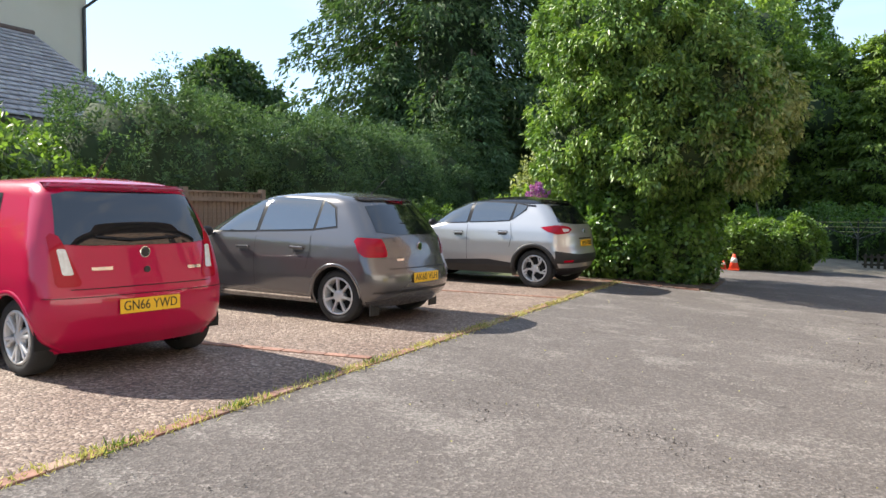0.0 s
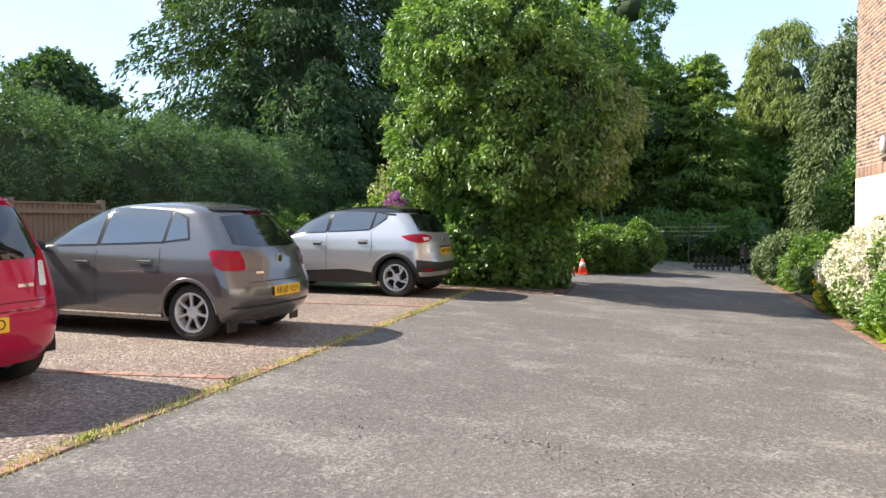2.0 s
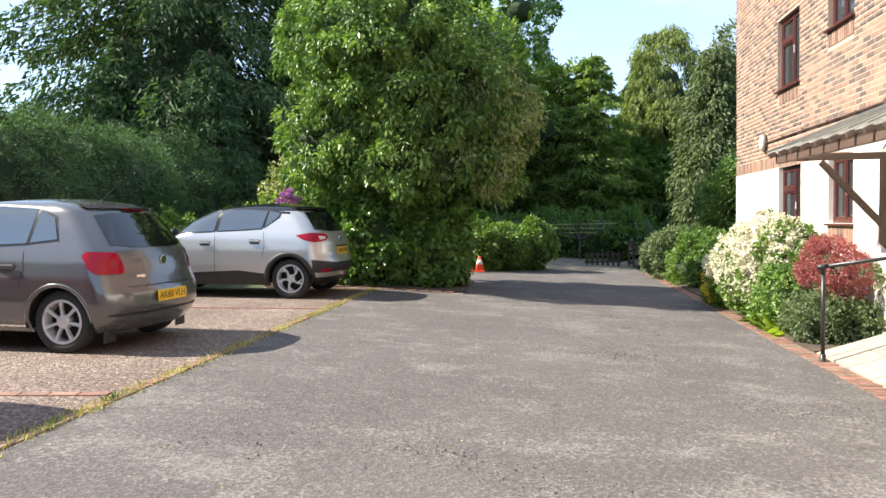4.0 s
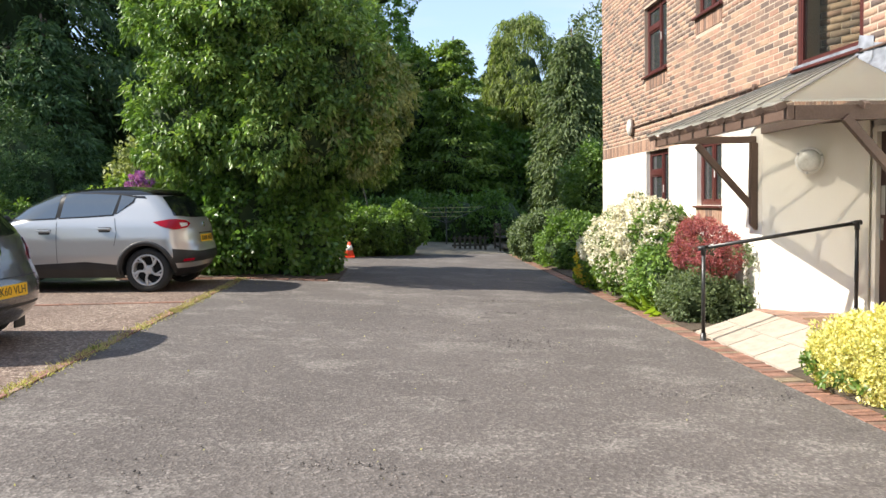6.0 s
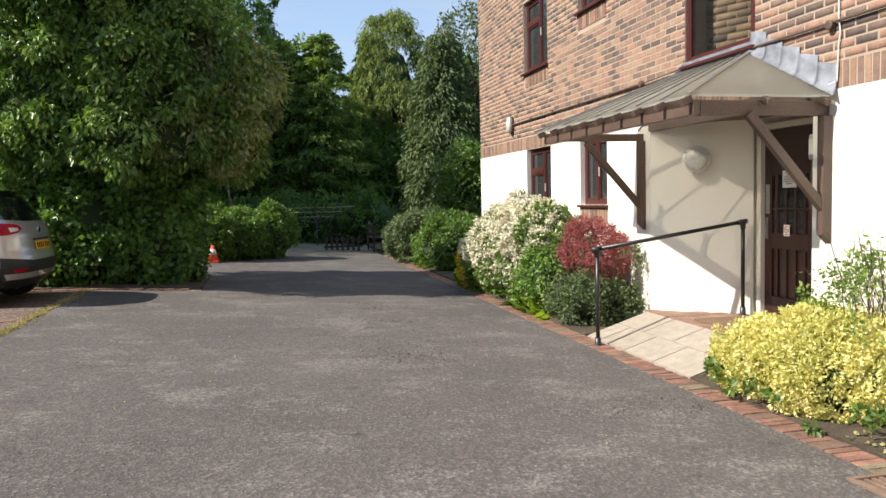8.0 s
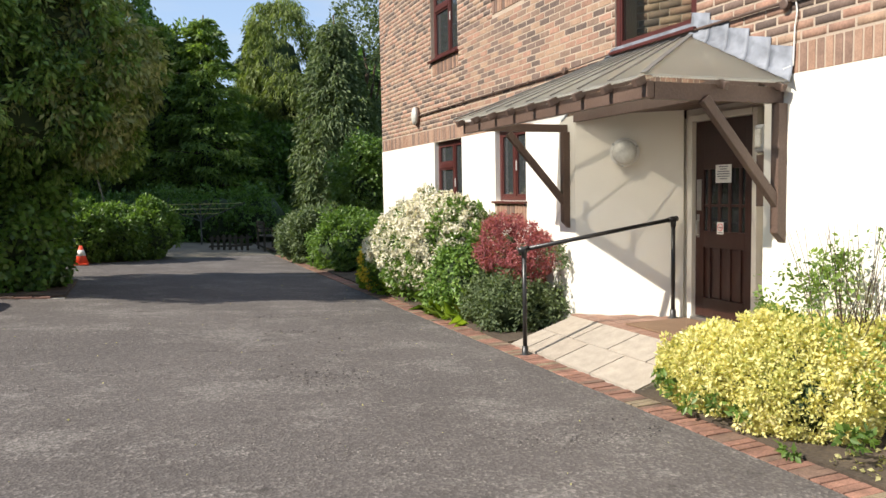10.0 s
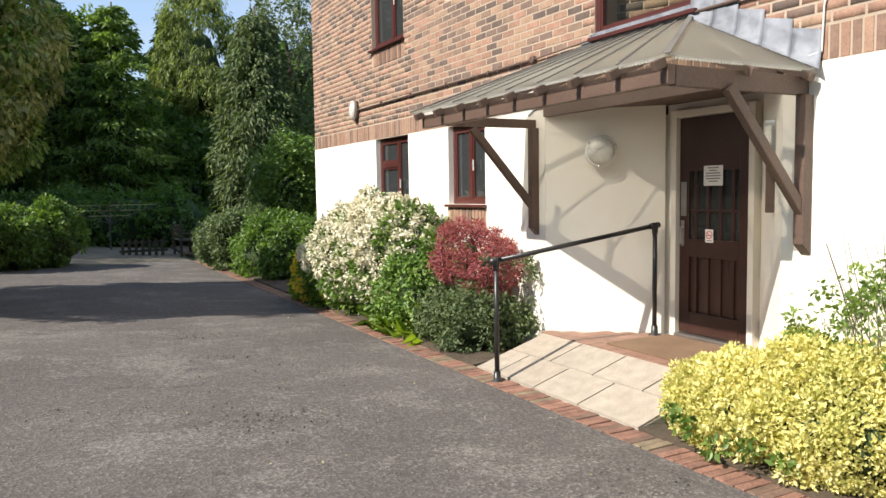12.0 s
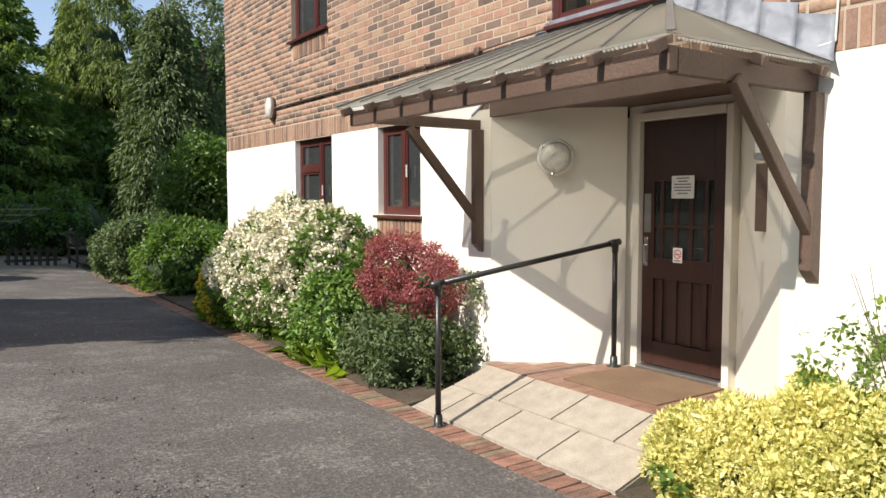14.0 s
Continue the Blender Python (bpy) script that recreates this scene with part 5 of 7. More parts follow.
def wheel_parts(car, x, y, r, spokes, style, out):
    """A wheel at (x, y) with its hub's face towards out (+1 or -1)."""
    m = Matrix.Translation((x, y, r)) @ pose(0, 0, 0, -90 * out, 0, 0)
    wide = 0.19
    rim = r * 0.70
    w = part("wheel", lathe(bmesh.new(), [(rim, -wide), (r - 0.02, -wide), (r, -wide + 0.03), (r, -0.03), (r - 0.018, -0.004), (rim + 0.02, 0.0), (rim, -0.012)], 40, m, False), TYRE, car, "black tyre", smooth=True)
    bm = lathe(bmesh.new(), [(rim - 0.035, -0.15), (rim + 0.003, -0.15), (rim + 0.004, -0.006), (rim - 0.012, 0.0), (rim - 0.022, -0.012), (rim - 0.028, -0.12)], 40, m)
    for f in [f for f in bm.faces if len(f.verts) > 4]:
        bm.faces.remove(f)
    part("rim", bm, ALLOY, w, "silver alloy rim", smooth=True)
    part("brake", lathe(bmesh.new(), [(rim - 0.03, -0.13), (rim - 0.03, -0.11), (0.05, -0.1)], 24, m), SHADE, w)
    part("hub", lathe(bmesh.new(), [(0.07, -0.1), (0.068, -0.022), (0.045, -0.016), (0.03, -0.012)], 20, m), ALLOY, w, smooth=True)
    for k in range(spokes):
        a = 2 * math.pi * k / spokes + 0.3
        bm = bmesh.new()
        ca, sa = math.cos(a), math.sin(a)
        if style == "split":
            for off in (-0.16, 0.16):
                c2, s2 = math.cos(a + off), math.sin(a + off)
                beam(bm, (0.05 * ca, 0.05 * sa, -0.022), ((rim - 0.015) * c2, (rim - 0.015) * s2, -0.014), 0.026, 0.03, 0.005)
        elif style == "twist":
            c2, s2 = math.cos(a + 0.32), math.sin(a + 0.32)
            c3, s3 = math.cos(a - 0.2), math.sin(a - 0.2)
            p = (0.55 * rim * c3, 0.55 * rim * s3, -0.016)
            beam(bm, (0.05 * ca, 0.05 * sa, -0.02), p, 0.032, 0.03, 0.004)
            beam(bm, p, ((rim - 0.012) * ca, (rim - 0.012) * sa, -0.012), 0.034, 0.028, 0.004)
            beam(bm, p, ((rim - 0.012) * c2 * 0.98, (rim - 0.012) * s2 * 0.98, -0.012), 0.02, 0.026, 0.004)
        else:
            bm2 = bm
            wo = rim * 0.3
            n = Vector((-sa, ca, 0))
            v = []
            for r_, w_, z_ in ((0.045, 0.024, -0.02), (rim * 0.72, wo * 0.42, -0.012), (rim - 0.008, wo * 0.62, -0.014)):
                c = Vector((r_ * ca, r_ * sa, z_))
                v.append([bm2.verts.new(c + n * w_ / 2), bm2.verts.new(c - n * w_ / 2), bm2.verts.new(c - n * w_ / 2 - Vector((0, 0, 0.03))), bm2.verts.new(c + n * w_ / 2 - Vector((0, 0, 0.03)))])
            for p, q in zip(v, v[1:]):
                for i in range(4):
                    bm2.faces.new((p[i], p[(i + 1) % 4], q[(i + 1) % 4], q[i]))
            bmesh.ops.recalc_face_normals(bm2, faces=bm2.faces[:])
        bmesh.ops.transform(bm, matrix=m, verts=bm.verts[:])
        part("spoke", bm, ALLOY, w)
    return w


def plate_parts(car, shell, z, text, off=0.012):
    p = shell.around(0.0, z, off)
    tilt = math.degrees(math.atan2(shell.rear(z + 0.05) - shell.rear(z - 0.05), 0.1))
    base = pose(p.x, 0, z, 0, tilt, 0)
    bm = boxed((-0.006, -0.26, -0.056), (0.0, 0.26, 0.056), 0.002)
    bmesh.ops.transform(bm, matrix=base, verts=bm.verts[:])
    pl = part("number_plate", bm, PLATE, car, "yellow number plate")
    m = base @ Matrix.Translation((-0.0075, 0, 0)) @ Matrix(((0, 0, -1, 0), (-1, 0, 0, 0), (0, 1, 0, 0), (0, 0, 0, 1)))
    if text:
        ob = writing("lettering", text, 0.105, PLATE_INK, pl, m, "black registration characters")
        k = 0.46 / max(ob.dimensions.x, 0.01)
        ob.matrix_basis = m @ Matrix.Diagonal((min(k, 1.15), 1.0, 1, 1))
    else:
        for k in range(7):
            y = 0.2 - k * 0.066 - (0.02 if k > 3 else 0)
            b = boxed((-0.0085, y - 0.02, -0.036), (-0.0065, y + 0.02, 0.036))
            bmesh.ops.transform(b, matrix=base, verts=b.verts[:])
            part("mark", b, PLATE_INK, pl)


def disc_on(shell, s, z, r, off=0.004, thick=0.008, n=24):
    p = shell.around(s, z, off)
    q = shell.around(s, z, off + thick)
    return lathe(bmesh.new(), [(r, 0), (r, thick), (r * 0.85, thick + 0.002)], n, Matrix.Translation(p) @ (q - p).to_track_quat("Z", "Y").to_matrix().to_4x4())


def build_car(name, label, at, turn, shell, bands, arches, r, wheel_x, spokes, style, windows, rear_glass, lights, plate, arch_mat, body_mat, size=1.0):
    car = thing(name, label, "car", at, turn)
    car.matrix_basis = pose(*at, 0, 0, turn) @ pose(0, 0, 0, 0, -math.degrees(math.atan(SLOPE)), 0) @ Matrix.Scale(size, 4)
    meshes = shell.bands(arches, [(a, b) for a, b, _, _, _ in bands])
    for bm, (a, b, nm, mt, lb) in zip(meshes, bands):
        part(nm, bm, mt, car, lb, smooth=True)
    # floor pan and wheel housings, near-black to stand in for the shade there
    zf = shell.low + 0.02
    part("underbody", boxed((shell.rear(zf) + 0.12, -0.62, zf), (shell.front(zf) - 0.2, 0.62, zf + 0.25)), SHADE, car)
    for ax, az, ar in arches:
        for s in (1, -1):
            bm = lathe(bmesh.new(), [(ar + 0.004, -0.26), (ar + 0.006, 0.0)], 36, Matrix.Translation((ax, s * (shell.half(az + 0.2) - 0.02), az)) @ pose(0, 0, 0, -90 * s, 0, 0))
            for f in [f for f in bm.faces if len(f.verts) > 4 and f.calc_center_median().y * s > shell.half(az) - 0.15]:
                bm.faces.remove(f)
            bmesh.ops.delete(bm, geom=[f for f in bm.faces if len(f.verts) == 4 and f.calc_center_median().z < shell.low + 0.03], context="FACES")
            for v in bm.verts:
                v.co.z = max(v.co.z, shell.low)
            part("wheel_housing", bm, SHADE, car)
            lip = bmesh.new()
            prev = None
            for i in range(41):
                a = math.radians(-22 + 224 * i / 40)
                ring = []
                for rr, oo in ((ar - 0.012, -0.02), (ar - 0.008, 0.007), (ar + (0.022 if arch_mat is body_mat else 0.055), 0.006), (ar + (0.03 if arch_mat is body_mat else 0.062), -0.004)):
                    x, z = ax + rr * math.cos(a), az + rr * math.sin(a)
                    z = max(z, shell.low)
                    ring.append(lip.verts.new((x, s * (shell.side(x, z) + oo), z)))
                if prev:
                    for q in range(3):
                        lip.faces.new((prev[q], ring[q], ring[q + 1], prev[q + 1]))
                prev = ring
            bmesh.ops.recalc_face_normals(lip, faces=lip.faces[:])
            part("arch_lip", lip, arch_mat, car, smooth=True)
    for ax in wheel_x:
        for s in (1, -1):
            wheel_parts(car, ax, s * (shell.half(r) - 0.025), r, spokes, style, s)
    for s in (1, -1):
        for nm, top, low in windows:
            e = 0.02
            grow_t = [(x + (-e if i == 0 else e if i == len(top) - 1 else 0), z + e) for i, (x, z) in enumerate(top)]
            grow_l = [(x + (-e if i == 0 else e if i == len(low) - 1 else 0), z - e) for i, (x, z) in enumerate(low)]
            tr = part("window_trim", shell.patch(grow_t, grow_l, 0.003, "side", s), GLOSS_BLACK, car, "black window surround", smooth=True)
            part("side_window", shell.patch(top, low, 0.007, "side", s), SIDE_GLASS, tr, "reflecting side glass", smooth=True)
        for (_, ta, la), (_, tb, lb) in zip(windows, windows[1:]):
            part("window_pillar", shell.patch([ta[-1], tb[0]], [la[-1], lb[0]], 0.005, "side", s, 3, 6), GLOSS_BLACK, car, "black door pillar", smooth=True)
    part("rear_window", shell.patch(*rear_glass, 0.006, "rear", n=30), CAR_GLASS, car, "dark tinted rear window", smooth=True)
    for nm, top, low, mt, off in lights:
        for s in (1, -1):
            part(nm, shell.patch([(s * a, z) for a, z in top], [(s * a, z) for a, z in low], off, "rear", n=10), mt, car, smooth=True)
    plate_parts(car, shell, *plate)
    return car


def seam(car, shell, line, side=1, w=0.007):
    """A panel gap along a line of (x, z) on the car's side."""
    for (xa, za), (xb, zb) in zip(line, line[1:]):
        d = math.hypot(xb - xa, zb - za)
        nx, nz = -(zb - za) / d * w / 2, (xb - xa) / d * w / 2
        part("panel_gap", shell.patch([(xa + nx, za + nz), (xb + nx, zb + nz)], [(xa - nx, za - nz), (xb - nx, zb - nz)], 0.0025, "side", side, 8, 1), SHADE, car)


def door_handle(car, shell, x, z, mt, side=1):
    y = shell.side(x, z)
    # Flat black patch stands in for the shade in the handle's recess.
    part("recess_shade", shell.patch([(x - 0.1, z + 0.035), (x + 0.1, z + 0.035)], [(x - 0.08, z - 0.04), (x + 0.08, z - 0.04)], 0.003, "side", side, 6, 2), BLACK, car)
    bm = boxed((x - 0.1, side * (y + 0.012), z - 0.004), (x + 0.1, side * (y + 0.036), z + 0.026), 0.009)
    part("door_handle", bm, mt, car)


def wing_mirror(car, shell, x, z, mt, side=1):
    y = shell.side(x, z)
    bm = bmesh.new()
    bmesh.ops.create_icosphere(bm, subdivisions=3, radius=1.0)
    for v in bm.verts:
        c = v.co
        v.co = Vector((x + 0.07 * c.x * (1.0 if c.x > 0 else 0.45), side * (y + 0.12) + 0.1 * c.y, z + 0.065 * c.z))
    mr = part("wing_mirror", bm, mt, car, smooth=True)
    bm = bmesh.new()
    beam(bm, (x, side * (y - 0.03), z - 0.05), (x, side * (y + 0.08), z - 0.03), 0.05, 0.035, 0.008)
    part("mirror_foot", bm, BLACK, mr)


def aerial(car, p, q):
    a = part("aerial", tubed(p, q, 0.005, 0.0025, 6), BLACK, car)
    part("aerial_base", tubed(Vector(p) - Vector((0, 0, 0.015)), Vector(p) + Vector((0, 0, 0.02)), 0.016, 0.01, 10), BLACK, a)


# small red hatchback
RED = paint("bright red paint", (0.43, 0.002, 0.048), 0.0, 0.3)
shell = Shell([(0.19, -0.40), (0.3, -0.49), (0.45, -0.53), (0.6, -0.53), (0.72, -0.505), (0.85, -0.475), (1.0, -0.44), (1.2, -0.36), (1.38, -0.27), (1.46, -0.17), (1.49, 0.0), (1.51, 0.2)],
              [(0.19, 2.85), (0.35, 3.02), (0.55, 3.04), (0.75, 2.95), (0.88, 2.6), (0.98, 2.25), (1.05, 2.15), (1.2, 1.9), (1.38, 1.6), (1.46, 1.35), (1.49, 1.1), (1.51, 0.8)],
              [(0.19, 0.73), (0.3, 0.80), (0.5, 0.822), (0.75, 0.822), (0.92, 0.80), (1.0, 0.782), (1.2, 0.715), (1.38, 0.65), (1.46, 0.585), (1.49, 0.49), (1.51, 0.28)], 1.51, 0.19, 0.28, 0.6, 2.8)
R = 0.29
ARCH = [(0.0, R, 0.335), (2.42, R, 0.335)]
car = build_car("red_hatchback", "small bright red hatchback parked tail-out in bay", (-9.151, -4.549, bay_z(-9.151) + 0.004), 171.7, shell,
                [(0.19, 1.51, "body", RED, "bright red bodywork")], ARCH, R, (0, 2.42), 6, "split",
                [("rear", [(0.42, 1.35), (0.8, 1.37), (1.12, 1.37)], [(0.28, 0.99), (0.7, 0.97), (1.12, 0.96)]), ("front", [(1.2, 1.37), (1.4, 1.36), (1.52, 1.34)], [(1.2, 0.96), (1.6, 0.955), (2.0, 0.95)])],
                ([(-0.60, 1.36), (-0.5, 1.385), (-0.2, 1.395), (0.2, 1.395), (0.5, 1.385), (0.60, 1.36)], [(-0.66, 1.0), (-0.45, 0.985), (-0.2, 0.98), (0.2, 0.98), (0.45, 0.985), (0.66, 1.0)]),
                [("tail_light", [(0.61, 1.0), (0.63, 1.06), (0.68, 1.08), (0.71, 1.05)], [(0.52, 0.72), (0.54, 0.69), (0.68, 0.69), (0.7, 0.72)], LIGHT_RED, 0.008), ("reversing_light", [(0.6, 0.955), (0.61, 0.965), (0.65, 0.965), (0.66, 0.955)], [(0.57, 0.785), (0.58, 0.775), (0.635, 0.775), (0.645, 0.785)], LIGHT_CLEAR, 0.014)],
                (0.52, "GN66 YWD"), RED, RED, 1.03)
part("tailgate_badge", disc_on(shell, 0.0, 0.925, 0.045), CHROME, car, "round chrome badge")
part("badge_face", disc_on(shell, 0.0, 0.925, 0.036, 0.012, 0.003), BLACK, car)
part("tailgate_lock", disc_on(shell, 0.0, 0.79, 0.026), BLACK, car)
part("badge_bar", shell.patch([(0.28, 0.825), (0.44, 0.825)], [(0.28, 0.8), (0.44, 0.8)], 0.006, "rear", n=6, m=1), CHROME, car, "chrome nameplate bar")
part("badge_bar", shell.patch([(-0.52, 0.8), (-0.38, 0.8)], [(-0.52, 0.775), (-0.38, 0.775)], 0.006, "rear", n=6, m=1), CHROME, car, "chrome nameplate bar")
part("wiper", shell.patch([(-0.35, 1.05), (0.1, 1.035), (0.38, 1.06)], [(-0.35, 1.035), (0.1, 1.015), (0.38, 1.045)], 0.022, "rear", n=12, m=1, thick=0.01), BLACK, car)
part("panel_gap", shell.patch([(-0.6, 0.672), (0.6, 0.672)], [(-0.6, 0.665), (0.6, 0.665)], 0.0025, "rear", n=24, m=1), SHADE, car)
part("panel_gap", shell.patch([(-0.8, 0.612), (0.8, 0.612)], [(-0.8, 0.606), (0.8, 0.606)], 0.0025, "rear", n=24, m=1), SHADE, car)
part("spoiler", shell.patch([(-0.6, 1.455), (0.6, 1.455)], [(-0.61, 1.41), (0.61, 1.41)], 0.045, "rear", n=20, m=2, thick=0.05), RED, car, smooth=True)
seam(car, shell, [(0.5, 0.4), (0.52, 0.7), (0.36, 0.98)])
door_handle(car, shell, 0.62, 0.86, RED)
wing_mirror(car, shell, 2.05, 0.98, RED)
aerial(car, (0.25, 0, 1.5), (-0.02, 0, 1.75))

# dark grey five-door hatchback
GREY = paint("dark grey metallic paint", (0.15, 0.146, 0.148), 0.6, 0.24)
shell = Shell([(0.2, -0.55), (0.3, -0.65), (0.45, -0.695), (0.58, -0.69), (0.66, -0.655), (0.75, -0.62), (0.9, -0.59), (1.0, -0.55), (1.15, -0.44), (1.3, -0.32), (1.4, -0.24), (1.46, -0.05), (1.5, 0.25)],
              [(0.2, 3.05), (0.35, 3.22), (0.5, 3.26), (0.7, 3.2), (0.82, 3.0), (0.93, 2.6), (1.0, 2.36), (1.2, 2.0), (1.38, 1.62), (1.46, 1.35), (1.48, 1.1), (1.5, 0.8)],
              [(0.2, 0.74), (0.32, 0.81), (0.5, 0.838), (0.72, 0.841), (0.9, 0.815), (0.98, 0.79), (1.2, 0.71), (1.38, 0.635), (1.45, 0.57), (1.48, 0.48), (1.5, 0.3)], 1.5, 0.2, 0.36, 0.6, 2.6)
R = 0.305
ARCH = [(0.0, R, 0.35), (2.47, R, 0.35)]
car = build_car("grey_hatchback", "dark grey metallic five-door hatchback parked tail-out in bay", (-8.696, -1.036, bay_z(-8.696) + 0.004), 176, shell,
                [(0.2, 1.5, "body", GREY, "dark grey metallic bodywork")], ARCH, R, (0, 2.47), 7, "plain",
                [("quarter", [(0.12, 1.30), (0.29, 1.385)], [(0.04, 1.1), (0.33, 1.065)]), ("rear", [(0.33, 1.395), (0.75, 1.42), (1.14, 1.425)], [(0.37, 1.06), (0.8, 1.04), (1.2, 1.025)]),
                 ("front", [(1.20, 1.425), (1.42, 1.42), (1.62, 1.38)], [(1.26, 1.02), (1.75, 1.005), (2.22, 0.995)])],
                ([(-0.55, 1.33), (-0.3, 1.355), (0.3, 1.355), (0.55, 1.33)], [(-0.63, 1.04), (-0.3, 1.01), (0.3, 1.01), (0.63, 1.04)]),
                [("tail_light", [(0.6, 0.93), (0.615, 0.97), (0.88, 0.985), (0.94, 0.94)], [(0.58, 0.81), (0.6, 0.765), (0.86, 0.765), (0.92, 0.82)], LIGHT_RED, 0.009), ("lamp_insert", [(0.62, 0.88), (0.73, 0.885)], [(0.61, 0.82), (0.72, 0.82)], plain("bright red lens", (0.3, 0.006, 0.02), 0.15, 0, 0.6, 0.2), 0.013)],
                (0.52, "AK60 VLH"), GREY, GREY, 1.017)
part("tailgate_badge", disc_on(shell, 0.0, 0.87, 0.05), CHROME, car, "round chrome badge")
part("badge_bar", shell.patch([(0.34, 0.745), (0.46, 0.745)], [(0.34, 0.72), (0.46, 0.72)], 0.006, "rear", n=6, m=1), CHROME, car, "chrome nameplate bar")
part("brake_light", shell.patch([(-0.17, 1.42), (0.17, 1.42)], [(-0.17, 1.38), (0.17, 1.38)], 0.03, "rear", n=8, m=1, thick=0.02), LIGHT_RED, car, "red high-level brake light")
part("spoiler", shell.patch([(-0.54, 1.435), (0.54, 1.435)], [(-0.56, 1.4), (0.56, 1.4)], 0.035, "rear", n=20, m=2, thick=0.035), GREY, car, smooth=True)
part("panel_gap", shell.patch([(-0.6, 0.64), (0.6, 0.64)], [(-0.6, 0.632), (0.6, 0.632)], 0.0025, "rear", n=24, m=1), SHADE, car)
part("bumper_strip", shell.patch([(-0.8, 0.385), (0.8, 0.385)], [(-0.8, 0.36), (0.8, 0.36)], 0.004, "rear", n=24, m=1), BLACK, car)
# Chrome strip paints in the sun's reflection along the sill.
part("sill_glint", shell.patch([(0.38, 0.27), (2.08, 0.27)], [(0.38, 0.25), (2.08, 0.25)], 0.006, "side", 1, 30, 1), CHROME, car, "bright strip standing in for sun reflected along the sill")
for y in (0.62, -0.62):
    bm = boxed((-0.42, y - 0.085, 0.1), (-0.40, y + 0.085, 0.36), 0.006)
    part("mud_flap", bm, BLACK, car, "black mud flap")
seam(car, shell, [(1.24, 0.3), (1.24, 0.96)])
seam(car, shell, [(0.42, 0.6), (0.36, 0.8), (0.38, 0.98)])
seam(car, shell, [(2.1, 0.35), (2.14, 0.94)])
door_handle(car, shell, 0.55, 0.83, GREY)
door_handle(car, shell, 1.42, 0.81, GREY)
wing_mirror(car, shell, 2.0, 0.99, BLACK)
aerial(car, (0.1, 0, 1.485), (-0.16, 0, 1.7))

# silver crossover with a black roof
SILVER = paint("silver metallic paint", (0.52, 0.52, 0.515), 0.6, 0.3)
ROOF_BLACK = paint("gloss black roof paint", (0.012, 0.012, 0.013), 0.0)
shell = Shell([(0.22, -0.45), (0.33, -0.60), (0.5, -0.68), (0.62, -0.675), (0.75, -0.63), (0.95, -0.61), (1.08, -0.56), (1.25, -0.45), (1.42, -0.31), (1.51, -0.2), (1.57, 0.0), (1.6, 0.3)],
              [(0.22, 3.2), (0.4, 3.4), (0.6, 3.44), (0.85, 3.3), (0.98, 2.8), (1.08, 2.3), (1.3, 2.0), (1.48, 1.62), (1.55, 1.3), (1.58, 1.0), (1.6, 0.7)],
              [(0.22, 0.77), (0.35, 0.85), (0.55, 0.885), (0.8, 0.889), (1.0, 0.865), (1.08, 0.84), (1.3, 0.755), (1.48, 0.675), (1.55, 0.59), (1.58, 0.48), (1.6, 0.32)], 1.6, 0.22, 0.4, 0.65, 2.6)
R = 0.335
ARCH = [(0.0, R, 0.385), (2.606, R, 0.385)]
car = build_car("silver_crossover", "silver crossover car with black roof parked tail-out in bay", (-8.143, 4.045, bay_z(-8.143) + 0.004), 176.2, shell,
                [(0.22, 0.36, "lower_cladding", BLACK, "black lower cladding"), (0.36, 1.46, "body", SILVER, "silver metallic bodywork"), (1.46, 1.6, "roof", ROOF_BLACK, "gloss black roof")], ARCH, R, (0, 2.606), 5, "twist",
                [("quarter", [(0.2, 1.43), (0.4, 1.465)], [(0.22, 1.37), (0.44, 1.19)]), ("rear", [(0.43, 1.465), (0.8, 1.485), (1.24, 1.485)], [(0.5, 1.175), (0.85, 1.15), (1.28, 1.13)]),
                 ("front", [(1.31, 1.485), (1.5, 1.47), (1.72, 1.41)], [(1.35, 1.125), (1.8, 1.105), (2.28, 1.085)])],
                ([(-0.6, 1.44), (-0.3, 1.46), (0.3, 1.46), (0.6, 1.44)], [(-0.72, 1.15), (-0.3, 1.12), (0.3, 1.12), (0.72, 1.15)]),
                [("tail_light", [(0.48, 1.03), (0.55, 1.085), (0.8, 1.105), (1.1, 1.06)], [(0.5, 1.02), (0.6, 0.97), (0.85, 0.94), (1.0, 0.985)], LIGHT_RED, 0.01), ("lamp_insert", [(0.56, 1.04), (0.72, 1.045)], [(0.58, 1.0), (0.72, 0.985)], LIGHT_CLEAR, 0.014), ("reflector", [(0.55, 0.5), (0.78, 0.5)], [(0.55, 0.46), (0.78, 0.46)], LIGHT_RED, 0.008)],
                (0.79, ""), BLACK, SILVER, 0.987)
part("pillar_trim", shell.patch([(0.05, 1.45), (0.9, 1.485), (1.7, 1.43)], [(0.02, 1.41), (0.9, 1.45), (1.78, 1.385)], 0.002, "side", 1, 30, 2), ROOF_BLACK, car, smooth=True)
part("bumper_cover", shell.patch([(-0.95, 0.66), (-0.4, 0.6), (0.4, 0.6), (0.95, 0.66)], [(-0.95, 0.44), (-0.4, 0.44), (0.4, 0.44), (0.95, 0.44)], 0.006, "rear", n=30, m=4), BLACK, car, "black bumper insert", smooth=True)
part("plate_bar", shell.patch([(-0.3, 0.885), (0.3, 0.885)], [(-0.3, 0.86), (0.3, 0.86)], 0.012, "rear", n=12, m=1), BLACK, car)
part("tailgate_badge", disc_on(shell, 0.0, 1.0, 0.045), CHROME, car, "chrome badge")
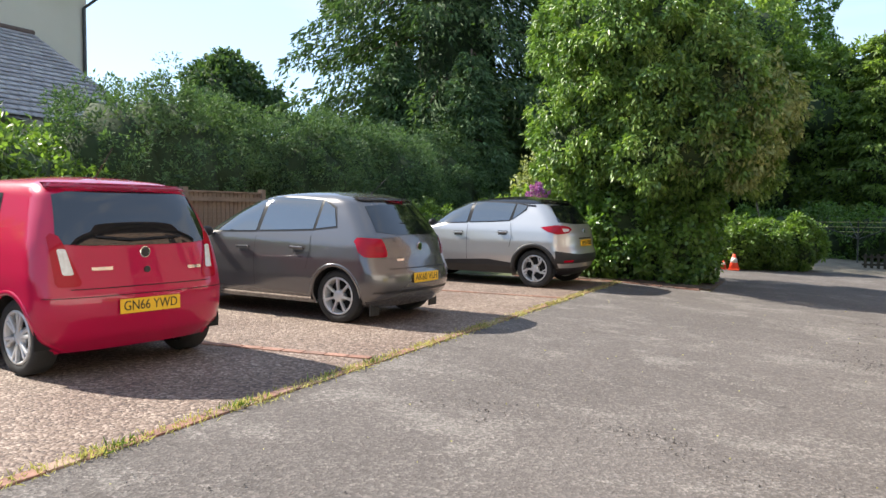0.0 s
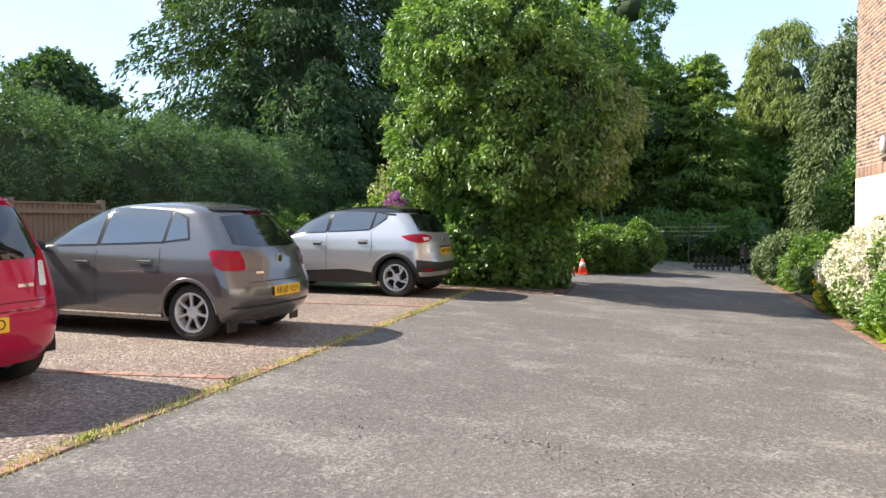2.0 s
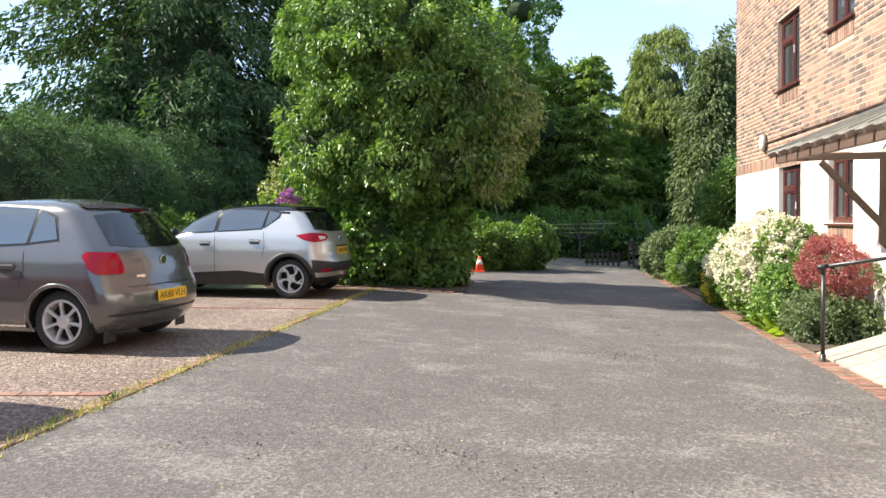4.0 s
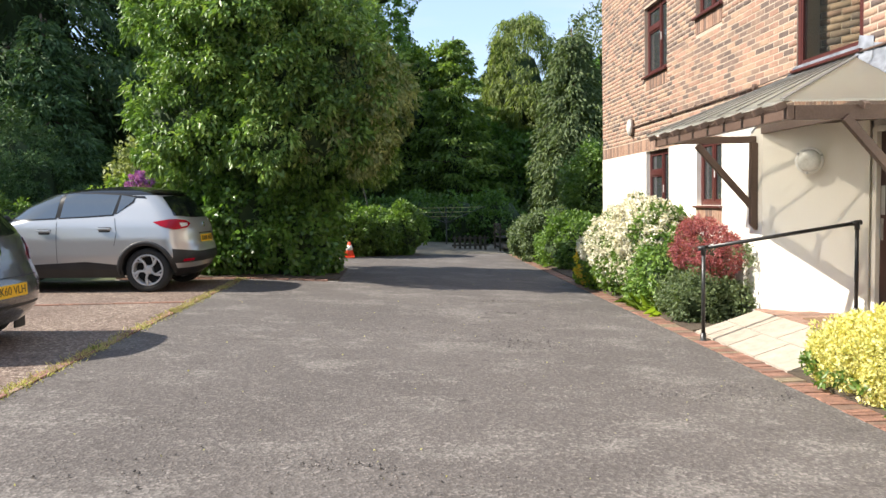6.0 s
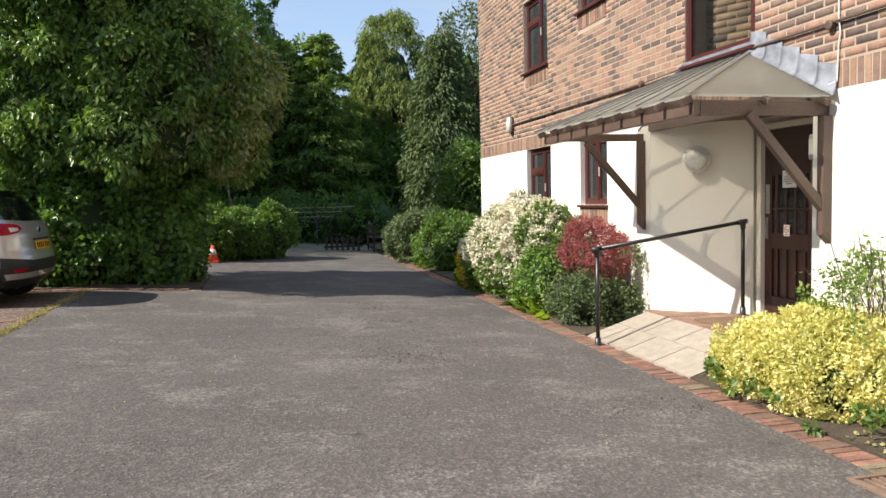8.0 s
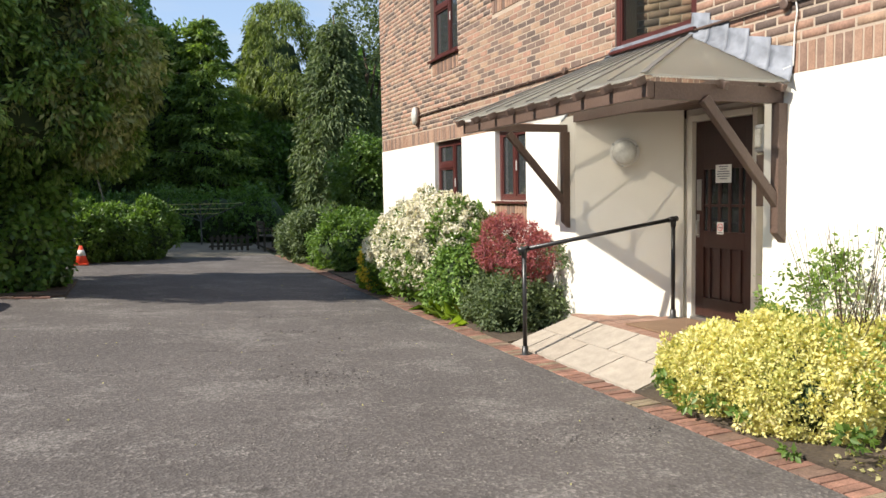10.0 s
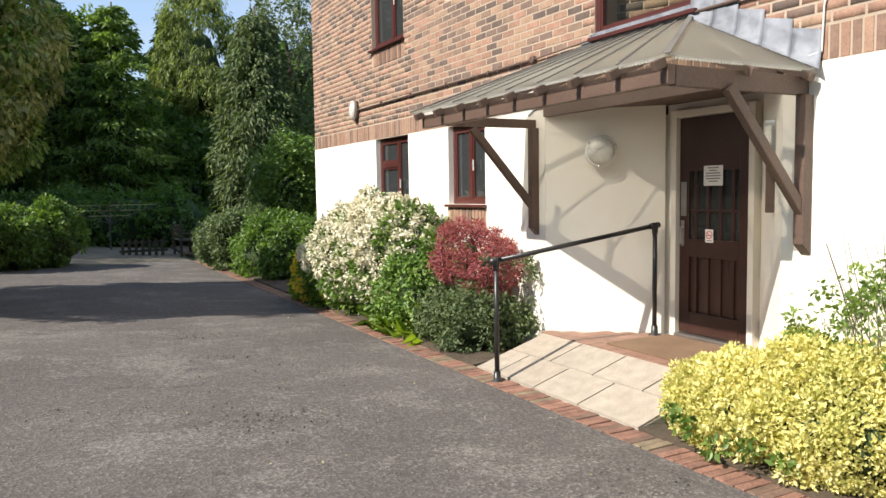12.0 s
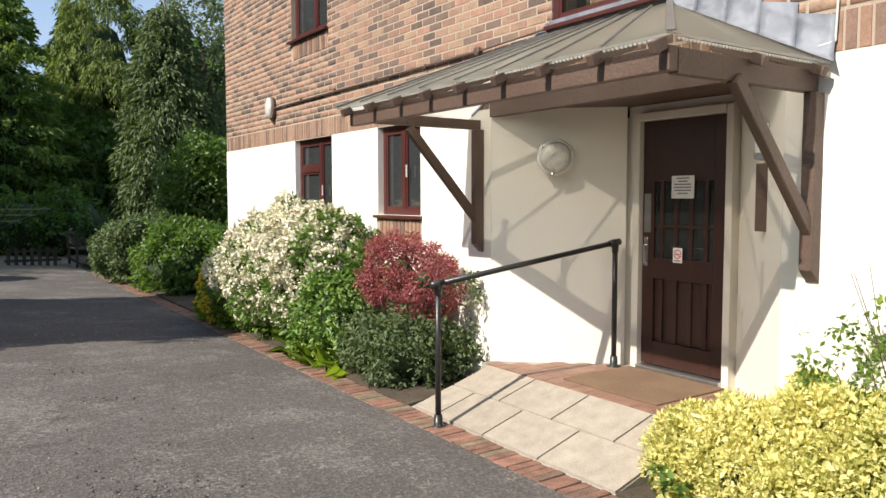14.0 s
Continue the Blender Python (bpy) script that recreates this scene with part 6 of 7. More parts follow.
part("spoiler", shell.patch([(-0.58, 1.54), (0.58, 1.54)], [(-0.62, 1.49), (0.62, 1.49)], 0.06, "rear", n=20, m=2, thick=0.06), ROOF_BLACK, car, smooth=True)
part("door_cladding", shell.patch([(0.42, 0.42), (0.9, 0.47), (2.2, 0.4)], [(0.42, 0.355), (0.9, 0.355), (2.2, 0.355)], 0.004, "side", 1, 30, 3), BLACK, car, "black door cladding", smooth=True)
seam(car, shell, [(1.32, 0.45), (1.32, 1.07)])
seam(car, shell, [(0.46, 0.7), (0.42, 0.9), (0.46, 1.12)])
door_handle(car, shell, 0.6, 0.95, SILVER)
door_handle(car, shell, 1.5, 0.92, SILVER)
wing_mirror(car, shell, 2.12, 1.1, BLACK)


# ---- trees, hedges and shrubs ----
def lumpy(blobs, seed, n=12):
    """The given ovals with small uneven shoots standing out of their surface."""
    rng = np.random.default_rng(seed + 500)
    more = [tuple(b[:3]) + tuple(0.93 * r for r in b[3:6]) for b in blobs]
    for b in blobs:
        for k in range(n):
            d = unit(rng.normal(size=(1, 3)) * np.array([1, 1, 0.9]) + np.array([0, 0, 0.35]))[0]
            s = rng.uniform(0.14, 0.32) * min(b[3:6])
            at = [b[i] + d[i] * b[3 + i] * rng.uniform(0.85, 1.05) for i in range(3)]
            more.append((*at, s, s, s * rng.uniform(0.8, 1.7)))
    return more


def shrub(name, label, blobs, clumps, per, radius, size, material, seed, core=0.72, category="shrub", at=(0, 0, 0), group="", core_of=None, **kw):
    t = thing(name, label, category, at, group=group)
    foliage("leaves", lumpy(blobs, seed), clumps, per, radius, size, material, t, seed, **kw)
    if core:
        part("shade_core", core_mesh("shade_core", core_of or blobs, core, seed), CORE, t, smooth=True)
    return t


def ivy_tree():
    t = thing("ivy_clad_tree", "tall tree thickly clad in glossy green ivy leaves", "tree", (-6.78, 6.5, gz(-6.78)))
    rng = np.random.default_rng(3)
    bm = bmesh.new()
    limb(bm, (0, 0, -0.1), (0.1, 0.1, 5.6), 0.3, 0.1, 8, rng, 0.06, 10)
    part("trunk", bm, BARK, t, smooth=True)
    for k in range(7):
        a = k * 0.9
        bm = bmesh.new()
        limb(bm, (0, 0, 1.8 + k * 0.5), (1.7 * math.cos(a), 1.5 * math.sin(a), 3.0 + k * 0.55), 0.09, 0.03, 5, rng, 0.08)
        part("limb", bm, BARK, t, smooth=True)
    crown = [(-0.2, 0, 4.1, 1.7, 1.65, 1.95), (-0.95, -0.1, 3.1, 1.25, 1.4, 1.3), (0.8, -0.1, 3.3, 1.4, 1.5, 1.3), (-0.5, 0.1, 5.2, 1.4, 1.5, 1.2),
             (-0.95, 0, 4.9, 1.1, 1.4, 1.1), (0.65, 0.1, 4.2, 1.15, 1.3, 1.0), (-1.65, -0.2, 2.7, 0.75, 0.9, 0.7), (0.3, -0.5, 2.6, 1.6, 1.3, 0.9)]
    for k in range(70):
        a, zc = rng.uniform(0, 2 * math.pi), rng.uniform(2.2, 5.9)
        f = rng.uniform(1.85, 2.12) * math.sqrt(max(0.1, 1 - ((zc - 4.0) / 3.6) ** 2))
        s = rng.uniform(0.22, 0.5)
        zc = min(zc, 5.55 - s - 0.889 * f * math.cos(a))
        crown.append((f * math.cos(a), 0.85 * f * math.sin(a), zc, s, s, s * rng.uniform(0.8, 1.3)))
    foliage("crown", crown, 1500, 84, 0.23, 0.105, LEAF_IVY, t, 11, aspect=0.44, droop=0.9, lump=0.5, jitter=0.5)
    part("shade_core", core_mesh("shade_core", crown[:8], 0.8, 2), CORE, t, smooth=True)
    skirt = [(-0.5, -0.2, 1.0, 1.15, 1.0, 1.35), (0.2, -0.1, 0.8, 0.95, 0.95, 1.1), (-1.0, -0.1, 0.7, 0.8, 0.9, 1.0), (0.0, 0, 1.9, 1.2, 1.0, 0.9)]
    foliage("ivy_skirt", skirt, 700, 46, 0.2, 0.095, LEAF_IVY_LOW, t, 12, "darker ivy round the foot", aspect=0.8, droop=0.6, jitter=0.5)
    part("shade_core", core_mesh("shade_core", skirt, 0.82, 4), CORE, t, smooth=True)
    pale = [(1.85, -0.5, 3.3, 0.7, 0.7, 0.9), (1.6, -0.7, 2.55, 0.6, 0.6, 0.6), (0.9, -1.2, 2.6, 0.5, 0.4, 0.4)]
    foliage("pale_growth", pale, 110, 50, 0.22, 0.12, LEAF_PALE, t, 13, "yellowish cream-edged leaves", aspect=0.4, droop=1.1)
    return t


def broadleaf(name, label, at, height, spread, material, seed, leaf=0.16, clumps=500, per=45, low=0.25, core=0.7, droop=0.4, category="tree", aspect=0.5, blobs=9, radius=0.45, jitter=0.8):
    """A tree with a tapered trunk, limbs and a crown of uneven lobes."""
    rng = np.random.default_rng(seed)
    t = thing(name, label, category, at)
    bm = bmesh.new()
    limb(bm, (0, 0, -0.1), (rng.normal() * 0.2, rng.normal() * 0.2, height * 0.75), height * 0.022, height * 0.006, 8, rng, 0.1, 9)
    part("trunk", bm, BARK, t, smooth=True)
    crown = [(0, 0, height * (0.5 + low / 2), spread * 0.62, spread * 0.62, height * (0.5 - low / 2) * 0.85)]
    for k in range(blobs):
        a = k * 2.4 + rng.uniform(0, 1)
        f = rng.uniform(0.05, 0.95)
        zc = height * (low + (0.93 - low) * f)
        rr = spread * 0.62 * math.sqrt(max(0.08, 1 - (1.6 * f - 0.75) ** 2)) * rng.uniform(0.65, 1.0)
        s = spread * rng.uniform(0.28, 0.46)
        crown.append((rr * math.cos(a), rr * math.sin(a), zc, s, s, s * rng.uniform(0.7, 1.0)))
        if k < 5:
            bm = bmesh.new()
            limb(bm, (0, 0, zc * 0.55), (rr * math.cos(a), rr * math.sin(a), zc), height * 0.008, 0.02, 5, rng, 0.1)
            part("limb", bm, BARK, t, smooth=True)
    foliage("crown", crown, clumps, per, radius, leaf, material, t, seed + 1, aspect=aspect, droop=droop, jitter=jitter)
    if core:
        part("shade_core", core_mesh("shade_core", crown, core, seed, 2), CORE, t, smooth=True, kind="stuff")
    return t


def conifer(name, label, at, height, spread, material, seed, branches=120, per=330, leaf=0.22, low=0.12, hang=0.25, taper=1.0, layers=0.5, core=True, aspect=0.3, spray=0.2):
    """A conifer: one tall trunk, tiers of drooping branches, sprays hung along them."""
    rng = np.random.default_rng(seed)
    t = thing(name, label, "conifer tree", at)
    bm = bmesh.new()
    limb(bm, (0, 0, -0.1), (0, 0, height * 0.98), height * 0.028, 0.03, 10, rng, 0.04, 10)
    part("trunk", bm, BARK, t, smooth=True)
    pts, outs = [], []
    bm = bmesh.new()
    for k in range(branches):
        f = (k + 0.5) / branches
        z0 = height * (low + (0.97 - low) * f)
        ln = spread * (1 - f) ** (0.75 * taper) * rng.uniform(0.7, 1.1) * min(1.0, 0.55 + 2.5 * f) + 0.25
        a = k * 2.39996 + rng.uniform(-0.3, 0.3)
        d = np.array([math.cos(a), math.sin(a), 0])
        dz = -hang * ln + rng.normal() * 0.1 * ln
        if k % 3 == 0:
            limb(bm, (0, 0, z0), tuple(d * ln * 0.9 + np.array([0, 0, z0 + dz])), 0.03 + 0.006 * ln, 0.012, 4, rng, 0.05, 5)
        n = int(per * (0.35 + 0.65 * ln / spread))
        s = rng.random(n) ** 0.6
        side = np.array([-d[1], d[0], 0])
        w = (0.16 + spray * ln * (1 - 0.6 * s)) * rng.normal(size=n) * 0.62
        p = d[None] * (s * ln)[:, None] + side[None] * w[:, None]
        p[:, 2] = z0 + dz * s ** 1.6 - np.abs(rng.normal(size=n)) * layers * (0.25 + 0.12 * ln)
        pts.append(p)
        outs.append(unit(d[None] * 0.8 + side[None] * np.sign(w)[:, None] * 0.5 + np.array([0, 0, -hang])))
    part("boughwork", bm, BARK, t, smooth=True, kind="stuff")
    p, o = np.concatenate(pts), np.concatenate(outs)
    ok = p[:, 2] > 0.05
    part("crown", leaf_mesh("crown", p[ok], o[ok], leaf, material, rng, aspect=aspect, droop=0.5, jitter=0.45), None, t)
    # Dark core standing in for the shade round the trunk.
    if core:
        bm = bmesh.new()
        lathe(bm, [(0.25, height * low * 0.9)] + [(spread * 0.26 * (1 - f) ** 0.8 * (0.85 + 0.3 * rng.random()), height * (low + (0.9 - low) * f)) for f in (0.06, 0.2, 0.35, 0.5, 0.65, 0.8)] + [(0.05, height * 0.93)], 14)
        part("shade_core", bm, CORE, t, smooth=True)
    return t


ivy_tree()

# tall dark conifer behind the parked cars
conifer("giant_conifer", "huge dark evergreen conifer with drooping sprays behind hedge", (-17.2, 18.6, 0.4), 25, 8.2, LEAF_CONIFER, 21, 230, 760, 0.27, 0.06, 0.34, 0.7, 0.5, spray=0.13)
conifer("conifer_neighbour", "dark evergreen conifer beside the giant one", (-12.4, 20.5, 0.3), 11.5, 3.6, LEAF_CONIFER, 22, 130, 330, 0.3, 0.04, 0.2, 0.8, 0.8)
conifer("young_conifer", "mid-green evergreen standing before the dark conifers", (-17.6, 14.5, 0.4), 7.6, 2.0, LEAF_HEDGE, 24, 110, 260, 0.2, 0.04, 0.15, 0.9, 0.6)
conifer("young_conifer", "mid-green evergreen standing before the dark conifers", (-14.2, 13.6, 0.4), 6.8, 2.0, LEAF_HEDGE, 29, 110, 260, 0.2, 0.04, 0.15, 0.9, 0.6)
broadleaf("distant_pine", "distant dark pine showing over the hedge", (-41, 31, 0.4), 12.5, 4.0, LEAF_CONIFER, 25, 0.4, 300, 30, 0.5)

# hedges to the west
hedge = [(-14.8 + 0.35 * math.sin(k * 1.3), 0.0 + k * 0.8, 1.95, 1.55, 1.05, 1.98 + 0.11 * math.sin(k * 2.1) + 0.09 * math.sin(k * 0.9)) for k in range(21)]
shrub("conifer_hedge", "tall dark conifer hedge with ragged sunlit top", hedge, 3000, 70, 0.25, 0.085, LEAF_HEDGE, 31, 0.76, "hedge", aspect=0.36, droop=0.1, jitter=0.6)
hedge = [(-14.5 + 0.3 * math.sin(k), -16.4 + k * 0.9, 1.3, 1.2, 0.95, 1.58 + 0.1 * math.sin(k * 1.7)) for k in range(18)]
shrub("leafy_hedge", "broad-leaved green hedge behind the fence", hedge, 1500, 42, 0.26, 0.12, LEAF_BRIGHT, 32, 0.82, "hedge", aspect=0.55)
low = [(-12.6 + 0.3 * k, 6.2 + k * 1.0, 0.95, 0.9, 0.9, 0.86) for k in range(5)]
shrub("low_hedge", "low yellow-green hedge behind the silver car", low, 480, 50, 0.18, 0.08, LEAF_BRIGHT, 33, 0.8, "hedge")
rh = shrub("rhododendron", "rhododendron bush with purple flower heads", [(-10.4, 9.2, 1.3, 0.9, 0.8, 1.0)], 150, 40, 0.22, 0.14, LEAF_WOOD, 34, 0.75)
foliage("purple_blossom", [(-10.05, 8.6, 2.2, 0.24, 0.24, 0.17)], 16, 60, 0.09, 0.055, PETAL_PURPLE, rh, 35, "purple blossom", aspect=0.8)
bl = shrub("pale_bush", "thin pale leafy bush beside the ivy-clad tree", [(-10.2, 10.3, 2.2, 0.8, 0.8, 1.1)], 170, 34, 0.3, 0.13, LEAF_PALE, 36, 0.6)

# hedges and bushes round the drive's end
shrub("clipped_hedge", "rounded bright green hedge at the drive's edge", [(-5.85, 11.6, 0.8, 0.68, 0.68, 0.58), (-5.15, 12.15, 0.82, 0.7, 0.7, 0.62), (-4.4, 12.8, 0.8, 0.66, 0.66, 0.62)], 620, 42, 0.17, 0.1, LEAF_BRIGHT, 37, 0.82, "hedge")
shrub("shaded_hedge", "dark low hedge at the garden's far side", [(-6.5 + k * 1.5, 21.5 + 0.3 * math.sin(k), 0.8, 1.1, 0.9, 1.0) for k in range(5)], 420, 36, 0.26, 0.14, LEAF_IVY_LOW, 38, 0.82, "hedge")
shrub("variegated_bush", "pale-topped variegated bush beside the drive", [(-0.5, 11.9, 0.55, 0.8, 1.1, 0.7), (-0.4, 13.2, 0.48, 0.8, 1.0, 0.64)], 430, 42, 0.17, 0.09, LEAF_SAGE, 39, 0.8)
shrub("green_bush", "bright green leafy bush beside the drive", [(-0.35, 9.7, 0.52, 0.7, 0.9, 0.62), (0.0, 10.6, 0.6, 0.7, 0.8, 0.62), (0.6, 9.4, 0.5, 0.9, 0.8, 0.64)], 440, 42, 0.17, 0.1, LEAF_BRIGHT, 40, 0.8)

# woodland beyond
broadleaf("woodland_tree", "leafy mid-green tree beyond the drive's end", (-8.6, 29.5, 0.2), 11.8, 4.6, LEAF_WOOD, 41, 0.24, 620, 48, 0.1)
broadleaf("woodland_tree", "leafy mid-green tree beyond the drive's end", (-4.2, 31.0, 0), 9.9, 4.2, LEAF_WOOD, 42, 0.24, 620, 48, 0.08)
broadleaf("woodland_tree", "tall tree with open crown against the sky", (-6.4, 36.0, 0), 17.5, 4.2, LEAF_IVY_LOW, 43, 0.24, 520, 42, 0.2, 0.45, radius=0.4)
conifer("layered_conifer", "tiered conifer with yellow-green tips", (-1.6, 28.5, 0), 9.8, 3.2, LEAF_WOOD, 44, 100, 260, 0.26, 0.05, 0.1, 0.9, 0.35)
broadleaf("willow", "pale weeping willow-like tree in the sunlight", (2.6, 33.0, 0), 12.3, 3.0, LEAF_WILLOW, 45, 0.26, 620, 55, 0.12, 0.6, 1.6, aspect=0.22, jitter=0.4)
conifer("weeping_conifer", "grey-green weeping conifer with hanging sprays", (3.6, 26.0, 0), 9.6, 2.3, LEAF_CONIFER_PALE, 46, 150, 330, 0.24, 0.02, 0.5, 0.55, 1.2)
conifer("weeping_conifer", "grey-green weeping conifer with hanging sprays", (2.3, 38.0, 0), 12.2, 2.9, LEAF_CONIFER_PALE, 47, 130, 300, 0.3, 0.1, 0.4, 0.7, 1.0)
broadleaf("sapling", "light green young tree behind the building's corner", (2.3, 17.5, 0), 3.5, 1.1, LEAF_BRIGHT, 48, 0.13, 300, 40, 0.05, 0.6)
broadleaf("feathery_tree", "slender pale-leaved tree beside the building", (5.2, 27.0, 0), 11.0, 1.9, LEAF_SAGE, 49, 0.17, 260, 34, 0.3, 0)
# First two stand mostly hidden, added to cast shade on the wood beyond.
for k, (x, y, h, s) in enumerate(((-13.5, 26.5, 14.0, 5.0), (-12.0, 22.5, 10.0, 3.6), (-1.2, 36, 7.5, 4.5), (6.5, 33, 9.0, 4.0), (-16, 33, 12, 5.0), (-4.5, 38, 9, 4.5), (1.0, 30.5, 5.0, 2.8), (-9.5, 19.5, 6.5, 2.8))):
    broadleaf("dark_tree", "dark green tree that fills and shades the wood", (x, y, 0), h, s, LEAF_IVY_LOW, 60 + k, 0.26, 420, 42, 0.02, 0.85)

# woods all round, far off
rng = np.random.default_rng(77)
ring = []
for k in range(84):
    a = 2 * math.pi * k / 84 + rng.uniform(-0.03, 0.03)
    r = rng.uniform(52, 70)
    s = rng.uniform(3.5, 5.5)
    if math.cos(a - 2.55) > 0.93:
        s *= 0.6
    ring.append((r * math.cos(a) - 4, r * math.sin(a), s * 0.7, s, s, s * rng.uniform(0.9, 1.35)))
at, out = clump_points(ring, 1700, 34, 1.3, rng)
woods = tagged(new("far_woods", leaf_mesh("far_woods", at, out, 0.6, LEAF_WOOD, rng)), "distant belt of green trees", "woodland", "", "stuff")
part("shade_core", core_mesh("shade_core", ring, 0.82, 8, 2), CORE, woods, kind="stuff")

# planting along the front of the building
w = shrub("white_flowering_shrub", "large shrub covered in cream-white blossom", [(-0.5, 4.5, 0.7, 0.58, 1.0, 0.72), (-0.45, 3.3, 0.75, 0.55, 0.85, 0.74), (-0.5, 5.4, 0.5, 0.45, 0.6, 0.5)], 520, 45, 0.16, 0.075, LEAF_BRIGHT, 51, 0.82)
foliage("blossom", lumpy([(-0.56, 4.5, 0.8, 0.62, 1.05, 0.74), (-0.52, 3.4, 0.85, 0.6, 0.84, 0.76)], 51), 2300, 24, 0.055, 0.038, PETAL_WHITE, w, 52, "cream-white flower heads", floor=0.2, aspect=0.8, jitter=1.0)
b = shrub("red_barberry", "dark red barberry shrub against the rendered wall", [(-0.42, 1.72, 0.98, 0.3, 0.36, 0.36), (-0.35, 1.45, 0.9, 0.3, 0.34, 0.34)], 520, 34, 0.085, 0.03, LEAF_RED, 53, 0.35, floor=0.5)
bm = bmesh.new()
rng = np.random.default_rng(8)
for k in range(7):
    limb(bm, (-0.35, 1.5 + 0.05 * k, 0), (-0.42 + 0.1 * rng.normal(), 1.45 + 0.3 * rng.normal(), 0.85), 0.014, 0.006, 4, rng, 0.03, 5)
part("stems", bm, BARK, b, kind="stuff")
shrub("dark_green_shrub", "low dense dark green shrub beside the ramp", [(-0.5, 1.42, 0.3, 0.38, 0.38, 0.34), (-0.45, 1.9, 0.3, 0.4, 0.42, 0.36)], 330, 46, 0.12, 0.05, LEAF_SAGE, 54, 0.8)
shrub("wall_shrub", "upright green shrub against the rendered wall", [(-0.18, 1.1, 0.55, 0.14, 0.17, 0.55)], 48, 24, 0.09, 0.042, LEAF_SAGE, 55, 0)
shrub("lime_shrub", "yellow-green leafy shrub between blossom and barberry", [(-0.62, 2.55, 0.45, 0.4, 0.55, 0.5)], 230, 40, 0.12, 0.06, LEAF_IVY, 56, 0.7)
y_ = shrub("yellow_flowering_perennial", "low green clump with yellow flowers at the edging", [(-0.68, 5.95, 0.35, 0.35, 0.55, 0.42), (-0.72, 5.3, 0.22, 0.3, 0.5, 0.28)], 130, 40, 0.12, 0.075, LEAF_LIME, 57, 0.7)
foliage("yellow_blossom", [(-0.74, 5.7, 0.4, 0.38, 0.65, 0.44)], 190, 14, 0.07, 0.042, PETAL_YELLOW, y_, 58, "yellow flowers", aspect=0.8)
strap = thing("strap_leaved_clump", "arching strap-leaved green clump by the edging", "plant", (-0.78, 2.75, 0.03))
rng = np.random.default_rng(9)
n = 150
p = rng.normal(size=(n, 3)) * np.array([0.05, 0.28, 0.01])
part("leaves", leaf_mesh("leaves", p, unit(np.c_[rng.normal(size=n) - 0.5, rng.normal(size=n), np.full(n, 1.0)]), 0.34, LEAF_LIME, rng, aspect=0.07, droop=0.1, jitter=0.25, fold=0.9), None, strap)
g = [(-0.5, -1.72, 0.2, 0.3, 0.28, 0.24), (-0.55, -2.15, 0.28, 0.36, 0.4, 0.31), (-0.5, -2.75, 0.3, 0.4, 0.45, 0.32), (-0.3, -2.4, 0.36, 0.34, 0.46, 0.3), (-0.62, -1.85, 0.18, 0.22, 0.3, 0.2), (-0.45, -2.45, 0.47, 0.22, 0.24, 0.22), (-0.55, -1.98, 0.4, 0.2, 0.19, 0.16), (-0.35, -2.85, 0.5, 0.26, 0.28, 0.2), (-0.72, -2.45, 0.3, 0.2, 0.22, 0.2), (-0.45, -1.62, 0.3, 0.16, 0.15, 0.14)]
gold = shrub("golden_euonymus", "spreading gold and green variegated evergreen shrub", g, 1900, 60, 0.08, 0.033, LEAF_GOLD, 59, 0.82, core_of=g[:5], aspect=0.55, droop=-0.3, jitter=0.75)
foliage("low_leaves", [(-0.6, -2.2, 0.12, 0.42, 0.7, 0.14), (-0.6, -3.1, 0.12, 0.42, 0.4, 0.14)], 34, 30, 0.08, 0.06, LEAF_BRIGHT, gold, 60, "plain green lower leaves")
tw = shrub("twiggy_shrub", "twiggy grey-green shrub against the rendered wall", [(-0.3, -3.0, 0.75, 0.32, 0.5, 0.5), (-0.2, -2.45, 0.72, 0.22, 0.3, 0.35)], 120, 26, 0.12, 0.04, LEAF_WOOD, 61, 0)
bm = bmesh.new()
for k in range(60):
    y = -2.95 + 0.35 * rng.normal()
    limb(bm, (-0.25, -2.9 + 0.08 * rng.normal(), 0.1), (-0.32 + 0.16 * rng.normal(), y, rng.uniform(0.85, 1.45)), 0.005, 0.0015, 4, rng, 0.03, 4)
part("twig_growth", bm, BARK, tw, kind="stuff")

# grass along the brick edge of the bays
rng = np.random.default_rng(12)
n = 5600
y = rng.uniform(-8, 5.1, n)
y = np.where(rng.random(n) < 0.25, np.round(y * 0.8) / 0.8 + rng.normal(size=n) * 0.09, y)
p = np.c_[-7.21 + rng.normal(size=n) * 0.05, y, np.full(n, gz(-7.2))]
up = unit(np.c_[rng.normal(size=n) * 0.5, rng.normal(size=n) * 0.5, np.ones(n)])
tagged(new("grass_fringe", leaf_mesh("grass_fringe", p[: n * 3 // 4], up[: n * 3 // 4], 0.042, STRAW, rng, aspect=0.16, droop=0, jitter=0.4)), "dry yellow grass fringe along the bay edging", "grass", "", "stuff")
n2 = 170
tuft = rng.choice([-5.1, -4.2, -3.4, -6.1, -1.2], n2)
p = np.c_[-7.21 + rng.normal(size=n2) * 0.035, tuft + rng.normal(size=n2) * 0.08, np.full(n2, gz(-7.2))]
up = unit(np.c_[rng.normal(size=n2) * 0.6, rng.normal(size=n2) * 0.6, np.ones(n2)])
tagged(new("grass_tufts", leaf_mesh("grass_tufts", p, up, 0.055, GRASS_BLADE, rng, aspect=0.16, droop=0, jitter=0.4)), "green weed tufts in the bay edging", "grass", "", "stuff")
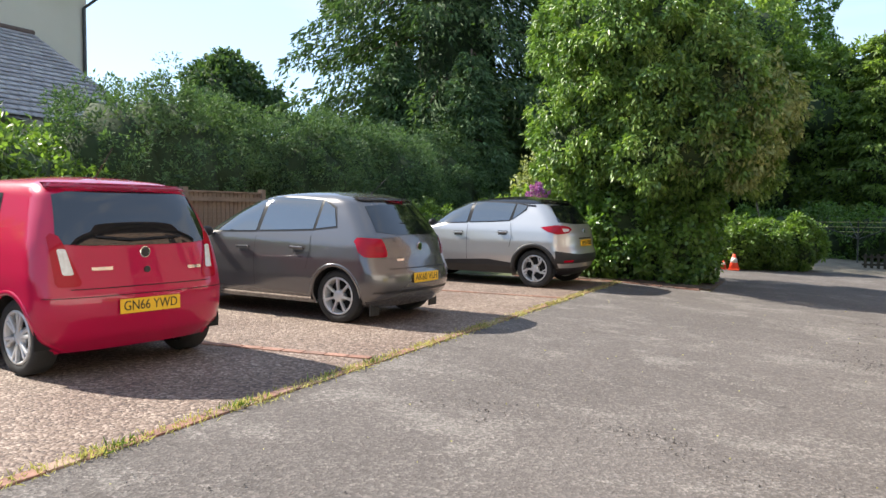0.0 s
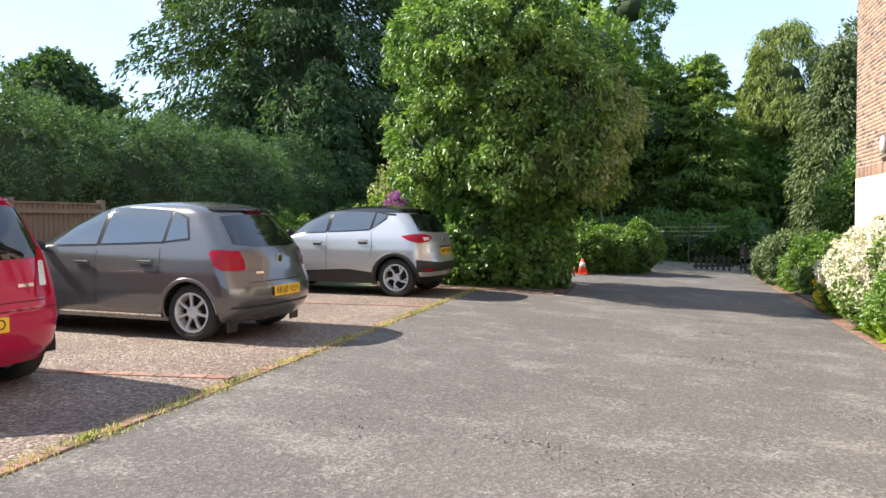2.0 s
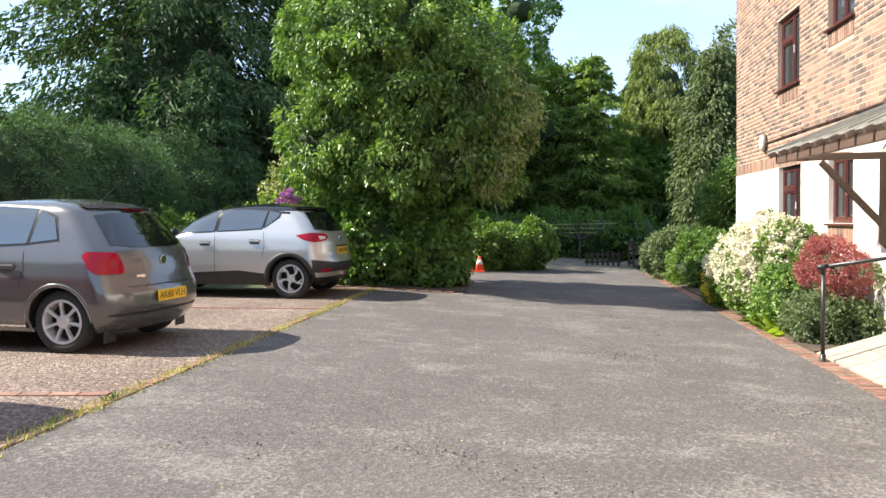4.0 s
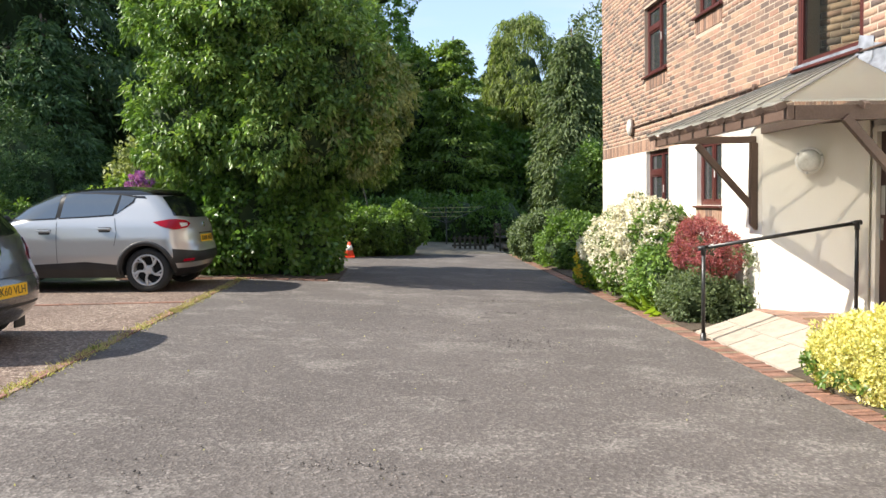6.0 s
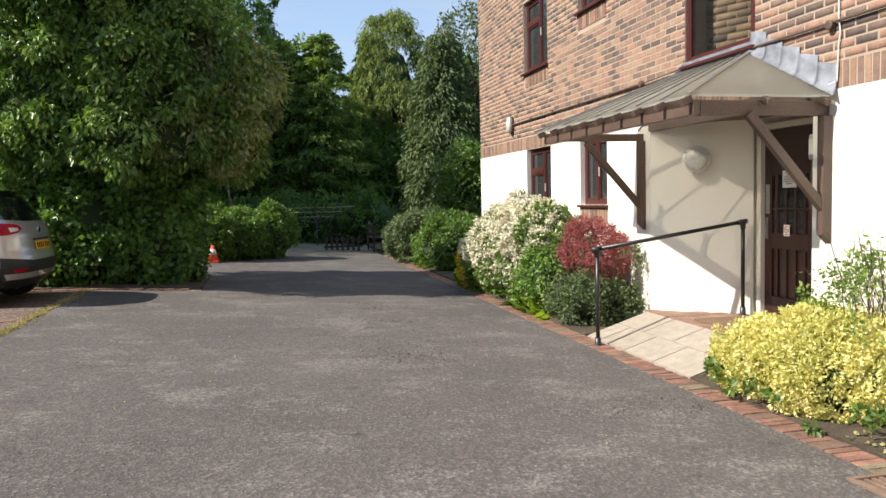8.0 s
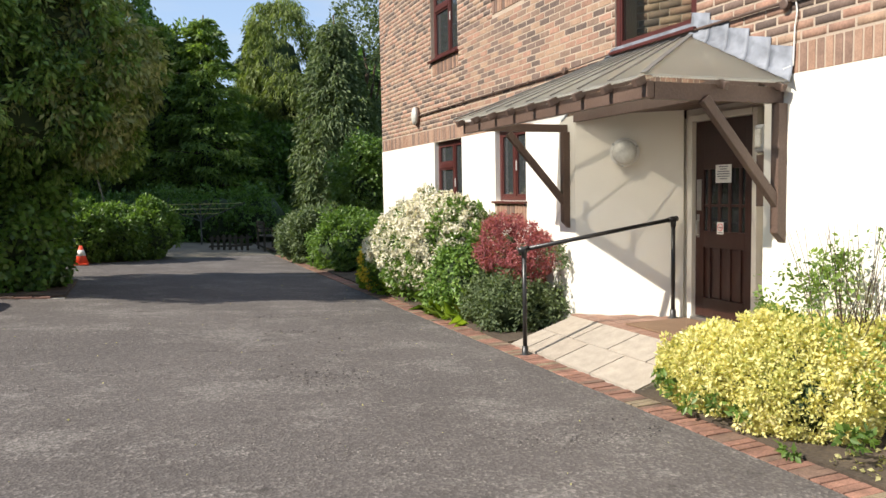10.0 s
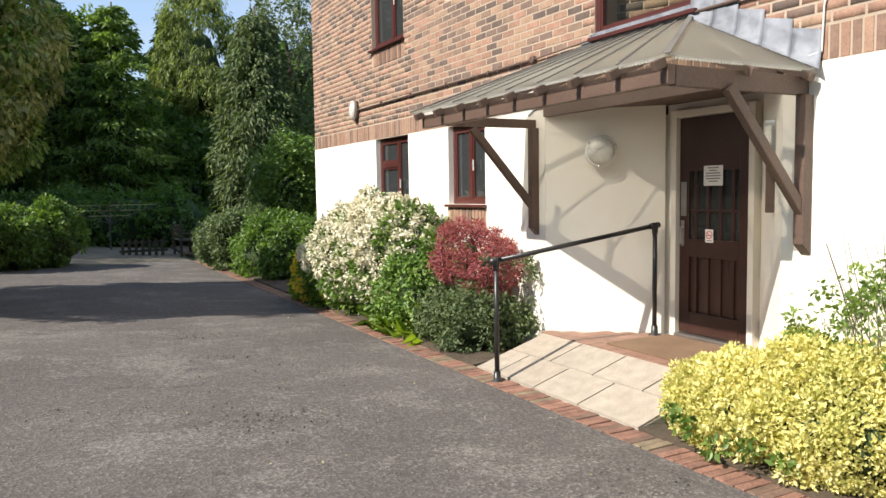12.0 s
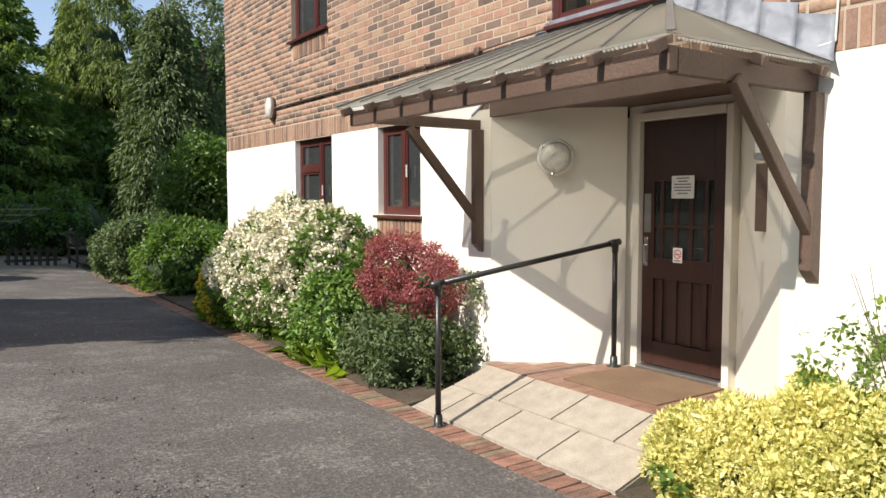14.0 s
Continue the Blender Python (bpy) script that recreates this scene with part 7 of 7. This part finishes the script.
# loose stones and litter on the drive
def stones(name, label, n, seed, centres, material, lo, hi):
    """Small faceted stones strewn round the given places of the drive."""
    rng = np.random.default_rng(seed)
    c = centres[rng.integers(0, len(centres), n)]
    xy = c[:, :2] + rng.normal(size=(n, 2)) * c[:, 2:3] * np.array([1.3, 0.55])
    xy[:, 0] = np.clip(xy[:, 0], DRIVE_L + 0.1, DRIVE_R - 0.1)
    s = rng.uniform(lo, hi, n)
    base = np.array([(1, 0, 0), (0, 1, 0), (-1, 0, 0), (0, -1, 0), (0.15, 0.1, 0.8), (-0.1, 0.05, -0.5)])
    v = base[None] * rng.uniform(0.6, 1.2, (n, 6, 1)) * s[:, None, None]
    a = rng.uniform(0, 6.28, n)
    rx, ry = v[..., 0] * np.cos(a)[:, None] - v[..., 1] * np.sin(a)[:, None], v[..., 0] * np.sin(a)[:, None] + v[..., 1] * np.cos(a)[:, None]
    v = np.stack([rx + xy[:, :1], ry + xy[:, 1:], v[..., 2] + (FALL * (-1.05 - xy[:, 0]) + 0.2 * s)[:, None]], -1)
    tri = np.array([(0, 1, 4), (1, 2, 4), (2, 3, 4), (3, 0, 4), (1, 0, 5), (2, 1, 5), (3, 2, 5), (0, 3, 5)])
    f = (tri[None] + 6 * np.arange(n)[:, None, None]).reshape(-1, 3)
    me = bpy.data.meshes.new(name)
    me.from_pydata(v.reshape(-1, 3).tolist(), [], f.tolist())
    me.materials.append(material)
    return tagged(new(name, me), label, "grit", "", "stuff")


rng = np.random.default_rng(31)
patches = np.c_[rng.uniform(-6.2, -1.5, 34), rng.uniform(-6.5, 3.5, 34), rng.uniform(0.12, 0.4, 34)]
stones("pale_grit", "pale loose grit lying on worn asphalt", 2600, 32, patches, PALE_GRIT, 0.003, 0.009)
stones("dark_grit", "dark crumbs of broken asphalt on the drive", 420, 33, patches[::2], DARK_GRIT, 0.004, 0.013)
n = 260
x = rng.uniform(DRIVE_L, DRIVE_R, n)
p = np.c_[x, rng.uniform(-7, 10, n), FALL * (-1.05 - x) + 0.002]
tagged(new("loose_grit", leaf_mesh("loose_grit", p, unit(np.c_[rng.normal(size=(n, 2)), np.full(n, 0.3)]), 0.014, STRAW, rng, aspect=0.9, droop=0, jitter=0.3)), "loose grit and dry leaf scraps on the drive", "grit", "", "stuff")
n = 700
p = np.c_[rng.uniform(-0.9, -0.05, n), rng.uniform(-6, -3.2, n), np.full(n, 0.05)]
tagged(new("leaf_litter", leaf_mesh("leaf_litter", p, unit(np.c_[rng.normal(size=(n, 2)), np.full(n, 0.4)]), 0.04, STRAW, rng, aspect=0.6, droop=0, jitter=0.4)), "dry leaf litter on the bare bed", "leaf litter", "", "stuff")


# ---- small fixtures further off ----
def traffic_cone(at, h, label):
    c = thing("traffic_cone", label, "traffic cone", at, group="cones by the hedge")
    part("base", boxed((-0.2 * h / 0.6, -0.2 * h / 0.6, 0), (0.2 * h / 0.6, 0.2 * h / 0.6, 0.04), 0.01), CONE_RED, c)
    prof = lambda f: 0.15 * (1 - f) * h / 0.6 + 0.03
    part("body", lathe(bmesh.new(), [(prof(0), 0.04), (prof(1), h)], 20), CONE_RED, c, smooth=True)
    part("band", lathe(bmesh.new(), [(prof(0.42) + 0.004, 0.04 + 0.42 * (h - 0.04)), (prof(0.75) + 0.004, 0.04 + 0.75 * (h - 0.04))], 20), WHITE, c, "white reflective band", smooth=True)


traffic_cone((-5.7, 10.72, gz(-5.7)), 0.4, "orange traffic cone with white band by the hedge")
traffic_cone((-5.95, 10.68, gz(-5.95)), 0.22, "small orange cone beside the taller one")

dry = thing("rotary_dryer", "rotary washing line with thin metal arms", "clothes dryer", (-2.73, 19.0, 0.02))
# Steel coloured dark to stand in for the shade over the dryer.
GALV_SHADED = surface("galvanised steel darkened for shade", (0.05, 0.052, 0.045), (0.1, 0.1, 0.08), 0.2, 0.7, 0.05, 40, metal=0.0)
part("pole", tubed((0, 0, 0), (0, 0, 1.45), 0.025), GALV_SHADED, dry)
for k in range(4):
    a = 0.15 + k * math.pi / 2
    part("arm", tubed((0, 0, 0.85), (1.45 * math.cos(a), 1.45 * math.sin(a), 1.42), 0.014, n=6), GALV_SHADED, dry)
for r in (0.6, 1.0, 1.4):
    bm = bmesh.new()
    zz = 0.85 + 0.57 * r / 1.45
    for k in range(4):
        a, b = 0.15 + k * math.pi / 2, 0.15 + (k + 1) * math.pi / 2
        tube(bm, (r * math.cos(a), r * math.sin(a), zz), (r * math.cos(b), r * math.sin(b), zz), 0.006, n=5)
    part("line", bm, STRAW, dry, "yellowish washing line")

pk = thing("picket_fence", "short low wooden picket fence, coloured dark for shade", "fence", (-1.9, 16.6, 0.0))
for k in range(7):
    part("picket", boxed((-0.75 + k * 0.17, -0.012, 0), (-0.67 + k * 0.17, 0.012, 0.5), 0.004), SHADED_TIMBER, pk)
for zz in (0.15, 0.38):
    part("rail", boxed((-0.8, 0.013, zz), (0.45, 0.04, zz + 0.06)), SHADED_TIMBER, pk)
bench = thing("garden_bench", "weathered wooden garden bench at the path's end, darkened for shade", "bench", (-0.95, 16.7, 0), 90)
for x in (-0.65, 0.65):
    for y, h in ((-0.22, 0.42), (0.22, 0.88)):
        part("leg", boxed((x - 0.03, y - 0.03, 0), (x + 0.03, y + 0.03, h), 0.004), SHADED_TIMBER, bench)
    part("armrest", boxed((x - 0.035, -0.26, 0.6), (x + 0.035, 0.22, 0.64), 0.004), SHADED_TIMBER, bench)
    part("arm_post", boxed((x - 0.025, -0.24, 0.42), (x + 0.025, -0.19, 0.6), 0.003), SHADED_TIMBER, bench)
for k in range(4):
    part("seat_slat", boxed((-0.7, -0.25 + k * 0.125, 0.42), (0.7, -0.15 + k * 0.125, 0.445), 0.004), SHADED_TIMBER, bench)
for k in range(3):
    part("back_slat", boxed((-0.7, 0.2, 0.55 + k * 0.12), (0.7, 0.222, 0.64 + k * 0.12), 0.004), SHADED_TIMBER, bench)
lean = thing("leaning_pole", "thin pale pole leaning in the shrubs", "pole")
part("shaft", tubed((-5.0, 13.4, 0.1), (-5.5, 13.3, 2.4), 0.018, n=8), GALV_SHADED, lean)

# close-boarded fence along the back of the bays
FX, FZ = -12.72, gz(-12.72) - 0.02
fence = thing("close_boarded_fence", "weathered brown close-boarded timber fence with posts", "fence", kind="structure")
fence.name = "fence"
F0, F1, FH = -14.0, 1.5, 1.62
board = mesh_of("board", boxed((-0.011, 0, 0), (0.011, 0.112, FH - 0.06), 0.003), FENCE)
y, k = F0, 0
while y < F1:
    o = part("board", board, None, fence)
    o.matrix_basis = pose(FX, y, FZ + 0.0, 0, 0, 7)
    y += 0.1
    k += 1
for yy in [F1 - 1.83 * i for i in range(10)]:
    part("post", boxed((FX - 0.03, yy - 0.05, FZ - 0.1), (FX + 0.07, yy + 0.05, FZ + FH + 0.02), 0.006), FENCE, fence)
for zz in (0.35, 0.9, 1.42):
    part("rail", boxed((FX + 0.02, F0, FZ + zz), (FX + 0.06, F1, FZ + zz + 0.07)), FENCE, fence)
part("capping", boxed((FX - 0.035, F0, FZ + FH - 0.058), (FX + 0.035, F1, FZ + FH - 0.03), 0.004), FENCE, fence)

# neighbouring house over the hedge
house = thing("neighbour_house", "cream rendered house with grey slate lean-to roof over hedge", "house")
part("wall", boxed((-34, -10, 0), (-24.5, 7.1, 9.0)), HOUSE, house)
bm = bmesh.new()
v = [bm.verts.new(p) for p in ((-34.6, -10.6, 9.0), (-23.8, -10.6, 9.0), (-23.8, 7.9, 9.0), (-34.6, 7.9, 9.0), (-29, -6, 12), (-29, 2.5, 12))]
for f in ((3, 2, 1, 0), (0, 1, 4), (1, 2, 5, 4), (2, 3, 5), (3, 0, 4, 5)):
    bm.faces.new([v[i] for i in f])
part("roof", bm, SLATE, house, "grey slate main roof")
part("eaves_board", boxed((-24.6, -10.6, 8.85), (-23.85, 7.9, 8.99)), WHITE, house, "white eaves board")
gut = part("gutter", tubed((-23.78, -10.6, 8.92), (-23.78, 7.95, 8.92), 0.07, n=8), RAIL, house, "black gutter")
dp = part("downpipe", tubed((-24.42, 6.95, 2.0), (-24.42, 6.95, 8.0), 0.05, n=8), RAIL, house, "black downpipe")
part("swan_neck", tubed((-24.42, 6.95, 8.0), (-23.82, 7.6, 8.75), 0.045, n=8), RAIL, dp)
part("wall", boxed((-24.4, -12, 0), (-19.8, 4.6, 3.6)), HOUSE, house, "cream wall of the low wing")
# slates of the low wing, course by course
E0, E1, W0, W1 = (-19.4, 3.75), (-23.9, 6.7), -12.5, 5.3
slope_len = math.hypot(E1[0] - E0[0], E1[1] - E0[1])
u = ((E1[0] - E0[0]) / slope_len, (E1[1] - E0[1]) / slope_len)
nn = (-u[1], u[0]) if u[0] > 0 else (u[1], -u[0])
deck = bmesh.new()
c = [(E0[0], W0, E0[1] - 0.05), (E0[0], W1, E0[1] - 0.05), (E1[0], W1 - 0.4, E1[1] - 0.05), (E1[0], W0, E1[1] - 0.05)]
quad_sheet(deck, c)
quad_sheet(deck, [c[1], (E1[0], W1, E0[1] - 0.05), c[2]])
wing = part("roof", deck, SLATE, house, "grey slate hipped roof of the low wing")
vs, fs, k = [], [], 0
rng = np.random.default_rng(6)
courses = 21
for r in range(courses):
    s0, s1 = slope_len * r / courses, slope_len * (r + 1.35) / courses
    lim = W1 - 0.4 * r / courses
    y = -3.0 - 0.15 * (r % 2)
    while y < lim - 0.02:
        ye = min(y + 0.3, lim)
        lift = 0.02 + rng.uniform(0, 0.006)
        for s, h in ((s0, lift + 0.02), (s1, lift - 0.012)):
            for yy in (y + 0.004, ye - 0.004):
                vs.append((E0[0] + u[0] * s + abs(nn[0]) * h, yy, E0[1] + u[1] * s + abs(nn[1]) * h))
        fs.append([[4 * k, 4 * k + 1, 4 * k + 3, 4 * k + 2]])
        k += 1
        y += 0.3
sl = part("slate_covering", arrays_to_mesh("slates", np.array(vs), np.array(fs).reshape(-1, 4), SLATE), None, wing, kind="stuff")
md = sl.modifiers.new("thick", "SOLIDIFY")
md.thickness = 0.012
part("ridge", tubed((E1[0], W0, E1[1] + 0.03), (E1[0], W1 - 0.4, E1[1] + 0.03), 0.09, n=10), BROWN, wing, "dark ridge tiles")

# ---- bricks last ----
long_me = brick_mesh("brick", 0.212, 0.065, BRICK)
for x, y, z, ly, lz in near_bricks:
    o = part("brick", long_me, None, wall_brick)
    o.location = (x, y, z)
joined_bricks("brickwork", far_long, BRICK_FAR, wall_brick)

soldier_me = brick_mesh("brick", 0.065, 0.215, BRICK_SOLDIER)
bm = boxed((0.0075, Y0, BAND - 0.004), (0.0079, Y1, BAND + 0.003))
course = solid("trim_soldier_course", bm, MORTAR, "upright brick course above the rendered wall", "brick course", "structure")
rng = np.random.default_rng(4)
y = -5.0
while y < Y1 - 0.05:
    o = part("brick", soldier_me, None, course)
    o.location = (0.003 + rng.uniform(-0.001, 0.002), y, BAND + 0.005)
    y += 0.075
for k, h in enumerate((UP1, UP2)):
    bm = boxed((0.0075, h[0], h[2] - 0.04), (0.0079, h[1], h[2] - 0.036))
    sub = solid("trim_sill_course", bm, MORTAR, "upright brick course under the window sill", "brick course", "structure")
    y = h[0] + 0.003
    while y < h[1] - 0.06:
        o = part("brick", soldier_me, None, sub)
        o.location = (-0.002 + rng.uniform(-0.002, 0.002), y, h[2] - 0.255)
        y += 0.075
bm = boxed((-0.004, WIN2[0] - 0.02, 1.2), (0.0, WIN2[1] + 0.02, WIN2[2] - 0.036))
panel = solid("trim_brick_panel", bm, MORTAR, "brick panel under the ground-floor window", "brick panel", "structure")
y = WIN2[0]
while y < WIN2[1] - 0.05:
    o = part("brick", soldier_me, None, panel)
    o.location = (-0.014, y, 1.25)
    y += 0.075

# edging beside the drive: bricks laid across
bm = boxed((-1.145, -14, -0.12), (-0.925, 14.3, -0.004))
edging = solid("kerb", bm, GROUT, "red brick edging between drive and planting beds", "kerb", "structure")
eb = mesh_of("brick", boxed((0, 0, -0.06), (0.222, 0.066, 0.014), 0.005), BRICK_EDGE)
y = -7.0
k = 0
while y < 14.25 and k < 290:
    if not (-4.28 < y < -3.83):
        o = part("brick", eb, None, edging)
        o.matrix_basis = pose(-1.15 + rng.uniform(-0.006, 0.006), y, rng.uniform(-0.004, 0.004), 0, 0, rng.uniform(-1.5, 1.5))
        k += 1
    y += 0.0735
bm = bmesh.new()
for y0, y1 in ((-14, -3.85),):
    box(bm, (-0.92, y0, -0.1), (-0.87, y1, 0.055), 0.006)
solid("kerb_stone", bm, GROUT, "pale concrete edging strip behind the bricks", "kerb", "structure")

# edging and dividing strips of the bays
bm = boxed((BAY_X, -16, 0.1), (DRIVE_L, BAY_END, gz(BAY_X) - 0.006))
bay_edge = solid("kerb_bay", bm, GROUT, "worn brick edging of the parking bays", "kerb", "structure")
pb = mesh_of("brick", boxed((0, 0, -0.05), (0.1, 0.213, 0.012), 0.005), BRICK_PAVE)
y = -9.0
while y < BAY_END - 0.1:
    o = part("brick", pb, None, bay_edge)
    o.matrix_basis = pose(BAY_X + 0.006 + rng.uniform(-0.005, 0.005), y, gz(BAY_X) + rng.uniform(-0.006, 0.002), 0, 0, rng.uniform(-1, 1))
    y += 0.224
for y0 in (-3.38, 2.0):
    bm = bmesh.new()
    strip = thing("trim_bay_line", "red brick dividing line between parking bays", "brick line", (BAY_X - 0.02, y0, gz(BAY_X) + 0.003), 8 if y0 < 0 else 4, kind="structure")
    strip.matrix_basis = strip.matrix_basis @ pose(0, 0, 0, 0, math.degrees(math.atan(SLOPE)), 0) @ pose(0, 0, 0, 0, 0, 90)
    k = 0
    for k in range(24):
        o = part("brick", pb, None, strip)
        o.matrix_basis = pose(0.0, 0.02 + k * 0.224, 0.0, 0, 0, rng.uniform(-1, 1))
bm = boxed((-9.4, 5.11, -0.12), (-5.55, 5.25, 0.0))
for v in bm.verts:
    v.co.z += gz(v.co.x)
bed_edge = solid("kerb_tree_bed", bm, GROUT, "brick edging of the tree bed", "kerb", "structure")
x = -9.3
while x < -5.75:
    o = part("brick", pb, None, bed_edge)
    o.matrix_basis = pose(x, 5.24, gz(x + 0.1) + 0.006, 0, 0, -90 + rng.uniform(-1, 1))
    x += 0.224
